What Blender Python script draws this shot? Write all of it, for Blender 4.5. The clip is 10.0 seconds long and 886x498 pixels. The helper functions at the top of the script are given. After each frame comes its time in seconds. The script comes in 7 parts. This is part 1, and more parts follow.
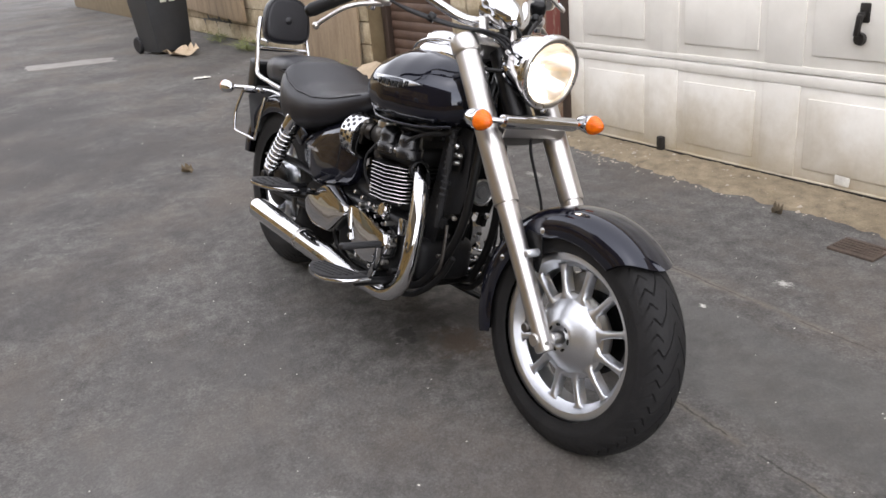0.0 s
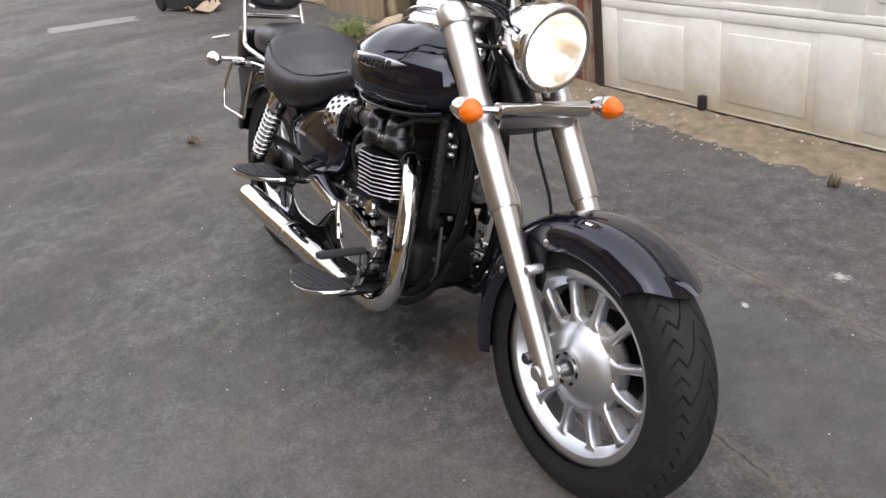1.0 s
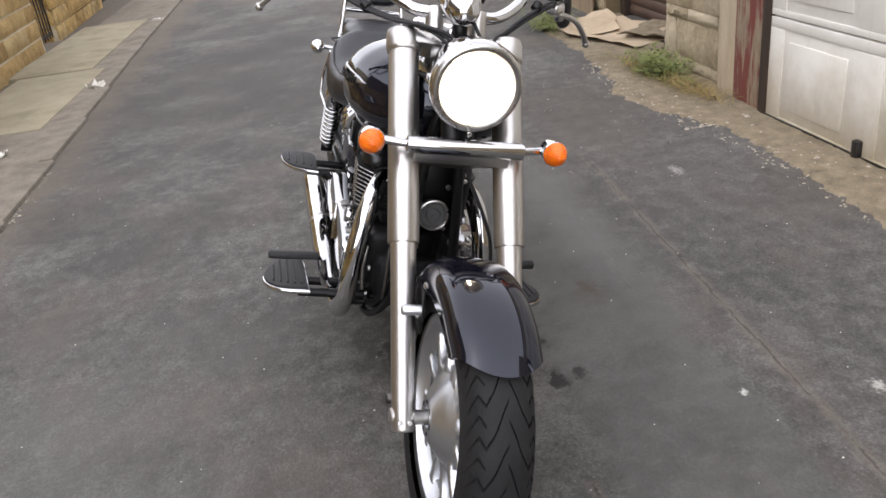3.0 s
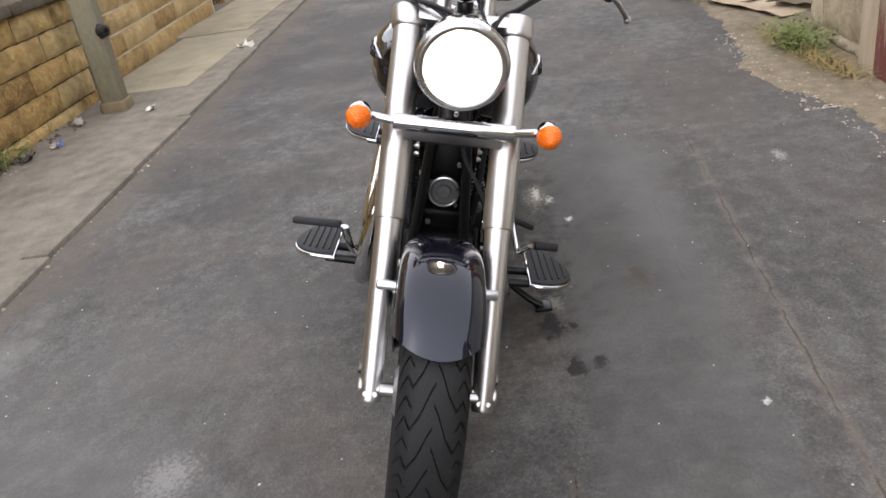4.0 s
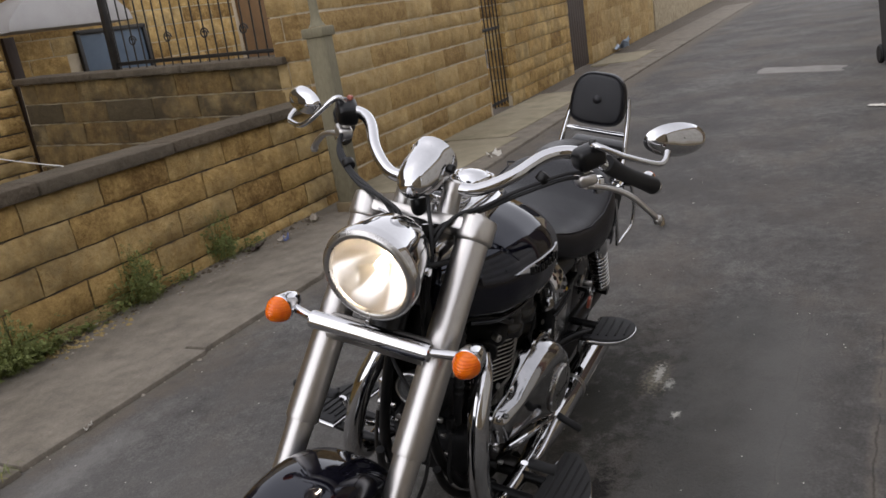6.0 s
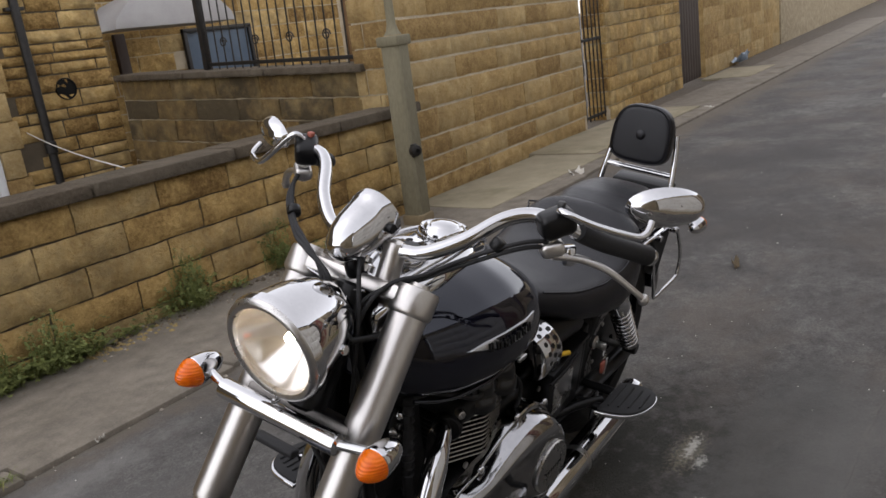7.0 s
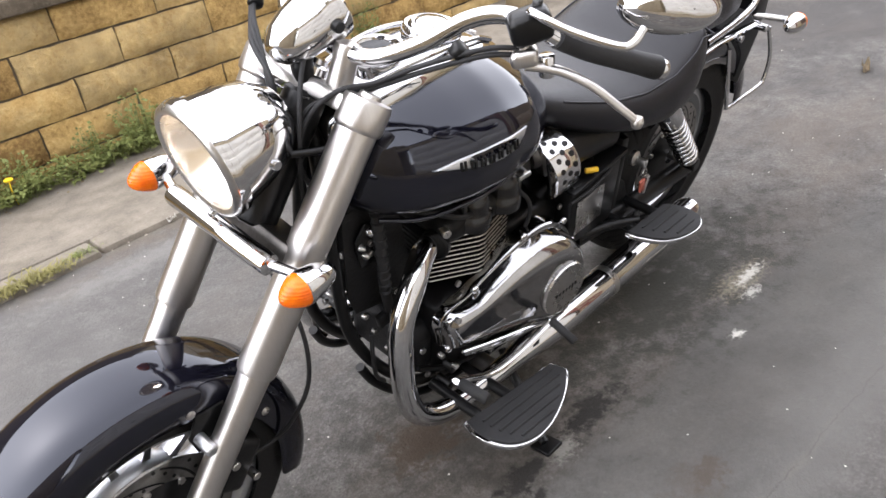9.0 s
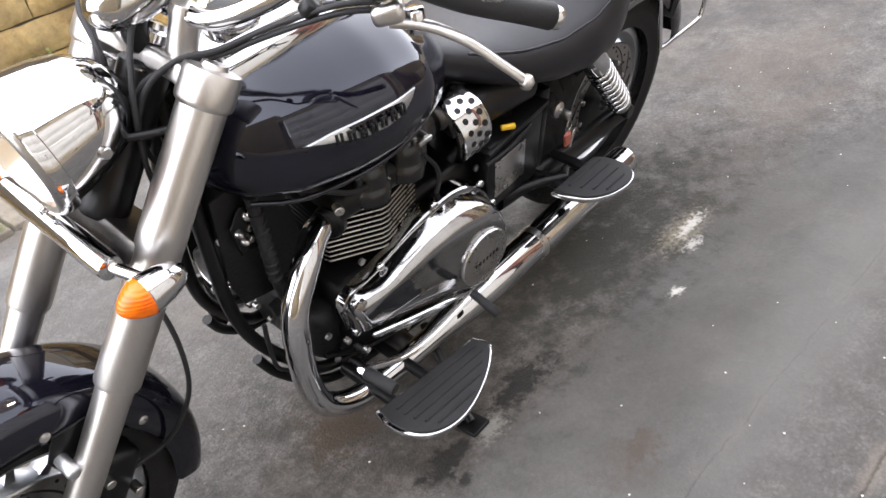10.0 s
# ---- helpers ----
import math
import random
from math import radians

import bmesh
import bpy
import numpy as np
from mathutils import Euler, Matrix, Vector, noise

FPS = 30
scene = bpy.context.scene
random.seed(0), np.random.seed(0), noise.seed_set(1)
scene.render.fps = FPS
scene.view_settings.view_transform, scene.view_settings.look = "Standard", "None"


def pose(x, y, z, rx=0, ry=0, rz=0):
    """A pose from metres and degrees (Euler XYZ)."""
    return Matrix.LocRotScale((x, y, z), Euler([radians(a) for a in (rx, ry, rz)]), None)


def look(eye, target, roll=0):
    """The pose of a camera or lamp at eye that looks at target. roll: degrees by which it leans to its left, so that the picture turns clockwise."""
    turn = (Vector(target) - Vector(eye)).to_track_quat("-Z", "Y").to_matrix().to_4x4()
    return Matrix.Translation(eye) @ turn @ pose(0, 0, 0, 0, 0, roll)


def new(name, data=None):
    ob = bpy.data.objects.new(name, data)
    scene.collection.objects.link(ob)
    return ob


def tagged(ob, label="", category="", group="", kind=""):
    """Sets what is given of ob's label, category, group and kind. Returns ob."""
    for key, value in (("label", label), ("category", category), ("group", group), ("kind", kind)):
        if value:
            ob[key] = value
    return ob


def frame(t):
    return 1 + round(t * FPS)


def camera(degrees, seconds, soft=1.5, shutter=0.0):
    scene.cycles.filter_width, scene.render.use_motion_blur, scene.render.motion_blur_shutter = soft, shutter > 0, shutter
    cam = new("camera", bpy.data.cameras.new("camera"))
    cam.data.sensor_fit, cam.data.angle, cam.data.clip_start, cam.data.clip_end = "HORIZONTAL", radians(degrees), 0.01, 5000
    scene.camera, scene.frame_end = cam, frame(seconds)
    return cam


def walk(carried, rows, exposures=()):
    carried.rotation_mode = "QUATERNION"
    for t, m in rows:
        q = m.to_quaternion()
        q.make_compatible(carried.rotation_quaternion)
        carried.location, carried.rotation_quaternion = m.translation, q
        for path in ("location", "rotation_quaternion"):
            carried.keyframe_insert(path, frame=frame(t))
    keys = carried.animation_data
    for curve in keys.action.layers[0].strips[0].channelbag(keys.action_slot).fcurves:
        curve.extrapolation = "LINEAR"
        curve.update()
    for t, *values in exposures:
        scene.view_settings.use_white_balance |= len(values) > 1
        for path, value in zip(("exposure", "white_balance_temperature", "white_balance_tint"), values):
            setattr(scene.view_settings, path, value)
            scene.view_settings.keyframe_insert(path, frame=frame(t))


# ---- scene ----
cam = camera(58.6, 10.0, 1.6)
PATH = [
    (0, (1.173, -1.083, 1.242), (-0.392, -0.115, 0.457), -5.7),
    (0.5, (1.101, -0.951, 1.256), (-0.517, -0.118, 0.427), -6.5),
    (1, (0.967, -0.796, 1.241), (-0.618, 0.033, 0.346), -8.4),
    (1.5, (0.962, -0.662, 1.238), (-0.668, 0.1, 0.364), -10.0),
    (2, (1.111, -0.44, 1.251), (-0.612, 0.082, 0.38), -7.9),
    (2.2, (1.136, -0.366, 1.248), (-0.606, 0.099, 0.381), -9.0),
    (3.3, (1.188, 0.0, 1.239), (-0.614, 0.102, 0.377), -6.0),
    (3.5, (1.219, 0.082, 1.244), (-0.587, 0.073, 0.385), -6.2),
    (4, (1.181, 0.257, 1.223), (-0.599, 0.07, 0.33), -9.0),
    (4.5, (1.093, 0.432, 1.232), (-0.689, 0.09, 0.392), -10.3),
    (5, (1.068, 0.689, 1.255), (-0.64, 0.052, 0.431), -8.7),
    (5.5, (0.951, 0.821, 1.248), (-0.73, 0.023, 0.515), -10.6),
    (6, (0.756, 0.93, 1.268), (-0.921, 0.006, 0.691), -9.3),
    (6.2, (0.683, 0.982, 1.264), (-0.947, -0.047, 0.731), -8.4),
    (7.3, (0.312, 1.076, 1.282), (-1.178, -0.141, 0.735), -8.6),
    (7.5, (0.252, 1.082, 1.28), (-1.17, -0.206, 0.715), -9.3),
    (8, (0.177, 1.133, 1.279), (-1.092, -0.246, 0.581), -8.4),
    (8.5, (0.157, 1.166, 1.258), (-1.044, -0.202, 0.428), -9.1),
    (9, (0.12, 1.182, 1.233), (-1.005, -0.151, 0.254), -9.7),
    (9.5, (0.075, 1.202, 1.202), (-0.949, -0.149, 0.141), -12.2),
    (10, (-0.076, 1.168, 1.191), (-1.172, -0.08, 0.077), -12.0),
]
EXPOSURES = [(0.0, 2.04, 6600, 14), (1.0, 2.07, 6600, 14), (2.0, 1.93, 6700, 14), (3.5, 1.94, 6550, 14), (4.5, 2.06, 6550, 14), (5.5, 1.46, 6550, 14), (6.2, 1.14, 6600, 14), (7.5, 1.26, 6600, 14), (8.0, 1.56, 6600, 14), (8.5, 2.41, 6550, 14), (9.0, 2.72, 6550, 14), (10.0, 2.9, 6550, 14)]
walk(cam, [(t, look(eye, target, roll)) for t, eye, target, roll in PATH], EXPOSURES)
SKY, SUN, REFLECTOR, BULB = 0.15, 0.3, 0.035, 75.0

# ---- world, sun ----
world = bpy.data.worlds.new("overcast_sky")
scene.world = world
world.use_nodes = True
wn, wl = world.node_tree.nodes, world.node_tree.links
sky = wn.new("ShaderNodeTexSky")
sky.sky_type, sky.sun_disc = "NISHITA", False
sky.sun_elevation, sky.sun_rotation = radians(58), radians(130)
sky.dust_density, sky.air_density, sky.ozone_density = 0.6, 1.0, 1.0
pale = wn.new("ShaderNodeHueSaturation")
pale.inputs["Saturation"].default_value = 0.22
wl.new(sky.outputs[0], pale.inputs["Color"])
wl.new(pale.outputs[0], wn["Background"].inputs["Color"])
wn["Background"].inputs["Strength"].default_value = SKY
sun = new("sun", bpy.data.lights.new("sun", "SUN"))
sun.data.energy, sun.data.angle, sun.data.color = SUN, radians(170), (1.0, 0.96, 0.9)
sun.matrix_world = look((0, 0, 10), (0.35, -3.2, 3.5))


# ---- materials ----
def shader(name):
    m = bpy.data.materials.new(name)
    m.use_nodes = True
    return m, m.node_tree.nodes, m.node_tree.links, m.node_tree.nodes["Principled BSDF"]


def noise_node(n, l, scale, detail=5.0, rough=0.6, stretch=None, space="world"):
    t = n.new("ShaderNodeTexNoise")
    t.inputs["Scale"].default_value, t.inputs["Detail"].default_value, t.inputs["Roughness"].default_value = scale, detail, rough
    if space == "world":
        src = n.new("ShaderNodeNewGeometry").outputs["Position"]
    else:
        src = n.new("ShaderNodeTexCoord").outputs["Object"]
    if stretch:
        v = n.new("ShaderNodeVectorMath")
        v.operation = "MULTIPLY"
        v.inputs[1].default_value = stretch
        l.new(src, v.inputs[0])
        src = v.outputs[0]
    l.new(src, t.inputs["Vector"])
    return t.outputs["Fac"]


def ramp(n, l, fac, stops):
    r = n.new("ShaderNodeValToRGB")
    e = r.color_ramp.elements
    while len(e) < len(stops):
        e.new(0.5)
    for k, (p, c) in zip(e, stops):
        k.position, k.color = p, (*c, 1)
    l.new(fac, r.inputs[0])
    return r.outputs[0]


def blend(n, l, fac, a, b, mode="MIX"):
    m = n.new("ShaderNodeMix")
    m.data_type, m.blend_type = "RGBA", mode
    for sock, v in ((m.inputs[0], fac), (m.inputs[6], a), (m.inputs[7], b)):
        if isinstance(v, (int, float)):
            sock.default_value = v
        elif isinstance(v, tuple):
            sock.default_value = (*v, 1)
        else:
            l.new(v, sock)
    return m.outputs[2]


def maths(n, l, op, a, b=0.0, clamp=False):
    m = n.new("ShaderNodeMath")
    m.operation, m.use_clamp = op, clamp
    for sock, v in ((m.inputs[0], a), (m.inputs[1], b)):
        if isinstance(v, (int, float)):
            sock.default_value = v
        else:
            l.new(v, sock)
    return m.outputs[0]


def bump(n, l, b, height, strength, distance=0.01):
    k = n.new("ShaderNodeBump")
    k.inputs["Strength"].default_value, k.inputs["Distance"].default_value = strength, distance
    l.new(height, k.inputs["Height"])
    l.new(k.outputs[0], b.inputs["Normal"])


def plain(name, dark, light, rough, metal=0.0, scale=8.0, relief=0.0, fine=120.0, coat=0.0, rough_spread=0.1, stretch=None, gloss=0.5, tint=(1, 1, 1)):
    """A surface whose colour and gloss vary at a coarse and a fine scale."""
    m, n, l, b = shader(name)
    big, small = noise_node(n, l, scale, 4, 0.6, stretch), noise_node(n, l, fine, 3, 0.6, stretch)
    mix = maths(n, l, "ADD", maths(n, l, "MULTIPLY", big, 0.65), maths(n, l, "MULTIPLY", small, 0.35))
    l.new(ramp(n, l, mix, [(0.3, dark), (0.7, light)]), b.inputs["Base Color"])
    r = maths(n, l, "ADD", rough - rough_spread * 0.5, maths(n, l, "MULTIPLY", mix, rough_spread), True)
    l.new(r, b.inputs["Roughness"])
    b.inputs["Metallic"].default_value = metal
    b.inputs["Coat Weight"].default_value = coat
    b.inputs["Specular IOR Level"].default_value = gloss
    b.inputs["Coat Roughness"].default_value = 0.03
    b.inputs["Specular Tint"].default_value = (*tint, 1)
    if relief:
        bump(n, l, b, small, relief, 0.004)
    return m


CHROME = plain("chrome", (0.54, 0.54, 0.55), (0.615, 0.615, 0.62), 0.035, 1.0, 6, rough_spread=0.05)
BRUSHED = plain("brushed_alloy", (0.50, 0.48, 0.46), (0.58, 0.56, 0.54), 0.33, 1.0, 5, 0.04, 300, rough_spread=0.08, stretch=(1, 1, 0.15))
CAST = plain("cast_alloy", (0.54, 0.555, 0.58), (0.65, 0.665, 0.69), 0.36, 1.0, 9, 0.05, 260, rough_spread=0.12)
PAINT = plain("black_paint", (0.0030, 0.0030, 0.0058), (0.0055, 0.0055, 0.0100), 0.05, 0.0, 4, rough_spread=0.05, gloss=0.60, tint=(0.86, 0.90, 1.0))
BLACK = plain("satin_black", (0.002, 0.002, 0.0022), (0.006, 0.006, 0.0065), 0.34, 0.0, 14, 0.08, 180, rough_spread=0.24, gloss=0.28)
FINS = plain("black_cylinder", (0.003, 0.003, 0.003), (0.008, 0.008, 0.008), 0.5, 0.0, 20, 0.1, 200, gloss=0.25)
RUBBER = plain("rubber", (0.009, 0.009, 0.010), (0.024, 0.024, 0.025), 0.62, 0.0, 11, 0.12, 240, rough_spread=0.25, gloss=0.3)
VINYL = plain("black_vinyl", (0.004, 0.004, 0.006), (0.008, 0.008, 0.011), 0.38, 0.0, 16, 0.2, 620, rough_spread=0.16, gloss=0.40)
PLASTIC = plain("grey_plastic", (0.02, 0.02, 0.02), (0.04, 0.04, 0.04), 0.5, 0.0, 9, 0.05)
DARKSTEEL = plain("dark_steel", (0.10, 0.095, 0.09), (0.2, 0.19, 0.18), 0.4, 1.0, 20, 0.1)
STEEL = plain("steel", (0.42, 0.41, 0.40), (0.55, 0.54, 0.52), 0.28, 1.0, 20, 0.05)
ROTOR = plain("brake_rotor", (0.20, 0.195, 0.19), (0.34, 0.33, 0.32), 0.32, 1.0, 30, 0.06, 260)
TREAD = plain("dusty_tread", (0.004, 0.004, 0.0047), (0.0155, 0.0150, 0.0148), 0.72, 0.0, 26, 0.25, 160, rough_spread=0.25, gloss=0.3)
YELLOW = plain("yellow_plastic", (0.6, 0.35, 0.01), (0.8, 0.5, 0.02), 0.4)
REDTAG = plain("faded_red_plastic", (0.25, 0.06, 0.04), (0.4, 0.12, 0.08), 0.45)


def amber_glass():
    m, n, l, b = shader("amber_lens")
    l.new(ramp(n, l, noise_node(n, l, 60, 2), [(0.3, (0.74, 0.110, 0.0005)), (0.7, (0.92, 0.190, 0.001))]), b.inputs["Base Color"])
    b.inputs["Roughness"].default_value = 0.16
    b.inputs["Transmission Weight"].default_value = 0.15
    b.inputs["IOR"].default_value = 1.45
    b.inputs["Coat Weight"].default_value = 0.3
    b.inputs["Specular IOR Level"].default_value = 0.3
    w = n.new("ShaderNodeTexWave")
    w.bands_direction = "Z"
    w.inputs["Scale"].default_value = 75
    l.new(n.new("ShaderNodeTexCoord").outputs["Object"], w.inputs["Vector"])
    bump(n, l, b, w.outputs["Fac"], 0.35, 0.003)
    return m


AMBER = amber_glass()


def clear_glass():
    m, n, l, b = shader("clear_glass")
    b.inputs["Base Color"].default_value = (1, 1, 1, 1)
    b.inputs["Roughness"].default_value = 0.0
    b.inputs["Transmission Weight"].default_value = 1.0
    b.inputs["IOR"].default_value = 1.12
    return m


GLASS = clear_glass()


def lit_lamp(name, colour, strength):
    m, n, l, b = shader(name)
    b.inputs["Base Color"].default_value = (*colour, 1)
    b.inputs["Roughness"].default_value = 0.2
    b.inputs["Emission Color"].default_value = (*colour, 1)
    b.inputs["Emission Strength"].default_value = strength
    return m


def lamp_dish():
    """The bright metal bowl of the burning headlamp."""
    m, n, l, b = shader("lit_reflector")
    b.inputs["Base Color"].default_value = (0.95, 0.93, 0.9, 1)
    b.inputs["Metallic"].default_value = 1.0
    b.inputs["Roughness"].default_value = 0.20
    glow = ramp(n, l, noise_node(n, l, 45, 3, 0.6), [(0.35, (0.9, 0.62, 0.36)), (0.65, (1.0, 0.84, 0.62))])
    l.new(glow, b.inputs["Emission Color"])
    b.inputs["Emission Strength"].default_value = REFLECTOR
    return m


LAMP_DISH = lamp_dish()


# ---- mesh helpers ----
def grid_loft(rings, close=True, cap=True):
    """A skin over rings of points, one after the other."""
    bm = bmesh.new()
    vs = [[bm.verts.new(p) for p in ring] for ring in rings]
    n = len(vs[0])
    for a, b in zip(vs, vs[1:]):
        for i in range(n if close else n - 1):
            j = (i + 1) % n
            bm.faces.new((a[i], a[j], b[j], b[i]))
    if cap and close:
        bm.faces.new(list(reversed(vs[0])))
        bm.faces.new(vs[-1])
    bmesh.ops.recalc_face_normals(bm, faces=bm.faces)
    return bm


def lathe(profile, n=32, m=None, cap=True):
    """Turns (radius, height) pairs about the z axis."""
    rings = [[(r * math.cos(2 * math.pi * i / n), r * math.sin(2 * math.pi * i / n), h) for i in range(n)] for r, h in profile]
    bm = grid_loft(rings, True, cap)
    if m is not None:
        bm.transform(m)
    return bm


def smooth_path(points, steps=6):
    p = [Vector(q) for q in points]
    if len(p) < 3:
        return p
    e = [2 * p[0] - p[1], *p, 2 * p[-1] - p[-2]]
    out = []
    for i in range(1, len(e) - 2):
        a, b, c, d = e[i - 1:i + 3]
        for k in range(steps):
            t = k / steps
            out.append(0.5 * (2 * b + (c - a) * t + (2 * a - 5 * b + 4 * c - d) * t * t + (3 * b - a - 3 * c + d) * t ** 3))
    return [*out, p[-1]]


def tube(points, r, n=14, steps=6, flat=1.0):
    """A round bar along a smooth path; r may be a list, one radius a point."""
    path = smooth_path(points, steps)
    if isinstance(r, (int, float)):
        radii = [r] * len(path)
    else:
        radii = [float(np.interp(i / (len(path) - 1) * (len(r) - 1), range(len(r)), r)) for i in range(len(path))]
    rings, side = [], None
    for i, p in enumerate(path):
        d = (path[min(i + 1, len(path) - 1)] - path[max(i - 1, 0)]).normalized()
        if side is None:
            side = d.cross(Vector((0, 0, 1)) if abs(d.z) < 0.9 else Vector((0, 1, 0))).normalized()
        side = (side - d * side.dot(d)).normalized()
        up = d.cross(side)
        rings.append([p + radii[i] * (math.cos(a) * side + flat * math.sin(a) * up) for a in (2 * math.pi * k / n for k in range(n))])
    return grid_loft(rings)


def block(size, at=(0, 0, 0), bevel=0.004, turn=(0, 0, 0), segments=2):
    bm = bmesh.new()
    bmesh.ops.create_cube(bm, size=1.0, matrix=Matrix.Diagonal((*size, 1)))
    if bevel:
        bmesh.ops.bevel(bm, geom=bm.edges[:], offset=min(bevel, min(size) * 0.45), segments=segments, affect="EDGES", profile=0.5)
    bm.transform(pose(*at, *turn))
    return bm


def plate(outline, thick, m=None, bevel=0.003, segments=2):
    """An outline in x, y made solid along z, its edges rounded."""
    bm = bmesh.new()
    f = bm.faces.new([bm.verts.new((x, y, 0)) for x, y in outline])
    up = bmesh.ops.extrude_face_region(bm, geom=[f])
    bmesh.ops.translate(bm, verts=[v for v in up["geom"] if isinstance(v, bmesh.types.BMVert)], vec=(0, 0, thick))
    bmesh.ops.recalc_face_normals(bm, faces=bm.faces)
    if bevel:
        rim = [e for e in bm.edges if abs(e.verts[0].co.z - e.verts[1].co.z) < 1e-6]
        bmesh.ops.bevel(bm, geom=rim, offset=bevel, segments=segments, affect="EDGES", profile=0.5)
    if m is not None:
        bm.transform(m)
    return bm


def joined(*bms):
    """One bmesh out of several."""
    out = bms[0]
    for b in bms[1:]:
        me = bpy.data.meshes.new("join")
        b.to_mesh(me)
        out.from_mesh(me)
        bpy.data.meshes.remove(me)
        b.free()
    return out


def along(a, b):
    """The pose at a whose z axis looks at b."""
    a, b = Vector(a), Vector(b)
    return Matrix.Translation(a) @ (b - a).to_track_quat("Z", "Y").to_matrix().to_4x4()


def rod(a, b, r, n=14, r2=None):
    h = (Vector(b) - Vector(a)).length
    c = min(0.15 * r, 0.3 * h)
    r2 = r if r2 is None else r2
    return lathe([(r - c, 0), (r, c), (r2, h - c), (r2 - c, h)], n, along(a, b))


def part(name, bm, material, parent=None, label="", angle=35, move=None):
    if move is not None:
        bm.transform(move)
    me = bpy.data.meshes.new(name)
    bm.to_mesh(me)
    bm.free()
    me.polygons.foreach_set("use_smooth", [True] * len(me.polygons))
    me.set_sharp_from_angle(angle=radians(angle))
    me.materials.append(material)
    ob = new(name, me)
    ob.parent = parent
    if label:
        ob["label"] = label
    return ob


def share(name, me, parent, m):
    ob = new(name, me)
    ob.parent = parent
    ob.matrix_basis = m
    return ob


def thing(name, label, category, group="", kind="", at=None):
    ob = new(name)
    ob.empty_display_size = 0.1
    if at is not None:
        ob.matrix_basis = at
    return tagged(ob, label, category, group, kind)


def mirrored(p):
    return [(x, -y, z) for x, y, z in p]


# ---- street materials ----
def stone_mat(name, dark, mid, light, stain=0.5, sooty=0.45, relief=0.55):
    """Sandstone: every block its own tone, sooty patches, grain."""
    m, n, l, b = shader(name)
    grain, blot, soot, mottle = noise_node(n, l, 48, 6, 0.75), noise_node(n, l, 8.5, 5, 0.7), noise_node(n, l, 2.1, 6, 0.7), noise_node(n, l, 6.0, 6, 0.72)
    rnd = n.new("ShaderNodeObjectInfo").outputs["Random"]
    f = maths(n, l, "ADD", maths(n, l, "MULTIPLY", grain, 0.45), maths(n, l, "MULTIPLY", blot, 0.55))
    f = maths(n, l, "ADD", f, maths(n, l, "MULTIPLY", maths(n, l, "SUBTRACT", rnd, 0.5), 0.30))
    col = ramp(n, l, f, [(0.31, dark), (0.5, mid), (0.69, light)])
    mask = ramp(n, l, maths(n, l, "ADD", maths(n, l, "ADD", maths(n, l, "MULTIPLY", soot, 0.46), maths(n, l, "MULTIPLY", mottle, 0.32)), maths(n, l, "MULTIPLY", rnd, 0.22)), [(sooty, (0, 0, 0)), (sooty + 0.17, (stain, stain, stain))])
    l.new(blend(n, l, mask, col, (0.045, 0.037, 0.026)), b.inputs["Base Color"])
    b.inputs["Roughness"].default_value = 0.9
    b.inputs["Specular IOR Level"].default_value = 0.25
    bump(n, l, b, maths(n, l, "ADD", maths(n, l, "MULTIPLY", grain, 0.75), maths(n, l, "MULTIPLY", blot, 1.2)), relief + 0.4, 0.024)
    return m


STONE = stone_mat("sandstone_block", (0.185, 0.108, 0.036), (0.46, 0.300, 0.110), (0.72, 0.52, 0.235), 0.62, 0.48)
STONE_SOOT = stone_mat("sooty_sandstone", (0.13, 0.080, 0.030), (0.30, 0.202, 0.082), (0.48, 0.355, 0.17), 0.86, 0.40)
STONE_PALE = stone_mat("sandstone_pale", (0.24, 0.150, 0.058), (0.44, 0.298, 0.124), (0.60, 0.445, 0.218), 0.34)
STONE_GREY = stone_mat("grey_rubble_stone", (0.26, 0.208, 0.135), (0.47, 0.39, 0.265), (0.64, 0.55, 0.40), 0.35, 0.50)
COPING = stone_mat("coping_stone", (0.078, 0.060, 0.041), (0.135, 0.108, 0.077), (0.205, 0.168, 0.123), 0.55)
JOINT_DARK = plain("dark_mortar", (0.06, 0.046, 0.028), (0.125, 0.098, 0.064), 0.95, 0, 6, 0.3, 90)
JOINT_PALE = plain("pale_mortar", (0.36, 0.295, 0.20), (0.58, 0.50, 0.365), 0.95, 0, 6, 0.3, 90)
JOINT_BROWN = plain("brown_mortar", (0.13, 0.095, 0.05), (0.22, 0.17, 0.10), 0.95, 0, 6, 0.3, 90)
IRON = plain("black_iron", (0.008, 0.008, 0.008), (0.03, 0.026, 0.022), 0.5, 0.3, 20, 0.15)
UPVC = plain("white_upvc", (0.62, 0.63, 0.63), (0.74, 0.75, 0.75), 0.35, 0, 3)
WOOD_DARK = plain("dark_wood", (0.022, 0.013, 0.009), (0.06, 0.038, 0.026), 0.7, 0, 3, 0.3, 70, stretch=(6, 6, 0.6))
PLY = plain("weathered_plywood", (0.17, 0.12, 0.075), (0.38, 0.29, 0.19), 0.8, 0, 3, 0.25, 60, stretch=(3, 3, 0.5))
PALEWOOD = plain("bare_grey_timber", (0.33, 0.265, 0.18), (0.56, 0.47, 0.345), 0.85, 0, 3, 0.3, 60, stretch=(4, 4, 0.4))
CARD = plain("cardboard", (0.34, 0.26, 0.17), (0.52, 0.42, 0.30), 0.9, 0, 4, 0.1, 40)
PAPER = plain("litter_paper", (0.45, 0.43, 0.38), (0.70, 0.68, 0.62), 0.8, 0, 20)
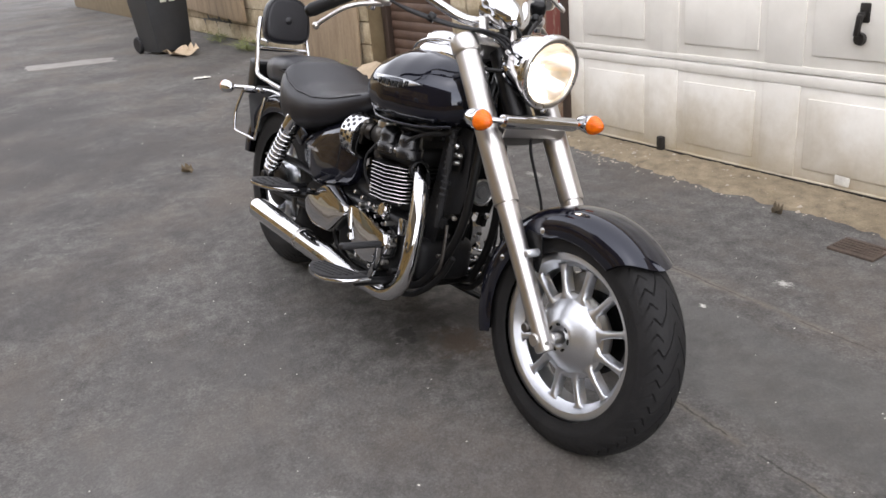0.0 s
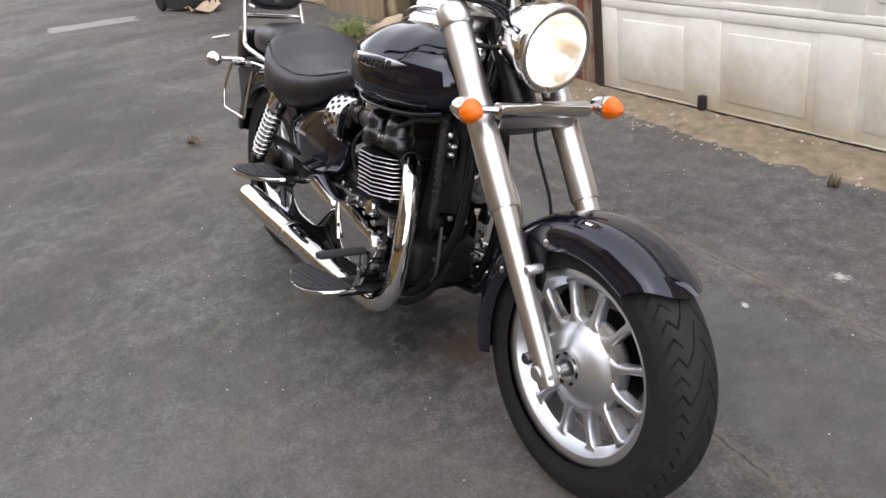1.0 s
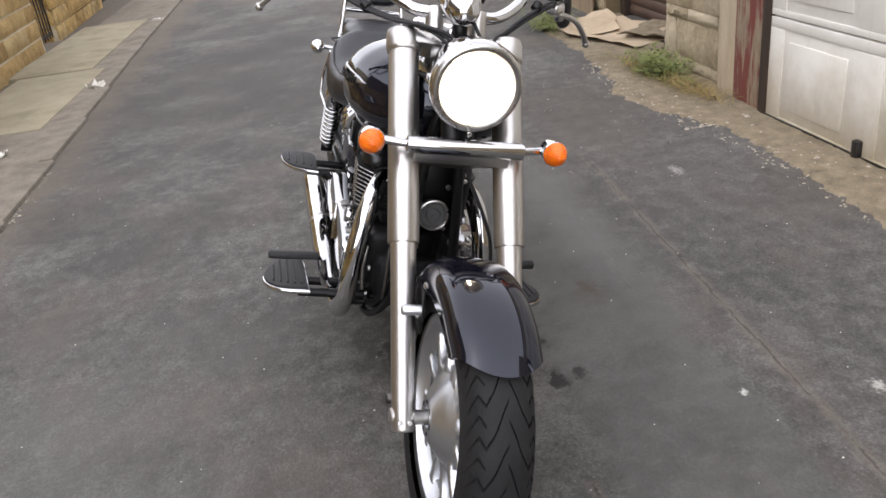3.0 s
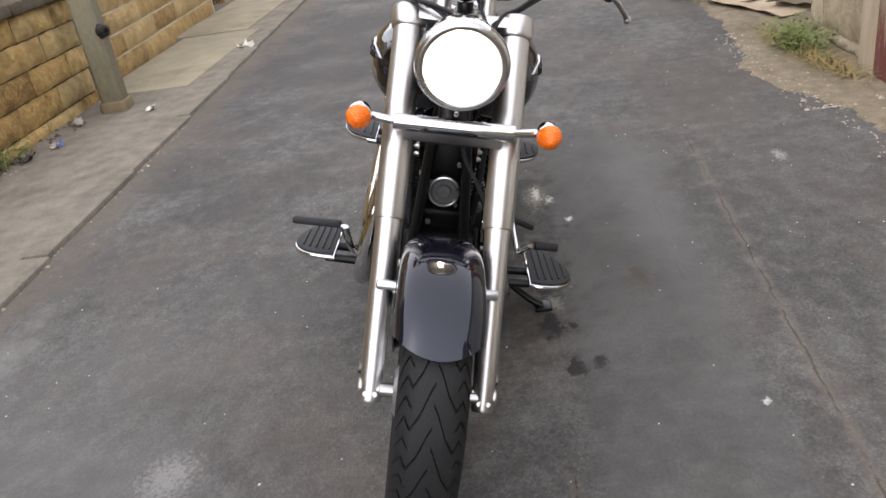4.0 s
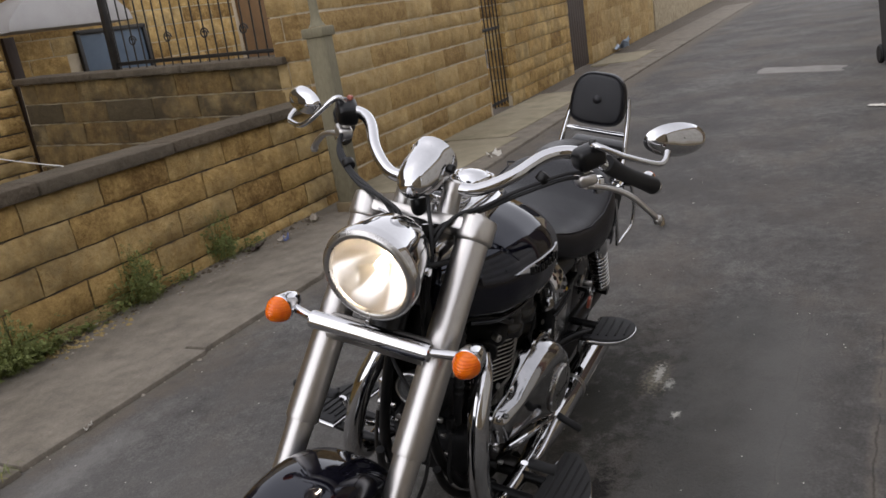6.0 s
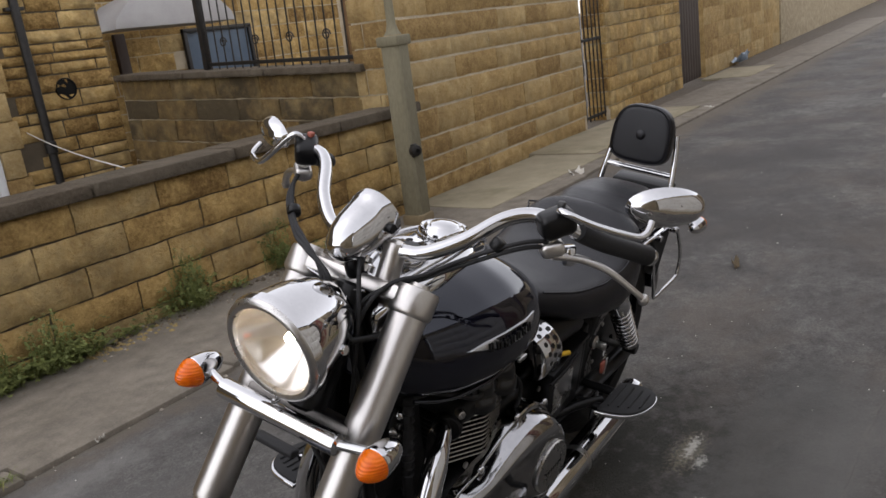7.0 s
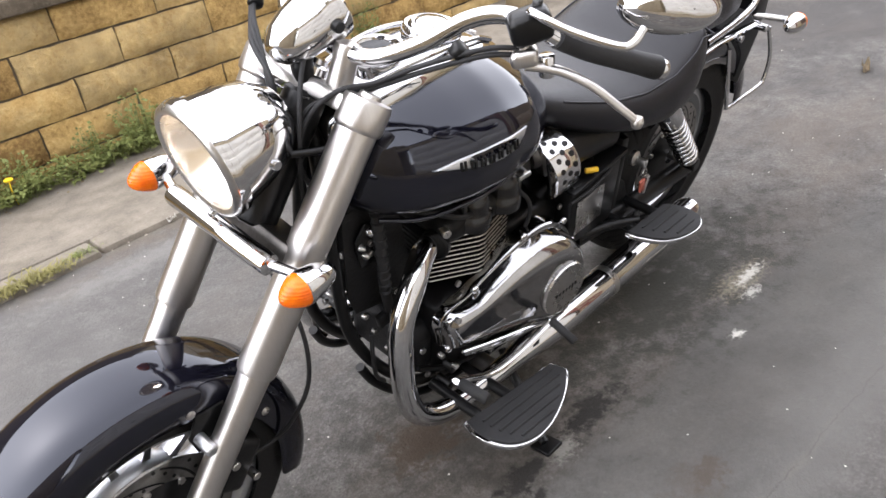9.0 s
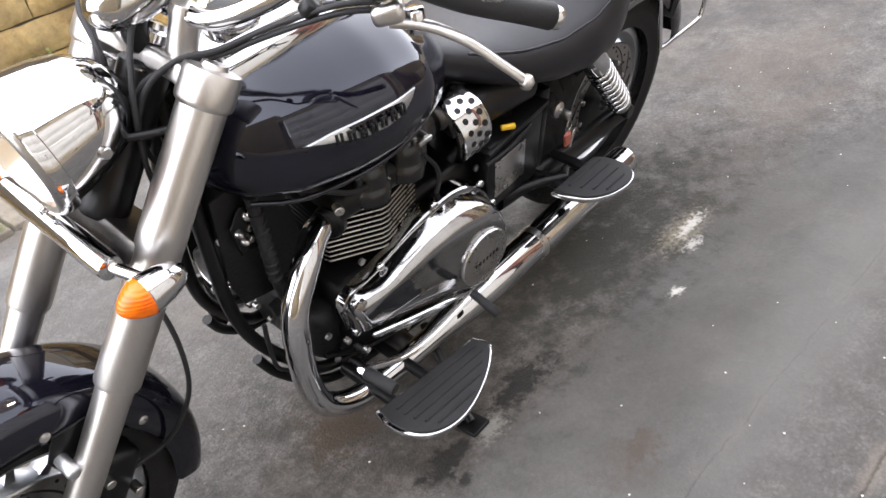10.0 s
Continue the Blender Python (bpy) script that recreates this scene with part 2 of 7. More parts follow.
SHUTTER = plain("brown_shutter", (0.055, 0.030, 0.021), (0.125, 0.078, 0.055), 0.6, 0.2, 5, 0.1)
BINPLASTIC = plain("bin_plastic", (0.016, 0.017, 0.018), (0.035, 0.036, 0.038), 0.5, 0, 5, 0.1)
POSTMAT = plain("post_concrete", (0.105, 0.092, 0.055), (0.225, 0.20, 0.13), 0.85, 0, 3, 0.35, 70, stretch=(1, 1, 0.35))
LEAF = plain("weed_leaf", (0.075, 0.100, 0.022), (0.235, 0.26, 0.075), 0.65, 0, 14)
STRAW = plain("dry_grass", (0.20, 0.14, 0.05), (0.36, 0.27, 0.11), 0.8, 0, 14)
STRAW_GREEN = plain("yellowing_grass", (0.12, 0.11, 0.03), (0.27, 0.24, 0.08), 0.75, 0, 14)
CHIP = plain("pale_stone_chip", (0.17, 0.145, 0.11), (0.46, 0.41, 0.34), 0.9, 0, 40, 0.2)
FLOWER = plain("dandelion_yellow", (0.75, 0.5, 0.01), (0.85, 0.6, 0.02), 0.7)
RED = plain("dull_red_plastic", (0.16, 0.03, 0.025), (0.25, 0.06, 0.05), 0.5)


def asphalt_mat():
    """Old tarmac: aggregate of many tones, worn and dusty patches, tar-dark drifts, a broken seam."""
    m, n, l, b = shader("asphalt")
    pos = n.new("ShaderNodeNewGeometry").outputs["Position"]
    def stones(scale):
        v = n.new("ShaderNodeTexVoronoi")
        v.inputs["Scale"].default_value = scale
        l.new(pos, v.inputs["Vector"])
        s = n.new("ShaderNodeSeparateColor")
        l.new(v.outputs["Color"], s.inputs[0])
        return s.outputs[0], v.outputs["Distance"]
    tone, far = stones(170)
    tone2, far2 = stones(62)
    agg, mid, big = noise_node(n, l, 95, 5, 0.75), noise_node(n, l, 14, 6, 0.72), noise_node(n, l, 1.3, 6, 0.66)
    f = maths(n, l, "ADD", maths(n, l, "MULTIPLY", agg, 0.24), maths(n, l, "ADD", maths(n, l, "MULTIPLY", mid, 0.42), maths(n, l, "MULTIPLY", big, 0.36)))
    f = maths(n, l, "ADD", f, maths(n, l, "MULTIPLY", maths(n, l, "SUBTRACT", tone, 0.5), 0.060))
    col = ramp(n, l, f, [(0.37, (0.034, 0.032, 0.030)), (0.50, (0.086, 0.082, 0.076)), (0.63, (0.178, 0.171, 0.160))])
    # brown dust lying in the hollows, and pale worn aggregate
    dust = ramp(n, l, noise_node(n, l, 0.9, 6, 0.7, (1, 1.6, 1)), [(0.47, (0, 0, 0)), (0.62, (0.55, 0.55, 0.55))])
    col = blend(n, l, dust, col, (0.118, 0.098, 0.079))
    chip = maths(n, l, "MULTIPLY", maths(n, l, "LESS_THAN", far2, 0.19), maths(n, l, "GREATER_THAN", tone2, 0.80))
    col = blend(n, l, maths(n, l, "MULTIPLY", chip, 0.24), col, (0.30, 0.28, 0.25))
    pits = ramp(n, l, far, [(0.45, (0, 0, 0)), (0.75, (0.22, 0.22, 0.22))])
    col = blend(n, l, pits, col, (0.030, 0.027, 0.025))
    # tar-dark drifts
    tar = ramp(n, l, noise_node(n, l, 0.62, 7, 0.68), [(0.51, (0, 0, 0)), (0.61, (0.50, 0.50, 0.50))])
    col = blend(n, l, tar, col, (0.050, 0.045, 0.041))
    blots = ramp(n, l, noise_node(n, l, 4.2, 5, 0.7), [(0.60, (0, 0, 0)), (0.70, (0.45, 0.45, 0.45))])
    col = blend(n, l, blots, col, (0.045, 0.041, 0.037))
    # the seam where two strips of tarmac meet
    sep = n.new("ShaderNodeSeparateXYZ")
    l.new(pos, sep.inputs[0])
    wob = maths(n, l, "MULTIPLY", maths(n, l, "SUBTRACT", noise_node(n, l, 7, 6, 0.7), 0.5), 0.045)
    y = maths(n, l, "ADD", maths(n, l, "SUBTRACT", sep.outputs["Y"], 0.912), maths(n, l, "MULTIPLY", sep.outputs["X"], 0.052))
    d = maths(n, l, "ADD", maths(n, l, "ABSOLUTE", maths(n, l, "ADD", y, wob)), maths(n, l, "LESS_THAN", sep.outputs["X"], -2.1))
    def seam(width, tone, amount, scale, cut):
        nonlocal col
        k = maths(n, l, "SUBTRACT", 1.0, maths(n, l, "DIVIDE", d, width), True)
        gate = ramp(n, l, noise_node(n, l, scale, 5, 0.7), [(cut, (0, 0, 0)), (cut + 0.08, (amount, amount, amount))])
        col = blend(n, l, maths(n, l, "MULTIPLY", k, gate), col, tone)
    # laid patch between the seams, worn smooth
    lane = maths(n, l, "MULTIPLY", maths(n, l, "SUBTRACT", 1.0, maths(n, l, "ABSOLUTE", maths(n, l, "DIVIDE", maths(n, l, "ADD", sep.outputs["Y"], -0.59), 0.26)), True), maths(n, l, "ADD", sep.outputs["X"], 2.5, True))
    col = blend(n, l, ramp(n, l, maths(n, l, "ADD", lane, maths(n, l, "MULTIPLY", maths(n, l, "SUBTRACT", mid, 0.5), 0.5)), [(0.08, (0, 0, 0)), (0.30, (0.62, 0.62, 0.62))]), col, blend(n, l, ramp(n, l, noise_node(n, l, 3.4, 6, 0.7), [(0.40, (0, 0, 0)), (0.62, (1, 1, 1))]), (0.068, 0.067, 0.062), (0.103, 0.101, 0.094)))
    seam(0.026, (0.19, 0.16, 0.125), 0.48, 2.6, 0.42)
    seam(0.0048, (0.024, 0.021, 0.019), 0.75, 3.4, 0.42)
    # a second crack beside it
    y = maths(n, l, "ADD", maths(n, l, "SUBTRACT", sep.outputs["Y"], 0.314), maths(n, l, "MULTIPLY", sep.outputs["X"], 0.085))
    away = maths(n, l, "MULTIPLY", maths(n, l, "LESS_THAN", sep.outputs["X"], -0.12), 1.0)
    d = maths(n, l, "ADD", maths(n, l, "ABSOLUTE", maths(n, l, "ADD", y, maths(n, l, "MULTIPLY", wob, 1.3))), away)
    seam(0.022, (0.17, 0.145, 0.11), 0.5, 4.0, 0.44)
    seam(0.0055, (0.020, 0.018, 0.016), 0.9, 5.0, 0.40)
    # a hairline joint along the laid patch
    y = maths(n, l, "ADD", maths(n, l, "SUBTRACT", sep.outputs["Y"], 0.694), maths(n, l, "MULTIPLY", sep.outputs["X"], 0.045))
    away = maths(n, l, "ADD", maths(n, l, "GREATER_THAN", sep.outputs["X"], -0.88), maths(n, l, "LESS_THAN", sep.outputs["X"], -2.4))
    d = maths(n, l, "ADD", maths(n, l, "ABSOLUTE", maths(n, l, "ADD", y, wob)), away)
    seam(0.014, (0.150, 0.137, 0.115), 0.30, 4.0, 0.46)
    seam(0.0030, (0.030, 0.027, 0.025), 0.60, 5.0, 0.42)
    # dirt washed into the gutter
    gutter = maths(n, l, "ADD", maths(n, l, "DIVIDE", maths(n, l, "ADD", sep.outputs["Y"], 1.60), 0.28), maths(n, l, "MULTIPLY", maths(n, l, "SUBTRACT", noise_node(n, l, 6, 6, 0.72), 0.5), 2.6))
    col = blend(n, l, ramp(n, l, gutter, [(0.05, (0.75, 0.75, 0.75)), (0.75, (0, 0, 0))]), col, (0.125, 0.103, 0.078))
    # oil drips and the bike's painted-in shade below the engine, a dried splash of something pale
    fray, fleck = noise_node(n, l, 26, 5, 0.7), noise_node(n, l, 75, 4, 0.75)
    def spot(cx, cy, rx, ry, tone, amount, pattern=None, edge=0.5):
        nonlocal col
        u = maths(n, l, "DIVIDE", maths(n, l, "SUBTRACT", sep.outputs["X"], cx), rx)
        v = maths(n, l, "DIVIDE", maths(n, l, "SUBTRACT", sep.outputs["Y"], cy), ry)
        r = maths(n, l, "SQRT", maths(n, l, "ADD", maths(n, l, "MULTIPLY", u, u), maths(n, l, "MULTIPLY", v, v)))
        r = maths(n, l, "ADD", r, maths(n, l, "MULTIPLY", maths(n, l, "SUBTRACT", pattern or fray, 0.5), 3.6))
        col = blend(n, l, ramp(n, l, r, [(max(0.02, 1.0 - edge), (amount, amount, amount)), (1.0, (0, 0, 0))]), col, tone)
    oil, brown, chalk = (0.020, 0.018, 0.016), (0.060, 0.044, 0.032), (0.62, 0.60, 0.55)
    spot(0.35, -1.0, 1.7, 0.75, (0.185, 0.178, 0.168), 0.42, big, 0.8)
    spot(-5.5, -0.4, 3.2, 1.1, (0.052, 0.049, 0.047), 0.50, big, 0.8)
    spot(-4.6, -0.9, 4.0, 1.0, (0.052, 0.049, 0.047), 0.40, big, 0.8)
    # two broad patches: oily ground, with the shade under the bike put into its colour
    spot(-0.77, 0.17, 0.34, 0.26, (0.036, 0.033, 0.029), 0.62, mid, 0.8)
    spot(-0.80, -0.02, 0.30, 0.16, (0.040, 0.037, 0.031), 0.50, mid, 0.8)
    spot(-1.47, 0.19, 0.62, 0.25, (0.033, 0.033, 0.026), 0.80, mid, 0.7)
    spot(-0.21, -0.62, 0.10, 0.08, (0.36, 0.35, 0.33), 0.42, fleck, 0.8)
    spot(-0.70, -1.38, 0.55, 0.10, (0.26, 0.25, 0.235), 0.40, mid, 0.8)
    spot(-1.35, 0.75, 1.0, 0.16, (0.155, 0.15, 0.142), 0.40, big, 0.8)
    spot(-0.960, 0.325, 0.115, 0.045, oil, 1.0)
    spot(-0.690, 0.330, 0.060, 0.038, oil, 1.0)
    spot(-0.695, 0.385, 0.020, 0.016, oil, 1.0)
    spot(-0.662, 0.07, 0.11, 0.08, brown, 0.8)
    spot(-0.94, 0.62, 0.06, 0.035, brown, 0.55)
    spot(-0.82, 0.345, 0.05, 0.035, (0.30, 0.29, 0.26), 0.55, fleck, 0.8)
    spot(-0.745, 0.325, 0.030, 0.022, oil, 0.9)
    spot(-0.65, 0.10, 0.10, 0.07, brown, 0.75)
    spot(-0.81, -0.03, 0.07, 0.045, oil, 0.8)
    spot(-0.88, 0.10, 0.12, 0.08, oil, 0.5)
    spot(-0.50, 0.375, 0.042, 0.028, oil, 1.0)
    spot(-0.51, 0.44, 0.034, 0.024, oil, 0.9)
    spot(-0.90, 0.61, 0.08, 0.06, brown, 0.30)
    spot(-1.61, 0.345, 0.13, 0.05, (0.40, 0.35, 0.25), 0.45, fleck, 0.9)
    spot(-1.64, 0.350, 0.075, 0.020, chalk, 0.75, fleck, 0.7)
    spot(-1.57, 0.395, 0.040, 0.018, chalk, 0.6, fleck, 0.7)
    spot(-1.385, 0.45, 0.024, 0.016, chalk, 0.9, fleck, 0.7)
    spot(-0.22, 1.095, 0.032, 0.024, chalk, 0.6, fleck, 0.8)
    spot(-0.30, 0.785, 0.016, 0.012, chalk, 0.8, fleck, 0.8)
    spot(-1.75, 1.30, 0.07, 0.03, chalk, 0.35, fleck, 0.8)
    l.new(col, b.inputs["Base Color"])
    l.new(maths(n, l, "ADD", 0.66, maths(n, l, "MULTIPLY", mid, 0.30)), b.inputs["Roughness"])
    b.inputs["Specular IOR Level"].default_value = 0.35
    h = maths(n, l, "SUBTRACT", maths(n, l, "ADD", agg, maths(n, l, "MULTIPLY", mid, 0.8)), maths(n, l, "MULTIPLY", far, 0.35))
    bump(n, l, b, h, 0.7, 0.007)
    return m


ASPHALT = asphalt_mat()


def dirty_mat(name, dark, light, patch, scale):
    m, n, l, b = shader(name)
    f = maths(n, l, "ADD", maths(n, l, "MULTIPLY", noise_node(n, l, 120, 4, 0.7), 0.4), maths(n, l, "MULTIPLY", noise_node(n, l, scale, 5, 0.65), 0.6))
    col = ramp(n, l, f, [(0.3, dark), (0.7, light)])
    mask = ramp(n, l, noise_node(n, l, 2.3, 6, 0.7), [(0.5, (0, 0, 0)), (0.64, (0.65, 0.65, 0.65))])
    l.new(blend(n, l, mask, col, patch), b.inputs["Base Color"])
    b.inputs["Roughness"].default_value = 0.9
    bump(n, l, b, f, 0.5, 0.008)
    return m


PAVING = dirty_mat("worn_paving", (0.095, 0.082, 0.064), (0.245, 0.213, 0.168), (0.095, 0.080, 0.058), 9)
SLAB = dirty_mat("pale_concrete_slab", (0.20, 0.17, 0.11), (0.34, 0.30, 0.21), (0.17, 0.15, 0.09), 4)
STRIP = dirty_mat("grey_concrete_strip", (0.17, 0.16, 0.145), (0.27, 0.26, 0.24), (0.14, 0.13, 0.115), 8)
APRON = dirty_mat("crumbled_concrete", (0.085, 0.066, 0.042), (0.29, 0.235, 0.155), (0.115, 0.088, 0.052), 14)


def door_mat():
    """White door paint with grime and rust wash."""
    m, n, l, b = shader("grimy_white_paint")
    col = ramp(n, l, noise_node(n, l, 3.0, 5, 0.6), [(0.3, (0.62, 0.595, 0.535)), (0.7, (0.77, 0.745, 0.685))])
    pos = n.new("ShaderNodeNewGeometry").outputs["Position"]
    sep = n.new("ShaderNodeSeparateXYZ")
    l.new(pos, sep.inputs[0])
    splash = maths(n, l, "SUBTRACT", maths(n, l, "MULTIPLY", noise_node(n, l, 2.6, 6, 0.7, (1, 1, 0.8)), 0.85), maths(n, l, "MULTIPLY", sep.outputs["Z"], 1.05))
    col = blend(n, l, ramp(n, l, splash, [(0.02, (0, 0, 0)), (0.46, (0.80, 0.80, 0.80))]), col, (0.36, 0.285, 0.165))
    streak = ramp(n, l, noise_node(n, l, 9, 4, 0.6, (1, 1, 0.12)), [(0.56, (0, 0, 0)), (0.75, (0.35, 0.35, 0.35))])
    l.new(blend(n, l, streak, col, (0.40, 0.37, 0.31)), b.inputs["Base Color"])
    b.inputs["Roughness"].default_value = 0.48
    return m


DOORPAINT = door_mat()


def peeling_mat():
    m, n, l, b = shader("peeling_red_paint")
    mask = ramp(n, l, noise_node(n, l, 6, 6, 0.7, (2.2, 2.2, 0.3)), [(0.46, (0, 0, 0)), (0.52, (1, 1, 1))])
    wood = ramp(n, l, noise_node(n, l, 30, 4, 0.6, (3, 3, 0.3)), [(0.3, (0.20, 0.14, 0.09)), (0.7, (0.34, 0.27, 0.19))])
    l.new(blend(n, l, mask, wood, (0.17, 0.045, 0.035)), b.inputs["Base Color"])
    b.inputs["Roughness"].default_value = 0.8
    bump(n, l, b, mask, 0.4, 0.003)
    return m


PEELING = peeling_mat()


def pane_mat():
    m, n, l, b = shader("window_pane")
    l.new(ramp(n, l, noise_node(n, l, 120, 2, 0.5, (0.01, 0.2, 1)), [(0.4, (0.175, 0.19, 0.168)), (0.6, (0.215, 0.228, 0.204))]), b.inputs["Base Color"])
    b.inputs["Roughness"].default_value = 0.12
    b.inputs["Specular IOR Level"].default_value = 0.6
    return m


PANE = pane_mat()
rng = random.Random(7)


# ---- walls of separate blocks ----
def block_mesh(L, H, D, rough, material, seed):
    """A rock-faced block, front towards +y, its origin in the middle of the front."""
    r = random.Random(seed)
    bm = bmesh.new()
    nx, nz = 9, 5
    g = []
    for i in range(nx):
        col = []
        for k in range(nz):
            u, v = i / (nx - 1), k / (nz - 1)
            inner = 0 < i < nx - 1 and 0 < k < nz - 1
            x = (u - 0.5) * L + (r.uniform(-0.12, 0.12) * L / nx if inner else r.uniform(-0.008, 0.008))
            z = (v - 0.5) * H + (r.uniform(-0.08, 0.08) * H if inner else r.uniform(-0.022, 0.022))
            y = r.uniform(0.3, 1.0) * rough if inner else -0.004 + r.uniform(0, 0.3) * rough * 0.5
            col.append(bm.verts.new((x, y, z)))
        g.append(col)
    for i in range(nx - 1):
        for k in range(nz - 1):
            bm.faces.new((g[i][k], g[i + 1][k], g[i + 1][k + 1], g[i][k + 1]))
    edge = [g[i][0] for i in range(nx)] + [g[nx - 1][k] for k in range(1, nz)] + [g[i][nz - 1] for i in range(nx - 2, -1, -1)] + [g[0][k] for k in range(nz - 2, 0, -1)]
    back = [bm.verts.new((v.co.x, -D, v.co.z)) for v in edge]
    for i in range(len(edge)):
        j = (i + 1) % len(edge)
        bm.faces.new((edge[j], edge[i], back[i], back[j]))
    bmesh.ops.recalc_face_normals(bm, faces=bm.faces)
    me = bpy.data.meshes.new("stone_block")
    bm.to_mesh(me)
    bm.free()
    me.polygons.foreach_set("use_smooth", [True] * len(me.polygons))
    me.set_sharp_from_angle(angle=radians(40))
    me.materials.append(material)
    return me


def block_wall(parent, m, length, courses, material, unit=0.467, joint=0.008, rough=0.012, seed=1, vary=0.0, name="stone_block", gap=None, upright=None, starts=None):
    """Fills a front with blocks. m: x along the wall, y out of it, z up. courses: (bottom, top)."""
    r = random.Random(seed)
    kinds = [block_mesh(1.0, 1.0, 0.04, rough, material, seed * 31 + k) for k in range(6)]
    for c, (z0, z1) in enumerate(courses):
        x = -unit * (0.5 if c % 2 else 0.0) - r.uniform(0, 0.14) if starts is None else starts[c % 2] % unit - unit
        while x < length - 0.02:
            w = unit * (1 + r.uniform(-vary, vary))
            a, b = max(x, 0.0), min(x + w, length)
            x += w
            if b - a < 0.05 or (gap and gap[0] < (a + b) / 2 < gap[1] and gap[2] < (z0 + z1) / 2 < gap[3]):
                continue
            share(name, kinds[r.randrange(6)], parent, m @ Matrix.Translation(((a + b) / 2, r.uniform(-0.003, 0.003), (z0 + z1) / 2)) @ Matrix.Diagonal((b - a - (joint if upright is None else upright), 1, z1 - z0 - joint, 1)))


# ---- ground ----
tagged(part("ground", block((600, 600, 0.2), (0, 0, -0.1), 0), ASPHALT), "worn dark grey asphalt back street", "road", kind="structure")
pavement = tagged(part("pavement", block((30.0, 0.80, 0.06), (-10.2, -2.10, -0.006), 0.008), PAVING), "narrow dirty paved strip along the walls", "pavement", kind="structure")
kerb_mat = PAVING
for i in range(20):
    L = 0.92
    x = 4.5 - i * 0.93
    part("kerb_stone", block((L, 0.135, 0.07), (x, -1.632 - 0.022 * max(0.0, -x - 0.8) + rng.uniform(-0.006, 0.006), -0.009 + rng.uniform(-0.004, 0.004)), 0.012, (0, rng.uniform(-0.3, 0.3), rng.uniform(-0.4, 0.4))), kerb_mat, pavement)
for i, (x0, x1, y0, y1) in enumerate([(-6.05, -4.15, -2.58, -1.86), (-8.9, -6.1, -2.66, -1.93)]):
    part("concrete_slab", block((x1 - x0, y1 - y0, 0.05), ((x0 + x1) / 2, (y0 + y1) / 2, 0.006 + 0.004 * i), 0.006, (0, 0, -1.2)), SLAB, pavement)
part("concrete_slab", block((1.5, 0.72, 0.05), (-12.6, -2.45, 0.008), 0.006), SLAB, pavement)


def ragged(points, jitter, steps, seed):
    r = random.Random(seed)
    out = []
    for (x0, y0), (x1, y1) in zip(points, points[1:] + points[:1]):
        for k in range(steps):
            t = k / steps
            out.append((x0 + (x1 - x0) * t + r.uniform(-jitter, jitter), y0 + (y1 - y0) * t + r.uniform(-jitter, jitter)))
    return out


def broken_strip(edge, back, steps, seed):
    """A thin crumbled concrete strip: a ragged front lip that runs out on to the road, an uneven top."""
    r = random.Random(seed)
    bm = bmesh.new()
    rows, drift = [], 0.0
    for i in range(steps + 1):
        x = edge[0][0] + (edge[-1][0] - edge[0][0]) * i / steps
        drift = 0.72 * drift + r.uniform(-0.022, 0.022)
        y0 = float(np.interp(x, [p[0] for p in edge], [p[1] for p in edge])) + drift + r.uniform(-0.008, 0.008)
        y1 = float(np.interp(x, [p[0] for p in back], [p[1] for p in back]))
        rows.append([bm.verts.new((x, y0 + (y1 - y0) * k, z if k in (0, 1) else z + r.uniform(-0.003, 0.003))) for k, z in ((0, -0.004), (0.05, 0.005), (0.2, 0.008), (0.4, 0.009), (0.6, 0.009), (0.8, 0.010), (1, 0.010))])
    for a, b in zip(rows, rows[1:]):
        for k in range(len(a) - 1):
            bm.faces.new((a[k], b[k], b[k + 1], a[k + 1]))
    bmesh.ops.recalc_face_normals(bm, faces=bm.faces)
    return bm


apron = part("concrete_apron", broken_strip([(-5.2, 1.72), (-4.2, 1.70), (-3.4, 1.60), (-2.9, 1.52), (-2.5, 1.57), (-2.2, 1.70), (-1.6, 1.71), (-1.2, 1.69), (-0.7, 1.66), (-0.2, 1.65), (0.2, 1.60), (3.0, 1.62)], [(-5.2, 2.45), (-2.75, 2.06), (3.0, 2.06)], 330, 3), APRON)
tagged(apron, "crumbled pale concrete apron before the garage", "apron", kind="structure")
RUST = plain("rusty_iron", (0.05, 0.036, 0.027), (0.105, 0.078, 0.06), 0.8, 0.3, 20, 0.3)
drain = tagged(part("drain_cover", block((0.17, 0.13, 0.012), (-0.20, 1.50, 0.003), 0.003), RUST), "small rusty iron drain cover in the road", "drain cover")
for k in range(5):
    part("rib", block((0.15, 0.008, 0.006), (-0.20, 1.46 + 0.02 * k, 0.010), 0.001), RUST, drain)
pale_strip = part("road_patch", plate(ragged([(-9.50, -0.03), (-9.03, -0.05), (-8.58, 0.83), (-9.05, 0.86)], 0.03, 6, 9), 0.008, Matrix.Translation((0, 0, -0.003)), 0.003, 1), STRIP)
tagged(pale_strip, "pale concrete patch strip across the road", "patch", kind="structure")

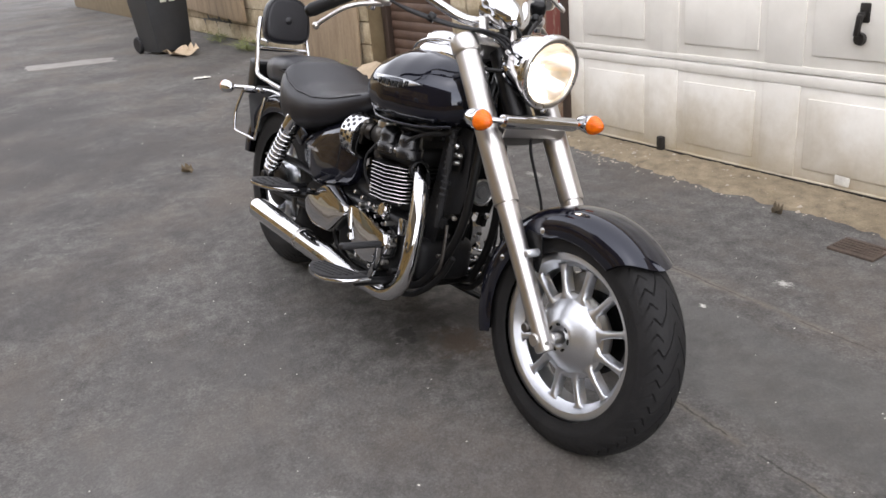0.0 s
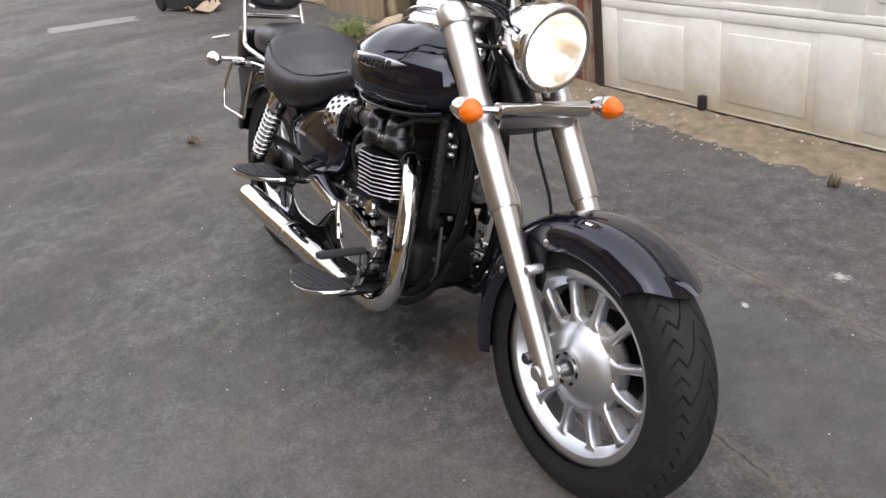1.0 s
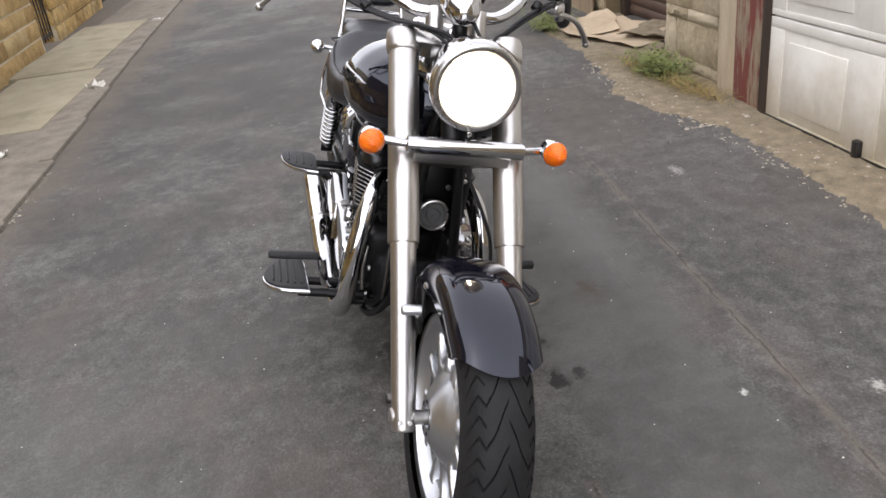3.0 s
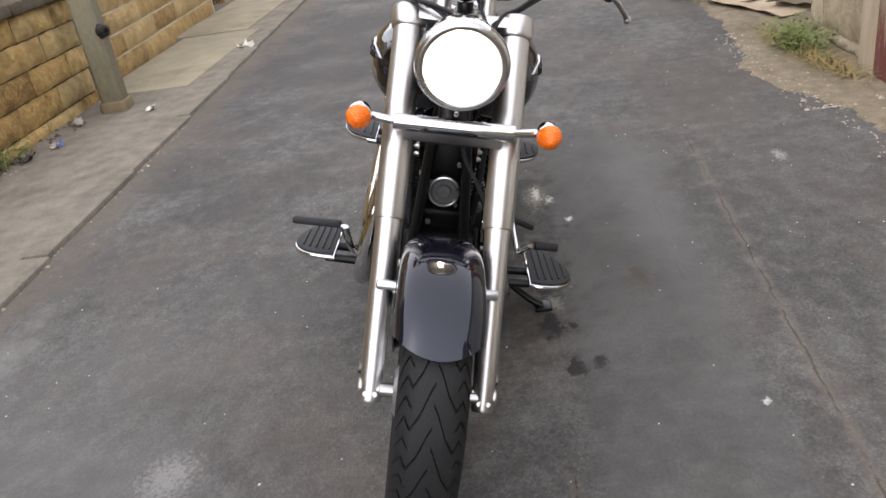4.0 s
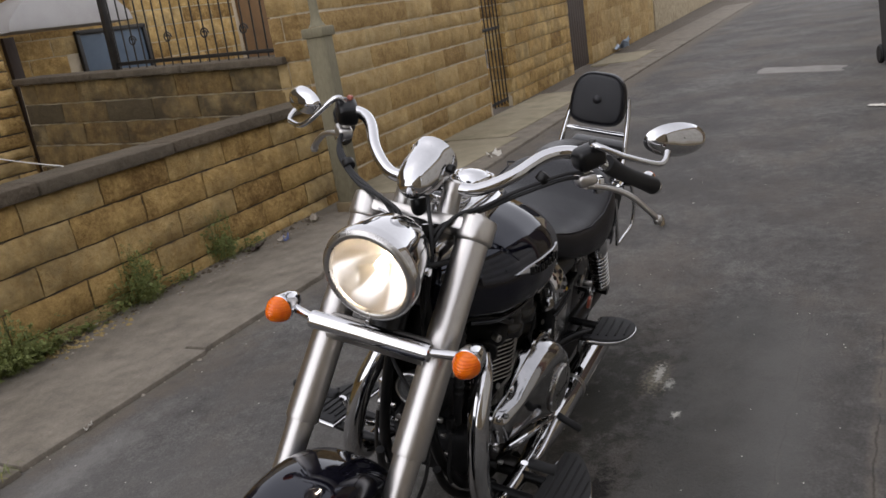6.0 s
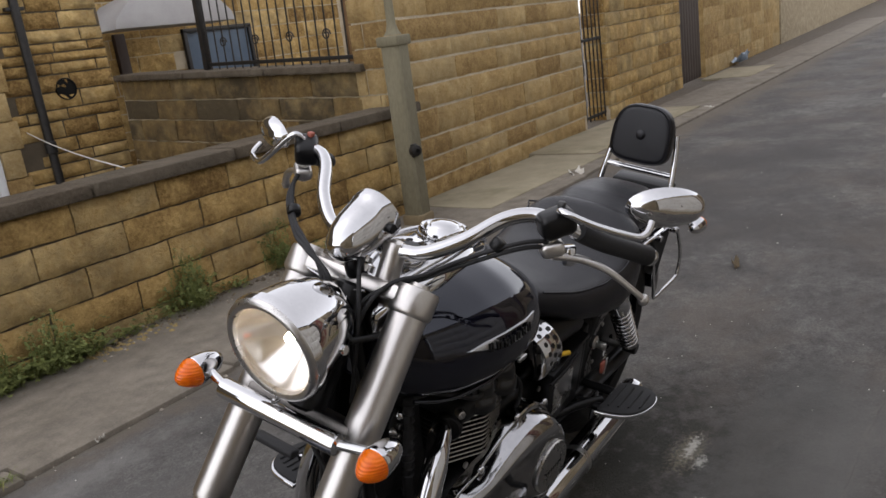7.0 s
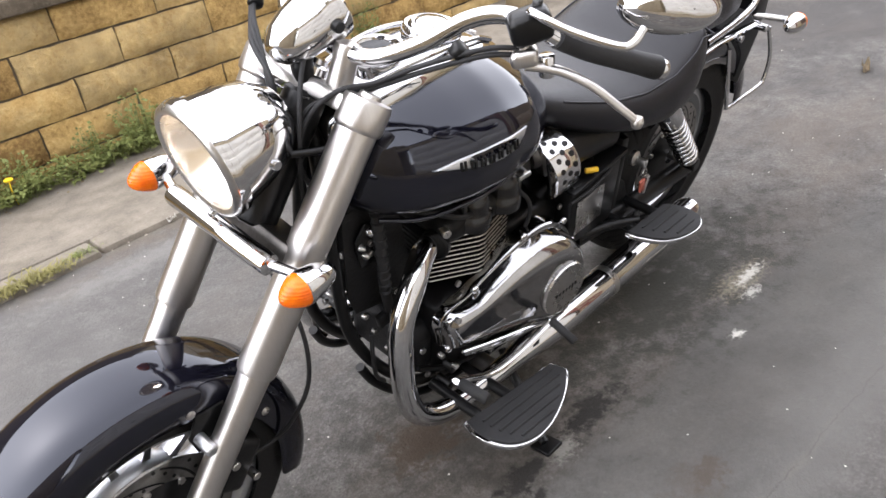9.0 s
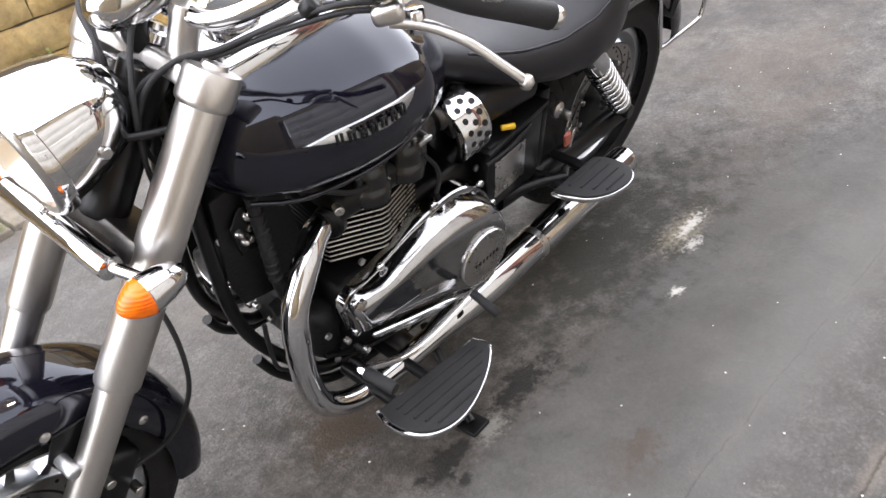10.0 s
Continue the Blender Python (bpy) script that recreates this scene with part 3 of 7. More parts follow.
# ---- garden wall ----
garden = tagged(part("wall_garden", block((10.6, 0.20, 0.735), (1.12, -2.632, 0.36), 0), JOINT_DARK), "low sandstone block garden wall with flat coping", "wall", kind="structure")
m = Matrix(((-1, 0, 0, 6.4), (0, 1, 0, -2.520), (0, 0, 1, 0), (0, 0, 0, 1)))
block_wall(garden, m, 10.56, [(-0.06, 0.085), (0.085, 0.245), (0.245, 0.403), (0.403, 0.566), (0.566, 0.722)], STONE, 0.4735, 0.010, 0.022, 3, starts=(7.445, 7.220))
for i in range(13):
    x = 6.3 - i * 0.885
    if x > -3.95:
        part("coping_stone", block((0.875, 0.30, 0.070), (x - 0.40, -2.615, 0.757 + rng.uniform(-0.003, 0.003)), 0.012, (0, rng.uniform(-0.2, 0.2), rng.uniform(-0.3, 0.3))), COPING, garden)

# tall street wall, gate, second wall, plank door, third wall
tall = tagged(part("wall_street", block((3.515, 0.24, 2.05), (-5.822, -2.781, 1.02), 0, (0, 0, 2.2)), JOINT_PALE), "tall sandstone block wall with pale mortar lines", "wall", kind="structure")
turn = Matrix.Rotation(radians(2.2), 4, "Z")
BEDS = [-0.03, 0.160, 0.328, 0.487, 0.700, 0.880, 1.065, 1.212, 1.390, 1.565, 1.745, 1.920, 2.05]
COURSES = list(zip(BEDS, BEDS[1:]))
block_wall(tall, Matrix.Translation((-4.060, -2.586, 0)) @ turn @ Matrix(((-1, 0, 0, 0), (0, 1, 0, 0), (0, 0, 1, 0), (0, 0, 0, 1))), 3.515, COURSES, STONE_PALE, 0.62, 0.016, 0.016, 5, 0.3, upright=0.004)
block_wall(tall, Matrix.Translation((-4.053, -2.86, 0)) @ Matrix(((0, 1, 0, 0), (1, 0, 0, 0), (0, 0, 1, 0), (0, 0, 0, 1))), 0.26, COURSES, STONE_PALE, 0.3, 0.012, 0.006, 8)
gate = thing("iron_gate", "black wrought iron bar gate between the walls", "gate", at=Matrix.Translation((-7.955, -2.81, 0)) @ turn)
for k in range(7):
    part("gate_bar", rod((-0.336 + 0.112 * k, 0, 0.05), (-0.336 + 0.112 * k, 0, 1.75), 0.009, 8), IRON, gate)
for z in (0.10, 0.95, 1.70):
    part("gate_rail", block((0.72, 0.012, 0.035), (0, 0, z), 0.003), IRON, gate)
part("gate_lock", block((0.10, 0.05, 0.16), (0.30, 0.01, 0.66), 0.01), IRON, gate)
part("gate_post", block((0.05, 0.05, 1.8), (0.35, 0, 0.9), 0.005), IRON, gate)
second = tagged(part("wall_street_2", block((2.85, 0.24, 2.05), (-9.755, -2.956, 1.02), 0, (0, 0, 2.2)), JOINT_PALE), "tall sandstone block wall beside the gate", "wall", kind="structure")
block_wall(second, Matrix.Translation((-8.33, -2.759, 0)) @ turn @ Matrix(((-1, 0, 0, 0), (0, 1, 0, 0), (0, 0, 1, 0), (0, 0, 0, 1))), 2.85, COURSES, STONE, 0.52, 0.012, 0.010, 11, 0.12)
block_wall(second, Matrix.Translation((-8.315, -3.06, 0)) @ Matrix(((0, 1, 0, 0), (1, 0, 0, 0), (0, 0, 1, 0), (0, 0, 0, 1))), 0.28, COURSES, STONE, 0.3, 0.012, 0.006, 12)
plank_door = thing("plank_door", "dark brown closed plank door in the wall", "door", at=Matrix.Translation((-11.80, -2.96, 0)) @ turn)
for k in range(8):
    part("plank", block((0.132, 0.03, 1.95), (-0.47 + 0.135 * k, 0, 1.0), 0.006), WOOD_DARK, plank_door)
third = tagged(part("wall_street_3", block((6.0, 0.24, 2.2), (-15.40, -3.16, 1.1), 0.004, (0, 0, 2.2)), STONE_PALE), "pale sandstone wall further up the street", "wall", kind="structure")
block_wall(third, Matrix.Translation((-12.42, -2.92, 0)) @ turn @ Matrix(((-1, 0, 0, 0), (0, 1, 0, 0), (0, 0, 1, 0), (0, 0, 0, 1))), 5.9, [(0.02 + 0.26 * k, 0.28 + 0.26 * k) for k in range(8)], STONE_PALE, 0.9, 0.006, 0.006, 13, 0.1)
fourth = tagged(part("wall_far", block((30.0, 0.4, 1.9), (-33.4, -3.9, 0.95), 0.004, (0, 0, 2.2)), STONE_GREY), "grey rubble wall far up the street", "wall", kind="structure")

# the wall between the yards with its railing
FALL = Matrix.Translation((0, -4.36, 0)) @ Matrix.Rotation(radians(-2.7), 4, "X") @ Matrix.Translation((0, 4.36, 0))
cross = tagged(part("wall_yard", block((0.20, 3.20, 1.16), (-4.180, -4.26, 0.55), 0), JOINT_PALE, move=FALL), "sandstone block wall between two yards", "wall", kind="structure")
block_wall(cross, FALL @ Matrix.Translation((-4.060, -5.84, 0)) @ Matrix(((0, 1, 0, 0), (1, 0, 0, 0), (0, 0, 1, 0), (0, 0, 0, 1))), 3.02, [(0.0, 0.18), (0.18, 0.375), (0.375, 0.57), (0.57, 0.765), (0.765, 0.945), (0.945, 1.13)], STONE_SOOT, 0.55, 0.012, 0.010, 17, 0.15)
for k in range(3):
    part("coping_stone", block((0.32, 1.0, 0.055), (-4.160, -5.35 + 1.02 * k, 1.158), 0.010), COPING, cross, move=FALL)
rail = thing("iron_railing", "black wrought iron railing on the yard wall", "railing", at=FALL @ Matrix.Translation((-4.165, 0.12, 1.185)))
for k in range(19):
    y = -4.74 + 0.098 * k
    part("railing_bar", rod((0, y, 0), (0, y, 0.95), 0.0065, 8), IRON, rail)
    if k % 4 == 2:
        part("scroll", tube([(0, y + 0.045 * math.cos(a) * (1 - a / 14), 0.22 + 0.045 * math.sin(a) * (1 - a / 14)) for a in np.linspace(0, 9, 16)], 0.006, 6, 1), IRON, rail)
part("railing_post", block((0.05, 0.05, 1.02), (0, -4.80, 0.51), 0.005), IRON, rail)
for z in (0.045, 0.90):
    part("railing_rail", block((0.012, 1.95, 0.03), (0, -3.82, z), 0.003), IRON, rail)

# ---- house and yard behind ----
house = thing("stone_house", "coursed sandstone terraced house with white framed window", "house")
m_house = Matrix(((1, 0, 0, 0), (0, 1, 0, -5.85), (0, 0, 1, 0), (0, 0, 0, 1)))
WIN = (-2.82, -1.42, 0.05, 1.47)
for nm, (x0, x1, z0, z1) in (("a", (-4.04, WIN[0], -0.1, 5.6)), ("b", (WIN[1], 7.0, -0.1, 5.6)), ("c", (WIN[0], WIN[1], WIN[3], 5.6)), ("d", (WIN[0], WIN[1], -0.1, WIN[2]))):
    part("wall", block((x1 - x0, 0.36, z1 - z0), ((x0 + x1) / 2, -6.045, (z0 + z1) / 2), 0), JOINT_DARK, house)
front = part("stone_front", block((0.02, 0.02, 0.02), (-3.95, -6.0, 0.5), 0), JOINT_BROWN, house)
r = random.Random(21)
z, rows = -0.05, []
while z < 2.6:
    h = r.choice((0.085, 0.10, 0.115, 0.13, 0.15))
    rows.append((z, z + h))
    z += h
block_wall(front, Matrix.Translation((-4.04, -5.855, 0)), 5.1, rows, STONE, 0.42, 0.015, 0.028, 23, 0.5, gap=(1.04, 2.80, 0.0, 1.72))
block_wall(front, Matrix(((0, -1, 0, -4.045), (-1, 0, 0, -5.86), (0, 0, 1, 0), (0, 0, 0, 1))), 0.36, rows, STONE, 0.36, 0.012, 0.008, 25)
part("lintel", block((1.80, 0.10, 0.235), (-2.120, -5.85, 1.585), 0.012), STONE_PALE, house, "pale stone lintel")
for k in range(6):
    part("jamb_stone", block((0.17 + 0.05 * (k % 2), 0.09, 0.235), (-2.910 - 0.012 * (k % 2), -5.85, 0.16 + 0.24 * k), 0.010), STONE_PALE, house)
part("sill", block((1.6, 0.16, 0.09), (-2.120, -5.80, 0.02), 0.01), STONE_PALE, house)
window = part("window", joined(block((0.075, 0.07, 1.41), (-2.782, -5.86, 0.755), 0.010), block((0.075, 0.07, 1.41), (-1.458, -5.86, 0.755), 0.010), block((1.25, 0.07, 0.075), (-2.120, -5.86, 1.42), 0.010), block((1.25, 0.07, 0.075), (-2.120, -5.86, 0.09), 0.010), block((1.25, 0.075, 0.085), (-2.120, -5.86, 0.815), 0.010)), UPVC, house, "white plastic casement window")
part("pane", block((1.18, 0.012, 0.53), (-2.120, -5.88, 1.12), 0), PANE, window)
part("pane", block((1.18, 0.012, 0.64), (-2.120, -5.88, 0.45), 0), PANE, window)
pipe = part("drainpipe", tube([(-3.250, -5.79, 5.4), (-3.250, -5.79, 0.0)], 0.038, 16), IRON, house, "black iron drainpipe")
for z in (0.62, 0.66):
    part("pipe_collar", lathe([(0.042, 0), (0.050, 0.01), (0.050, 0.06), (0.042, 0.07)], 18, Matrix.Translation((-3.250, -5.79, z + 0.05))), IRON, pipe)
part("pipe_bracket", block((0.16, 0.05, 0.03), (-3.250, -5.81, 1.9), 0.004), IRON, pipe)
part("air_vent", lathe([(0.095, -0.01), (0.10, 0.012), (0.096, 0.022), (0.088, 0.022), (0.086, 0.014), (0.001, 0.014)], 32, along((-3.550, -5.85, 1.20), (-3.550, -4, 1.20))), BLACK, house, "round black wall vent")
part("roof", block((11.8, 5.0, 0.25), (1.4, -8.2, 5.75), 0.02, (-22, 0, 0)), plain("roof_slate", (0.05, 0.05, 0.055), (0.10, 0.10, 0.11), 0.7, 0, 5, 0.2), house)
part("clothes_line", tube([(-3.08 + 1.11 * q, -5.80 + 3.08 * q, 0.885 - 0.09 * q - 0.10 * q * (1 - q)) for q in (0, 0.25, 0.5, 0.75, 1)], 0.004, 6, 4), PAPER, house, "thin white cord")
neighbour = thing("neighbour_house", "sandstone back house behind the railing", "house")
nb = part("wall", block((7.0, 0.3, 5.2), (-8.1, -7.15, 2.6), 0), JOINT_PALE, neighbour)
block_wall(nb, Matrix.Translation((-8.6, -6.99, 0)), 4.4, [(0.02 + 0.2 * k, 0.22 + 0.2 * k) for k in range(14)], STONE, 0.55, 0.012, 0.008, 29, 0.2, gap=(1.76, 2.81, 0.75, 1.66))
nw = part("window", joined(block((1.06, 0.05, 0.05), (-6.31, -6.965, 1.645), 0.006), block((1.06, 0.05, 0.05), (-6.31, -6.965, 0.78), 0.006), block((0.05, 0.05, 0.89), (-6.815, -6.965, 1.21), 0.006), block((0.05, 0.05, 0.89), (-5.805, -6.965, 1.21), 0.006)), IRON, neighbour)
part("pane", block((1.0, 0.01, 0.84), (-6.31, -6.98, 1.21), 0), plain("blue_grey_pane", (0.07, 0.10, 0.14), (0.12, 0.16, 0.21), 0.15, 0, 3), nw)
part("door_jamb", block((0.13, 0.06, 1.68), (-4.93, -6.965, 0.84), 0.006), WOOD_DARK, neighbour, "dark brown door jamb under the canopy")
arch = [(-0.75, 0.0), (-0.72, 0.10), (-0.55, 0.25), (-0.30, 0.34), (0.0, 0.37), (0.30, 0.34), (0.55, 0.25), (0.72, 0.10), (0.75, 0.0)]
part("canopy", plate(arch, 0.5, Matrix.Translation((-5.02, -6.48, 1.675)) @ pose(0, 0, 0, 90, 0, 180), 0.01), plain("dulled_white_plastic", (0.30, 0.285, 0.28), (0.40, 0.385, 0.375), 0.6, 0, 3), neighbour, "dull white arched door canopy")
part("brown_door", block((0.9, 0.05, 2.1), (-9.12, -6.97, 1.05), 0.01), plain("orange_brown_wood", (0.10, 0.052, 0.018), (0.17, 0.092, 0.034), 0.85, 0, 4, 0.1), neighbour)

# post at the kerb
post = thing("street_post", "weathered square concrete post with a capped top", "post", at=Matrix.Translation((-3.755, -2.225, 0)) @ pose(0, 0, 0, 0, 0, 4))
shaft = plate([(0.052, 0.070), (0.070, 0.052), (0.070, -0.052), (0.052, -0.070), (-0.052, -0.070), (-0.070, -0.052), (-0.070, 0.052), (-0.052, 0.070)], 1.26, None, 0.004)
part("shaft", shaft, POSTMAT, post)
part("base_collar", plate([(0.064, 0.086), (0.086, 0.064), (0.086, -0.064), (0.064, -0.086), (-0.064, -0.086), (-0.086, -0.064), (-0.086, 0.064), (-0.064, 0.086)], 0.09, None, 0.012), JOINT_BROWN, post)
part("cap", joined(block((0.168, 0.168, 0.065), (0, 0, 1.245), 0.012), lathe([(0.06, 0), (0.040, 0.03), (0.030, 0.07), (0.028, 0.30), (0.001, 0.31)], 14, Matrix.Translation((0, 0, 1.28)))), POSTMAT, post)
part("side_bolt", joined(lathe([(0.040, 0), (0.042, 0.02), (0.034, 0.045), (0.016, 0.05), (0.014, 0.03), (0.001, 0.03)], 20, along((0.04, 0.066, 0.53), (0.50, 1, 0.53))), block((0.045, 0.03, 0.09), (0.045, 0.072, 0.53), 0.008)), IRON, post)

# ---- garage side ----
garage = thing("garage_door", "grimy white pressed steel sectional garage door, closed", "garage door", at=Matrix.Translation((0, -0.05, -0.012)))
G0, G1 = -2.235, 0.385
for k in range(4):
    z0, z1 = 0.035 + 0.455 * k - (0.03 if k == 0 else 0), 0.035 + 0.455 * (k + 1) - 0.006
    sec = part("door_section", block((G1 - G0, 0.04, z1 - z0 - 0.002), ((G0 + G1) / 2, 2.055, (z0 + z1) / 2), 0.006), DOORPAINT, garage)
    low, high, mid = z0 + 0.028, z1 - 0.048, (z0 + z1) / 2
    skin = [block((G1 - G0, 0.0075, low - z0), ((G0 + G1) / 2, 2.0325, (low + z0) / 2), 0.0025), block((G1 - G0, 0.0075, z1 - high - 0.002), ((G0 + G1) / 2, 2.0325, (high + z1) / 2), 0.0025)]
    edge = G0
    for j in range(5):
        right = -1.869 + 0.66 * j - 0.242 if j < 4 else G1
        skin.append(block((right - edge, 0.0075, high - low), ((edge + right) / 2, 2.0328, (low + high) / 2), 0.0015))
        edge = right + 0.484
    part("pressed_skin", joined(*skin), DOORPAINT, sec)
    for j in range(4):
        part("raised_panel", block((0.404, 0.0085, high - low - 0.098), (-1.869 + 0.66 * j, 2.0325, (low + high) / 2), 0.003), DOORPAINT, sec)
handle = part("door_handle", joined(block((0.042, 0.012, 0.075), (-0.545, 2.028, 0.748), 0.009), block((0.024, 0.036, 0.024), (-0.545, 2.010, 0.742), 0.007), block((0.022, 0.022, 0.085), (-0.547, 1.992, 0.705), 0.007, (0, 6, 0)), lathe([(0.022, -0.008), (0.026, 0), (0.022, 0.012)], 18, along((-0.550, 2.022, 0.650), (-0.550, 1.9, 0.650)))), IRON, garage, "black door handle")
# black strip stands in for the shaded gap below the door
part("bottom_shade_strip", block((G1 - G0, 0.03, 0.014), ((G0 + G1) / 2, 2.035, 0.020), 0.004), BLACK, garage, "black strip painting the shade of the gap along the bottom")
part("bottom_latch", block((0.040, 0.03, 0.075), (-1.535, 2.018, 0.055), 0.008), IRON, garage)
part("paper_scrap", block((0.065, 0.003, 0.040), (-0.555, 2.0135, 0.070), 0.001, (0, 4, 0)), PAPER, garage)
frame_post = thing("wooden_post", "garage door post of old timber with peeling red paint", "post")
part("red_board", block((0.262, 0.10, 2.06), (-2.417, 2.038, 1.03), 0.006), PEELING, frame_post)
# dark strip drawn for the shadow gap in the door reveal
part("reveal_shade_strip", block((0.066, 0.10, 2.06), (-2.250, 2.021, 1.03), 0.005), WOOD_DARK, frame_post)
part("pale_board", block((0.172, 0.12, 2.06), (-2.636, 2.050, 1.03), 0.012), PALEWOOD, frame_post)
rubble = tagged(part("wall_rubble", block((0.76, 0.5, 2.06), (-3.115, 2.325, 1.03), 0), JOINT_PALE), "short rubble stone wall beside the garage", "wall", kind="structure")
r = random.Random(31)
z, rows = 0.0, []
while z < 1.95:
    h = r.choice((0.07, 0.12, 0.17, 0.22))
    rows.append((z, z + h))
    z += h
block_wall(rubble, Matrix.Translation((-3.50, 2.062, 0)) @ Matrix(((1, 0, 0, 0), (0, -1, 0, 0), (0, 0, 1, 0), (0, 0, 0, 1))), 0.78, rows, STONE_GREY, 0.26, 0.009, 0.018, 33, 0.55)
block_wall(rubble, Matrix.Translation((-3.506, 2.06, 0)) @ Matrix(((0, -1, 0, 0), (1, 0, 0, 0), (0, 0, 1, 0), (0, 0, 0, 1))), 0.5, rows, STONE_GREY, 0.26, 0.014, 0.012, 35, 0.4)
# added out of view; heights set by what paint and chrome should reflect
garage_side = tagged(part("wall_garage", block((3.1, 0.25, 0.22), (-0.92, 2.16, 1.97), 0.01), STONE_GREY), "stone wall over the garage door", "wall", kind="structure")
tagged(part("wall_garage_2", block((8.0, 0.3, 2.5), (4.64, 2.22, 1.25), 0.01), STONE_GREY), "unseen plain stone wall added beyond the garage door for reflections", "wall", kind="structure")
tagged(part("roof_garage", block((3.4, 4.5, 0.09), (-1.05, 4.3, 2.12), 0.02), plain("felt_roof", (0.05, 0.05, 0.05), (0.09, 0.09, 0.09), 0.9)), "unseen flat felt roof added over the garage", "roof", kind="structure")
# recess, shutter, board, back building
back_wall = tagged(part("wall_recess", block((2.2, 0.3, 2.3), (-4.10, 2.98, 1.15), 0.01), JOINT_BROWN), "dim stone back wall of a recess", "wall", kind="structure")
shutter = thing("roller_shutter", "closed brown steel roller shutter", "shutter")
for k in range(30):
    part("slat", tube([(-5.08, 2.50, 0.05 + 0.078 * k), (-3.62, 2.50, 0.05 + 0.078 * k)], 0.017, 10, 1, 2.45), SHUTTER, shutter)
part("shutter_guide", block((0.08, 0.09, 2.4), (-5.11, 2.48, 1.2), 0.005), WOOD_DARK, shutter)
board_sheet = part("plywood_sheet", block((1.24, 0.02, 1.22), (-5.94, 2.30, 0.605), 0.003, (-4, 0, 0)), PLY)
tagged(board_sheet, "weathered plywood sheet leaning against the wall", "board")
rear_wall = tagged(part("wall_workshop", block((14.0, 0.3, 2.4), (-12.2, 2.48, 1.2), 0.01), JOINT_BROWN), "old stone workshop wall", "wall", kind="structure")
block_wall(rear_wall, Matrix.Translation((-5.2, 2.315, 0)) @ Matrix(((-1, 0, 0, 0), (0, -1, 0, 0), (0, 0, 1, 0), (0, 0, 0, 1))), 8.4, [(0.0, 0.20), (0.20, 0.40), (0.40, 0.62), (0.62, 0.85), (0.85, 1.10)], STONE_GREY, 0.45, 0.014, 0.014, 37, 0.3, gap=None)
part("window_board", block((2.6, 0.05, 0.80), (-9.35, 2.24, 0.70), 0.006, (0, 2, 0)), PLY, rear_wall)
# black block laid on as the shade in the gap under the board
part("gap_shade_strip", block((1.15, 0.02, 0.13), (-9.35, 2.326, 0.19), 0.002), BLACK, rear_wall)

# wheeled bin
bin_ = thing("wheeled_bin", "dark grey plastic wheeled bin standing by the wall", "bin", at=pose(-8.72, 1.46, 0, 0, 0, 12))
rings = [[(x * s, y * s, z) for x, y in ((0.25, -0.27), (0.27, -0.24), (0.27, 0.24), (0.25, 0.27), (-0.25, 0.27), (-0.27, 0.24), (-0.27, -0.24), (-0.25, -0.27))] for z, s in ((0.03, 0.78), (0.05, 0.80), (0.55, 0.92), (0.92, 1.0), (0.93, 1.06), (0.97, 1.06))]
part("body", grid_loft(rings), BINPLASTIC, bin_)
part("lid", block((0.60, 0.62, 0.05), (0, 0, 1.0), 0.02, (0, 0, 0), 3), BINPLASTIC, bin_)
for s in (-1, 1):
    part("wheel", rod((-0.245, 0.225 * s - 0.025, 0.10), (-0.245, 0.225 * s + 0.025, 0.10), 0.10, 22), RUBBER, bin_)
for k in (-1, 1):
    part("number_bar", block((0.004, 0.075, 0.13), (0.2605, 0.055 * k, 0.64), 0.001, (0, 2.5, 0)), PAPER, bin_, "white painted bar")


# ---- plants and litter ----
def weed(at, size, count, material, name, label, seed, flat=0.5, blades=False, spread=0.5):
    """A clump: bent grass blades, or leaning stems that carry many small pointed leaves."""
    r = random.Random(seed)
    bm = bmesh.new()
    def ribbon(p0, d, up, L, w, n=4):
        side = d.cross(Vector((0, 0, 1))).normalized()
        last = None
        for k in range(n + 1):
            t = k / n
            p = p0 + d * L * t * flat + Vector((0, 0, L * (up * t - 0.75 * up * t * t)))
            wd = max(0.0006, w * (0.5 + 2.4 * t * (1 - t) - 0.5 * t))
            pair = (bm.verts.new(p + side * wd), bm.verts.new(p - side * wd))
            if last:
                bm.faces.new((last[0], last[1], pair[1], pair[0]))
            last = pair
    for _ in range(count):
        a = r.uniform(0, 2 * math.pi)
        d = Vector((math.cos(a), math.sin(a), 0))
        foot = Vector((r.gauss(0, size * spread), r.gauss(0, size * 0.20), 0))
        L = size * (1.0 if blades else 1.45) * r.uniform(0.3, 1.15) ** 1.3
        if blades:
            ribbon(foot, d, r.uniform(0.4, 1.3), L, size * r.uniform(0.012, 0.035))
            continue
        lift = r.uniform(0.5, 1.2) * (1.0 if flat > 0.3 else 2.1)
        ribbon(foot, d, lift * 1.2, L, 0.0012)
        for k in range(r.randrange(4, 9)):
            t = r.uniform(0.15, 1.0)
            p = foot + d * L * t * flat + Vector((0, 0, L * 1.2 * lift * (t - 0.75 * t * t)))
            b = a + r.uniform(-1.7, 1.7)
            ribbon(p, Vector((math.cos(b), math.sin(b), 0)), r.uniform(-0.2, 0.9), r.uniform(0.018, 0.055 + 0.06 * max(0.0, size - 0.16)), r.uniform(0.005, 0.012), 3)
    ob = part(name, bm, material, None, "", 60)
    ob.matrix_basis = Matrix.Translation(at)
    tagged(ob, label, "weed", kind="stuff")
    return ob


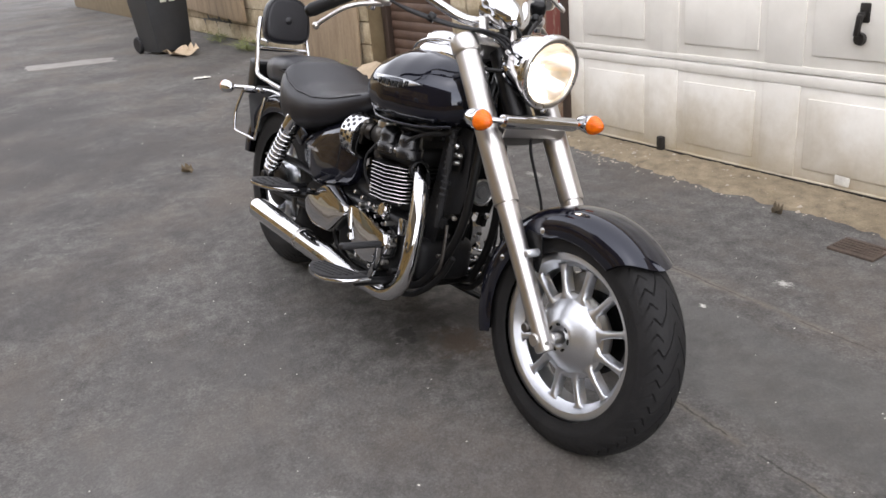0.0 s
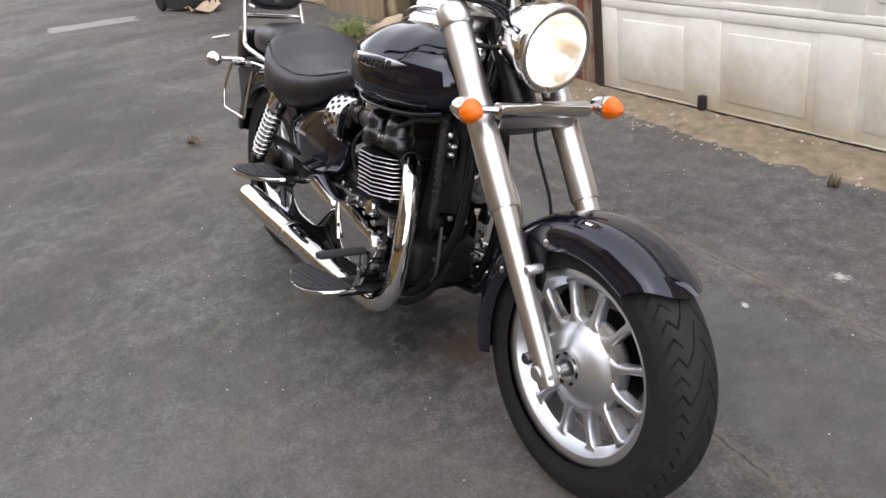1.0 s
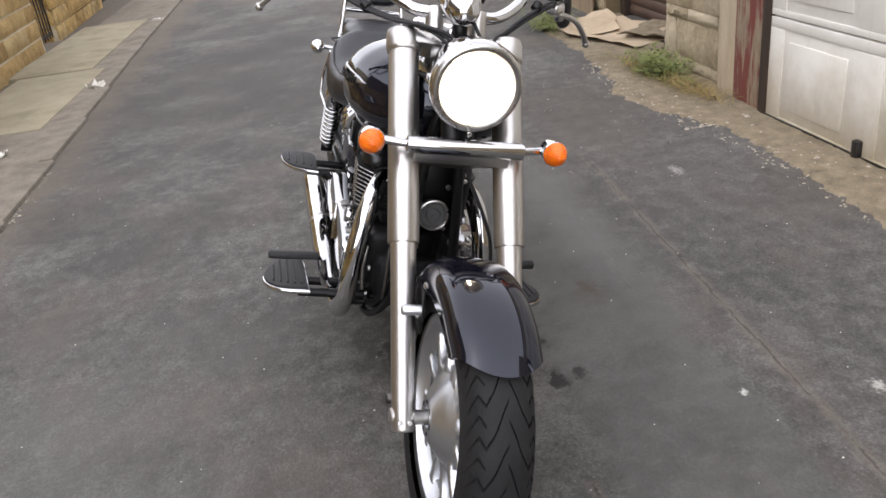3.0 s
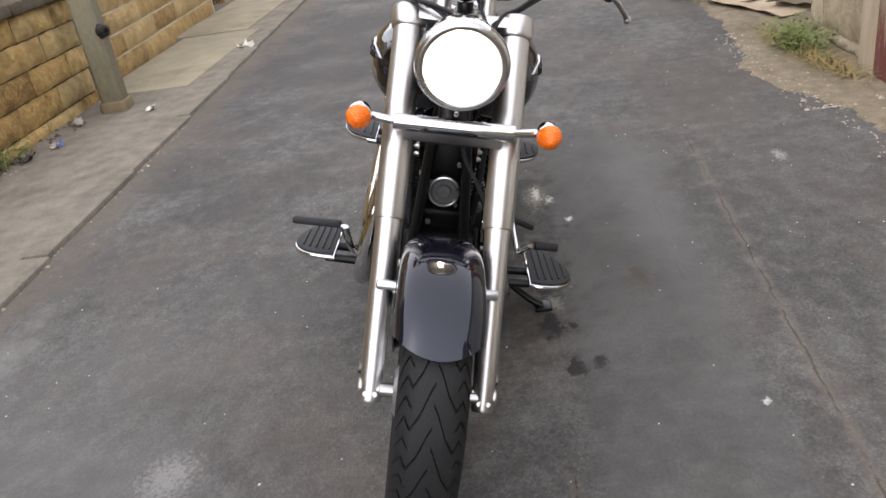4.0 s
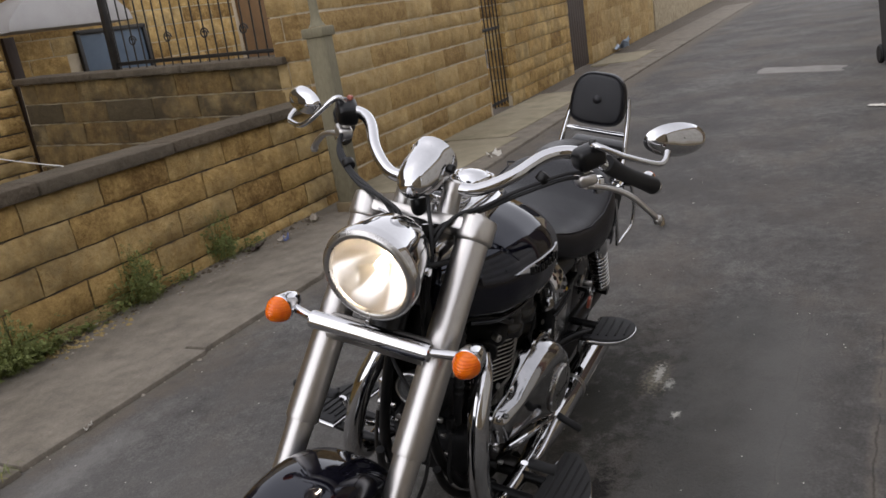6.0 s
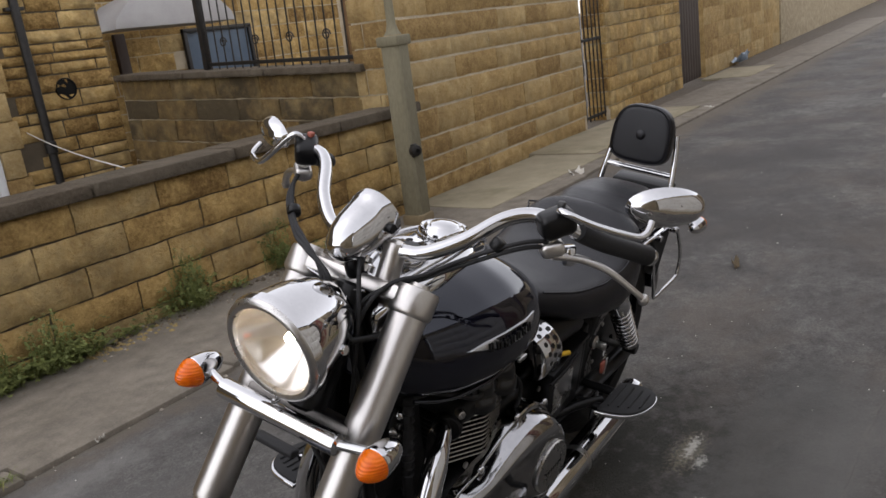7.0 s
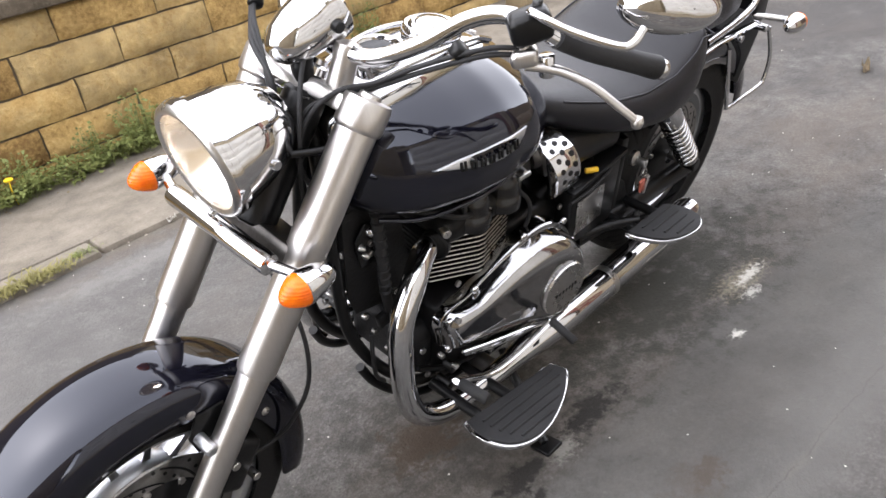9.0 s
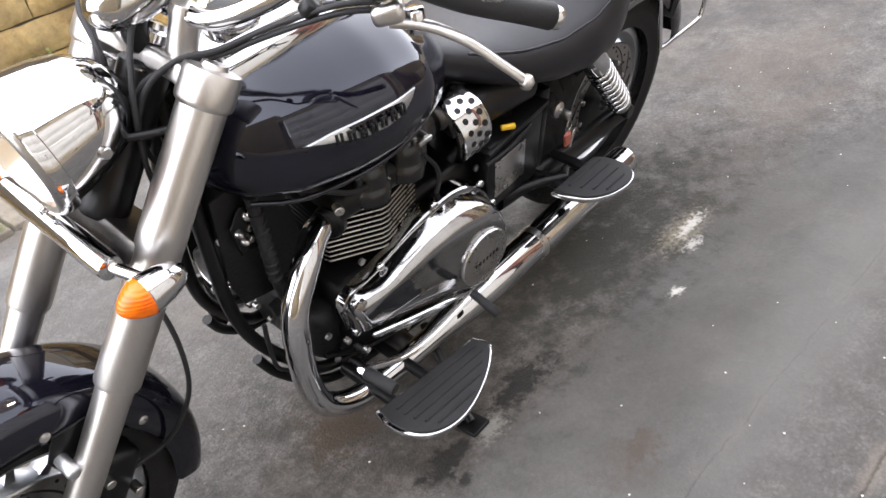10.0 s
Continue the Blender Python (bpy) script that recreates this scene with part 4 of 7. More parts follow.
WEEDS = [(-0.42, -2.36, 0.16, 60), (-0.56, -2.37, 0.14, 60), (-0.70, -2.40, 0.12, 50), (-0.86, -2.38, 0.16, 90), (-1.02, -2.40, 0.12, 50), (-1.22, -2.42, 0.20, 120), (-1.36, -2.42, 0.15, 70), (-1.62, -2.45, 0.09, 24),
         (-1.98, -2.46, 0.21, 70), (-2.32, -2.47, 0.10, 20), (-2.86, -2.47, 0.16, 40), (-0.05, -2.40, 0.15, 60), (0.4, -2.4, 0.16, 60)]
for i, (x, y, s, c) in enumerate(WEEDS):
    weed((x, y, 0.022), s, c, LEAF, "weed_clump", "green leafy weeds growing at the wall foot", 100 + i)
for i, (x, y, s, c) in enumerate([(-2.03, -2.44, 0.20, 170), (-2.68, -2.47, 0.20, 120), (-1.22, -2.41, 0.17, 140), (-0.98, -2.40, 0.13, 60), (-0.62, -2.38, 0.15, 70), (-0.20, -2.38, 0.15, 60)]):
    weed((x, y, 0.022), s, c, LEAF, "weed_clump", "tall upright green weed against the wall foot", 180 + i, 0.26, False, 0.22)
for i, (x, y, s, c) in enumerate([(-0.42, -1.57, 0.085, 230), (-0.55, -1.60, 0.06, 120), (-0.28, -1.57, 0.090, 230), (-0.14, -1.58, 0.075, 150)]):
    weed((x, y, 0.02), s, c, LEAF if i % 2 else STRAW_GREEN, "grass_tuft", "short grass tuft in the kerb joint", 130 + i, 0.6, True)
for i, (x, y, s, c, mt) in enumerate([(-3.20, 1.90, 0.19, 150, LEAF), (-3.42, 1.95, 0.15, 80, LEAF), (-3.10, 1.86, 0.14, 200, STRAW_GREEN), (-2.90, 1.88, 0.13, 260, STRAW), (-2.70, 1.90, 0.12, 220, STRAW), (-3.45, 1.84, 0.12, 140, STRAW), (-4.95, 1.75, 0.22, 120, LEAF), (-5.15, 1.90, 0.18, 80, LEAF), (-8.85, 2.10, 0.20, 50, LEAF), (-7.65, 2.05, 0.22, 70, LEAF)]):
    weed((x, y, 0.0), s, c, mt, "weed_clump", "green weeds beside the stone wall" if mt is LEAF else "dry straw coloured grass by the post", 150 + i, 0.6 if mt is LEAF else 0.95, mt is not LEAF, 0.5 if mt is LEAF else 1.1)
flower = part("dandelion", joined(tube([(0, 0, 0), (0.004, 0.006, 0.06), (0.0, 0.010, 0.11)], 0.0025, 6, 3), lathe([(0.004, -0.006), (0.018, 0.0), (0.020, 0.006), (0.012, 0.011), (0.001, 0.012)], 14, Matrix.Translation((0, 0.010, 0.115)))), FLOWER)
flower.matrix_basis = Matrix.Translation((-0.585, -2.345, 0.022))
tagged(flower, "yellow dandelion flower among the weeds", "flower")


def sheet(at, size, seed, material, name, label, category, turn=0.0, lift=0.05):
    """A bent, torn flat scrap lying on the ground."""
    r = random.Random(seed)
    bm = bmesh.new()
    n = 6
    g = [[bm.verts.new(((i / n - 0.5) * size[0] + r.uniform(-0.06, 0.06) * size[0], (k / n - 0.5) * size[1] + r.uniform(-0.06, 0.06) * size[1], 0.004 + lift * (abs(math.sin(i * 1.3 + seed)) * 0.5 + r.random() * 0.4) * abs(k / n - 0.4))) for k in range(n + 1)] for i in range(n + 1)]
    for i in range(n):
        for k in range(n):
            bm.faces.new((g[i][k], g[i + 1][k], g[i + 1][k + 1], g[i][k + 1]))
    top = bmesh.ops.extrude_face_region(bm, geom=bm.faces[:])
    bmesh.ops.translate(bm, verts=[v for v in top["geom"] if isinstance(v, bmesh.types.BMVert)], vec=(0, 0, 0.004))
    bmesh.ops.recalc_face_normals(bm, faces=bm.faces)
    ob = part(name, bm, material, None, "", 30)
    ob.matrix_basis = Matrix.Translation(at) @ Matrix.Rotation(radians(turn), 4, "Z")
    return tagged(ob, label, category)


sheet((-4.35, 2.12, 0.0), (0.80, 0.50), 1, CARD, "cardboard_sheet", "flattened torn brown cardboard on the ground", "cardboard", 20, 0.16)
sheet((-4.85, 2.05, 0.0), (0.75, 0.40), 2, CARD, "cardboard_sheet", "flattened torn brown cardboard on the ground", "cardboard", -15, 0.20)
sheet((-4.15, 2.32, 0.03), (0.45, 0.35), 3, APRON, "stone_slab", "broken pale slab on the ground", "rubble", 35, 0.12)
sheet((-8.15, 1.47, 0.0), (0.42, 0.24), 4, CARD, "cardboard_scrap", "crumpled brown cardboard scrap by the bin", "litter", 10, 0.25)
sheet((-5.29, -1.77, 0.0), (0.16, 0.09), 5, PAPER, "paper_scrap", "crumpled pale paper scrap at the kerb", "litter", 40, 0.14)
sheet((-3.45, -2.36, 0.024), (0.10, 0.06), 6, CHIP, "paper_scrap", "crumpled pale wrapper beside the post", "litter", 70, 0.10)
sheet((-3.05, -2.30, 0.024), (0.11, 0.05), 7, CHIP, "paper_scrap", "torn pale wrapper at the wall foot", "litter", 20, 0.06)
sheet((-3.62, -1.95, 0.024), (0.07, 0.04), 8, PAPER, "paper_scrap", "small pale paper scrap on the paving", "litter", 0, 0.06)
sheet((-8.78, -1.79, 0.0), (0.16, 0.06), 9, PAPER, "paper_scrap", "pale paper scrap in the gutter", "litter", 60, 0.08)
sheet((-14.2, -2.9, 0.03), (0.40, 0.3), 10, plain("pale_blue_plastic", (0.25, 0.32, 0.42), (0.4, 0.48, 0.58), 0.4), "plastic_bag", "crumpled pale blue plastic bag", "litter", 0, 0.5)
sheet((-3.30, 0.022, 0.0), (0.085, 0.024), 11, plain("dry_leaf", (0.07, 0.05, 0.028), (0.19, 0.145, 0.085), 0.85, 0, 60), "dry_leaf", "curled dry brown leaf on the road", "leaf", 25, 0.10)
sheet((-6.34, 1.10, 0.0), (0.15, 0.05), 12, PAPER, "paper_scrap", "flat pale paper strip on the road", "litter", 60, 0.03)
sheet((-0.60, 1.60, 0.0), (0.04, 0.022), 13, JOINT_DARK, "stone_chip", "dark chip of tarmac", "rubble", 15, 0.1)


def grit(name, count, area, size, material, label, seed, edge=0.0):
    r = random.Random(seed)
    bm = bmesh.new()
    for _ in range(count):
        s = size * r.uniform(0.4, 1.0) * (1.8 if r.random() < 0.06 else 1.0)
        x, y = r.uniform(area[0], area[1]), r.uniform(area[2], area[3])
        if edge:
            x = area[0] + (area[1] - area[0]) * min(1.0, abs(math.sin(7.1 * x) * 0.3 + r.gauss(0.45, 0.28)))
            y = (area[2] + area[3]) / 2 + r.gauss(0, edge)
        vs = [bm.verts.new((x + s * math.cos(a) * r.uniform(0.6, 1.2), y + s * math.sin(a) * r.uniform(0.6, 1.2), 0.0)) for a in (0, 1.3, 2.5, 3.8, 5.0)]
        top = bm.verts.new((x, y, s * 0.7))
        for i in range(5):
            bm.faces.new((vs[i], vs[(i + 1) % 5], top))
    ob = part(name, bm, material, None, "", 30)
    ob.location.z = 0.0
    return tagged(ob, label, "grit", kind="stuff")


grit("road_grit", 420, (-6.5, 1.2, -1.55, 1.7), 0.0034, PAPER, "scattered pale grit on the road", 51)
grit("kerb_gravel", 1500, (-3.4, 1.0, 1.72, 1.99), 0.0085, APRON, "loose stone chips on the concrete edge", 52).location.z = 0.006
grit("kerb_stones", 160, (-3.4, 0.9, 1.72, 1.96), 0.013, CHIP, "pale stones lying on the crumbled concrete", 60, 0.07).location.z = 0.006
grit("rubble_chips", 320, (-3.7, -2.2, 1.50, 1.80), 0.009, CHIP, "pale broken stone chips beside the wall", 54, 0.05).location.z = 0.004
grit("apron_chips", 200, (-2.6, 0.9, 1.60, 1.78), 0.008, CHIP, "pale loose chips along the broken concrete", 55, 0.035)
kerb_dirt = grit("wall_foot_gravel", 260, (-4.6, 1.0, -2.5, -2.25), 0.009, JOINT_BROWN, "dirt and stone chips at the wall foot", 53)
kerb_dirt.location.z = 0.023
for name, count, area, size, mat, label, seed, edge in (
        ("wall_foot_rubble", 90, (-3.6, -1.5, -2.52, -2.34), 0.020, COPING, "dark crumbled stone and soil at the wall foot", 56, 0.035),
        ("wall_foot_chips", 60, (-3.6, -1.4, -2.46, -2.28), 0.012, CHIP, "pale broken chips at the wall foot", 57, 0.05),
        ("dead_leaves", 70, (-1.85, -1.35, -2.45, -2.28), 0.022, STRAW, "dry brown leaf litter beside the weeds", 58, 0.045)):
    grit(name, count, area, size, mat, label, seed, edge).location.z = 0.023
grit("gutter_grit", 120, (-3.2, -0.2, -1.64, -1.56), 0.0075, CHIP, "pale grit and chips lying along the kerb", 59, 0.02)
sheet((-3.04, -2.27, 0.024), (0.06, 0.035), 14, plain("blue_wrapper", (0.08, 0.12, 0.30), (0.16, 0.20, 0.42), 0.4), "sweet_wrapper", "small crumpled blue wrapper at the wall foot", "litter", 35, 0.10)
sheet((-2.86, -2.36, 0.024), (0.11, 0.05), 15, WOOD_DARK, "wood_scrap", "dark flat scrap of wood at the wall foot", "litter", 10, 0.08)
sheet((-0.90, -1.575, 0.0), (0.035, 0.02), 16, PAPER, "paper_scrap", "tiny pale paper scrap in the gutter", "litter", 30, 0.05)


# far end of the street
far_bin = part("far_bin", block((0.9, 1.3, 1.3), (-43, -3.4, 0.65), 0.03), BINPLASTIC)
tagged(far_bin, "dark bin far up the street", "bin")
crates = thing("crate_heap", "dull red crates and bags heaped far off", "heap", at=Matrix.Translation((-28.0, -0.4, 0)))
for k in range(4):
    part("crate", block((0.5, 0.6, 0.32), (0.1 * k, 0.62 * k - 0.8, 0.16), 0.03, (0, 0, 13 * k)), RED if k % 2 else BINPLASTIC, crates)
far_house = thing("far_terrace", "stone terrace closing the street far away", "house")
part("wall", block((0.5, 40, 7.5), (-70, 6, 3.75), 0), STONE_GREY, far_house)
part("roof", block((6, 42, 0.3), (-73, 6, 8.6), 0.02, (0, -28, 0)), plain("far_slate", (0.05, 0.05, 0.055), (0.10, 0.10, 0.11), 0.7), far_house)

# ---- the motorcycle: x ahead, y to its left, z up, upright; the whole leans on its side stand ----
LEAN_ANGLE, STEER = -14.0, 1.0
bike = thing("motorcycle", "black and chrome cruiser motorcycle leaning on its side stand, headlamp lit", "motorcycle",
             at=pose(0, -0.0186, 0.002, 0, 0, 1.0) @ pose(0, 0, 0, LEAN_ANGLE, 0, 0))
FRONT, REAR = Vector((-0.084, 0, 0.285)), Vector((-1.665, 0, 0.318))
RAKE = Vector((-0.556, 0, 0.831))
HEAD = Vector((-0.49, 0, 0.90))
TURNED = Matrix.Translation(HEAD) @ Matrix.Rotation(radians(STEER), 4, RAKE) @ Matrix.Translation(-HEAD)
SIDEWAYS = pose(0, 0, 0, -90, 0, 0)


def ring_lathe(profile, n, m):
    """A closed profile of (radius, height) turned about z."""
    rings = [[(r * math.cos(2 * math.pi * i / n), r * math.sin(2 * math.pi * i / n), h) for r, h in profile] for i in range(n)]
    bm = grid_loft([*rings, rings[0]], True, False)
    bmesh.ops.remove_doubles(bm, verts=bm.verts, dist=1e-6)
    bmesh.ops.recalc_face_normals(bm, faces=bm.faces)
    bm.transform(m)
    return bm


def tyre_mesh(R, rim, width, m, turns=26, fine=26, sweep=0.13):
    """A tyre whose mesh runs along its swept grooves, which are cut into the crown left and right by turns."""
    half, k, n = width / 2, 40, turns * fine
    out = []
    for i in range(k + 1):
        a = math.pi * (i / k - 0.5)
        u = i / k * 2 - 1
        y = half * (abs(math.sin(a)) ** 0.85) * (1 if a > 0 else -1)
        depth = (R - rim) * (1 - abs(math.cos(a)) ** 0.62)
        if abs(u) > 0.93:
            y *= 0.93
        out.append((u, y, R - depth * 0.96))
    rings = []
    for j in range(n):
        phase, ring = j % fine, []
        for u, y, r in out:
            here = (phase + (fine // 2 if u > 0 else 0)) % fine
            long_cut = here in (1, 2) and 0.05 < abs(u) < 0.74
            short_cut = here in (fine // 2 + 1, fine // 2 + 2) and 0.36 < abs(u) < 0.82
            rr = r - (0.006 if long_cut or short_cut else 0.0)
            a = 2 * math.pi * j / n + sweep * float(np.interp(abs(u), (0, 0.18, 0.36, 0.48, 0.66, 0.82, 1.0), (0, 0.40, 0.62, 0.46, 0.62, 0.80, 0.82))) / R
            ring.append((rr * math.cos(a), rr * math.sin(a), y))
        rings.append(ring)
    bm = grid_loft([*rings, rings[0]], False, False)
    bmesh.ops.remove_doubles(bm, verts=bm.verts, dist=1e-6)
    bmesh.ops.recalc_face_normals(bm, faces=bm.faces)
    bm.transform(m)
    return bm


def wheel(name, centre, R, rim, width, rim_half, move, hub_side, label):
    """A cast alloy wheel: rim with hub, twelve spokes, tyre, brake disc."""
    m = Matrix.Translation(centre) @ SIDEWAYS
    h, t = rim_half, 0.008
    prof = [(rim, -h), (rim + 0.006, -h + 0.002), (rim + 0.006, -h + t), (rim - 0.006, -h + 0.014), (rim - 0.018, -h + 0.026), (rim - 0.018, h - 0.026),
            (rim - 0.006, h - 0.014), (rim + 0.006, h - t), (rim + 0.006, h - 0.002), (rim, h), (rim - 0.014, h - 0.004), (rim - 0.020, h - 0.016),
            (rim - 0.032, h - 0.028), (rim - 0.032, -h + 0.028), (rim - 0.020, -h + 0.016), (rim - 0.014, -h + 0.004)]
    w = part(name, ring_lathe(prof, 72, m), CAST, bike, label, 40, move)
    hub = lathe([(0.019, -0.056), (0.021, -0.066), (0.024, -0.068), (0.039, -0.068), (0.043, -0.065), (0.052, -0.060), (0.066, -0.052), (0.080, -0.042), (0.089, -0.033), (0.095, -0.029), (0.104, -0.027), (0.106, -0.010), (0.100, 0.005), (0.090, 0.020),
                 (0.060, 0.036), (0.036, 0.046), (0.026, 0.058)], 56, m)
    part("hub", hub, CAST, w, "", 40, move)
    for i in range(7):
        a = 2 * math.pi * i / 7
        p = Vector((0.0315 * math.cos(a), 0.0315 * math.sin(a), -0.066))
        part("hub_hole", lathe([(0.0050, 0), (0.0050, -0.0026)], 10, m @ Matrix.Translation(p) @ Matrix.Rotation(a, 4, "Z") @ Matrix.Diagonal((0.75, 1.5, 1, 1))), BLACK, w, "", 40, move)
    spoke_len = rim - 0.028 - 0.086
    for i in range(12):
        a = 2 * math.pi * (i + 0.3) / 12
        rings = []
        for q in (0.0, 0.16, 0.5, 0.90, 1.0):
            wd = (0.024, 0.0105, 0.0072, 0.0085, 0.018)[(0.0, 0.16, 0.5, 0.90, 1.0).index(q)]
            x = 0.088 + spoke_len * q
            top = -0.034 + 0.002 * q
            rings.append([(x, wd, top + 0.004), (x, wd * 0.55, top), (x, -wd * 0.55, top), (x, -wd, top + 0.004), (x, -wd * 0.8, top + 0.030), (x, wd * 0.8, top + 0.030)])
        part("spoke", grid_loft(rings), CAST, w, "", 50, (move if move is not None else Matrix()) @ m @ Matrix.Rotation(a, 4, "Z"))
    part("tyre", tyre_mesh(R, rim, width, m), TREAD, w, "black rubber tyre with swept grooves, dusty tread", 30, move)
    s = hub_side
    disc = ring_lathe([(0.100, s * 0.052), (0.148, s * 0.052), (0.150, s * 0.0545), (0.148, s * 0.057), (0.100, s * 0.057)], 64, m)
    rotor = part("brake_disc", disc, ROTOR, w, "", 40, move)
    part("disc_carrier", ring_lathe([(0.026, s * 0.050), (0.104, s * 0.050), (0.106, s * 0.056), (0.098, s * 0.0605), (0.060, s * 0.066), (0.026, s * 0.070)], 48, m), BLACK, w, "black brake disc carrier", 40, move)
    for i in range(10):
        a = 2 * math.pi * i / 10
        groove = [m @ Vector(((0.106 + 0.005 * k) * math.cos(a + 0.10 * k), (0.106 + 0.005 * k) * math.sin(a + 0.10 * k), s * 0.0573)) for k in range(8)]
        part("disc_slot", tube(groove, 0.0022, 6, 2, 0.4), BLACK, rotor, "", 40, move)
        part("carrier_rivet", lathe([(0.007, 0), (0.007, 0.004), (0.004, 0.006), (0.001, 0.006)], 12, m @ Matrix.Translation((0.1 * math.cos(a + 0.3), 0.1 * math.sin(a + 0.3), s * 0.057)) @ (Matrix() if s > 0 else pose(0, 0, 0, 180, 0, 0))), STEEL, rotor, "", 40, move)
    for i in range(40):
        a = 2 * math.pi * i / 40
        p = m @ Vector(((0.114 + 0.013 * (i % 3)) * math.cos(a), (0.114 + 0.013 * (i % 3)) * math.sin(a), s * 0.0575))
        part("disc_hole", lathe([(0.0034, -0.0008), (0.0034, 0.0008)], 8, Matrix.Translation(p) @ SIDEWAYS), BLACK, rotor, "", 40, move)
    axle = rod(centre + Vector((0, -0.125, 0)), centre + Vector((0, 0.125, 0)), 0.011, 16)
    part("axle", axle, STEEL, w, "", 40, move)
    part("axle_collar", rod(centre + Vector((0, -0.096, 0)), centre + Vector((0, -0.056, 0)), 0.0145, 20), STEEL, w, "", 40, move)
    return w


front_wheel = wheel("front_wheel", FRONT + Vector((0.008, 0, -0.001)), 0.290, 0.198, 0.126, 0.050, TURNED, 1, "satin alloy front wheel with twelve spokes")
rear_wheel = wheel("rear_wheel", REAR, 0.316, 0.190, 0.165, 0.055, None, 1, "satin alloy rear wheel with spokes")


# fork
def fork_leg(side):
    y = 0.112 * side
    at = lambda s, dy=0.0: Vector((FRONT.x, y + dy, FRONT.z - 0.004)) + RAKE * s
    leg = part("fork_leg", lathe([(0.012, -0.03), (0.020, -0.029), (0.0225, -0.024), (0.0225, 0.02), (0.0235, 0.06), (0.0255, 0.30), (0.0265, 0.335), (0.0265, 0.345)], 28, along(at(0), at(1))),
               BRUSHED, bike, "brushed alloy fork slider", 40, TURNED)
    part("fork_shroud", lathe([(0.0255, 0.338), (0.0305, 0.339), (0.0318, 0.344), (0.0318, 0.56), (0.0322, 0.565), (0.0322, 0.572), (0.0318, 0.576), (0.0318, 0.752)], 32, along(at(0), at(1))),
         BRUSHED, leg, "brushed stainless upper fork cover", 40, TURNED)
    part("fork_cap", lathe([(0.033, 0.742), (0.036, 0.745), (0.0372, 0.75), (0.0372, 0.782), (0.035, 0.789), (0.018, 0.791), (0.016, 0.797), (0.006, 0.798)], 32, along(at(0), at(1))),
         BRUSHED, leg, "", 40, TURNED)
    for dx in (-0.012, 0.012):
        p = at(-0.012) + Vector((0.0165, dx * 0.8, 0.011))
        part("pinch_bolt", lathe([(0.0048, 0), (0.0048, 0.005), (0.0030, 0.0052), (0.0026, 0.002)], 12, along(p, p + Vector((0.8, 0, 0.5)))), STEEL, leg, "", 40, TURNED)
    p = at(0.0)
    part("axle_clamp", rod(p + Vector((-0.004, 0.026 * side, 0)), p - Vector((0.004, 0.026 * side, 0)), 0.016, 20), BRUSHED, leg, "", 40, TURNED)
    q = at(0.195)
    part("fender_mount", rod(q, q - Vector((0, 0.034 * side, 0)), 0.0095, 14), BRUSHED, leg, "", 40, TURNED)
    q = at(0.0) + Vector((-0.035, 0.018 * side, 0.02))
    part("reflector_boss", rod(q, q + Vector((0, 0.012 * side, 0)), 0.012, 14), DARKSTEEL, leg, "", 40, TURNED)
    return leg


for s in (-1, 1):
    fork_leg(s)
yoke_at = Vector((FRONT.x, 0, FRONT.z)) + RAKE * 0.765
m_yoke = along(yoke_at, yoke_at + RAKE)
outline = [(0.028, 0.115), (0.030, 0.09), (0.026, 0.05), (0.024, 0), (0.026, -0.05), (0.030, -0.09), (0.028, -0.115), (-0.028, -0.115), (-0.034, -0.09), (-0.052, -0.045), (-0.056, 0), (-0.052, 0.045), (-0.034, 0.09), (-0.028, 0.115)]
yaw_fix = Matrix.Rotation(math.atan2((m_yoke.to_3x3().inverted() @ Vector((1, 0, 0))).y, (m_yoke.to_3x3().inverted() @ Vector((1, 0, 0))).x), 4, "Z")
part("top_yoke", plate(outline, 0.026, m_yoke @ yaw_fix @ Matrix.Translation((0, 0, -0.012)), 0.005), BRUSHED, bike, "brushed alloy top fork yoke", 40, TURNED)
low_at = Vector((FRONT.x, 0, FRONT.z)) + RAKE * 0.512
part("lower_yoke", plate(outline, 0.035, along(low_at, low_at + RAKE) @ yaw_fix, 0.006), DARKSTEEL, bike, "", 40, TURNED)
part("steering_nut", lathe([(0.022, 0), (0.022, 0.012), (0.014, 0.016), (0.013, 0.024), (0.005, 0.026)], 20, along(HEAD + RAKE * 0.045, HEAD + RAKE)), CHROME, bike, "", 40, TURNED)

# front mudguard: an arched sheet over the wheel
def fender_mesh(centre, crown, side, half, a0, a1, sweep, thick=0.004, n=44):
    rings = []
    for i in range(n + 1):
        q = i / n
        a = radians(a0 + (a1 - a0) * q)
        tail = min(1.0, ((1 - q) / 0.06) ** 0.5 if q > 0.94 else 1.0)
        hw = half * (0.95 + 0.05 * min(1.0, 0.4 + q / 0.12, tail))
        low = crown - (crown - side) * (0.85 + 0.15 * tail)
        section = []
        k = 18
        for layer in (0, 1):
            pts = []
            for j in range(k + 1):
                u = j / k * 2 - 1
                y = hw * math.sin(u * math.pi / 2 * 0.985) * (1 - layer * thick / hw)
                r = low + (crown - low) * (max(0.0, 1 - abs(u) ** 2.4)) ** 0.60 - layer * thick
                pts.append((r, y))
            section += pts if layer == 0 else pts[::-1]
        bow = radians(math.copysign(sweep, a1 - a0)) * max(0.0, 1 - q / 0.55) ** 1.15
        rings.append([(centre.x + r * math.cos(a + bow * f), y, centre.z + r * math.sin(a + bow * f)) for r, y in section for f in (0.5 * abs(y / hw) ** 2 + 0.5 * min(1.0, (crown - r) / (crown - low)) ** 1.2,)])
    return grid_loft(rings)


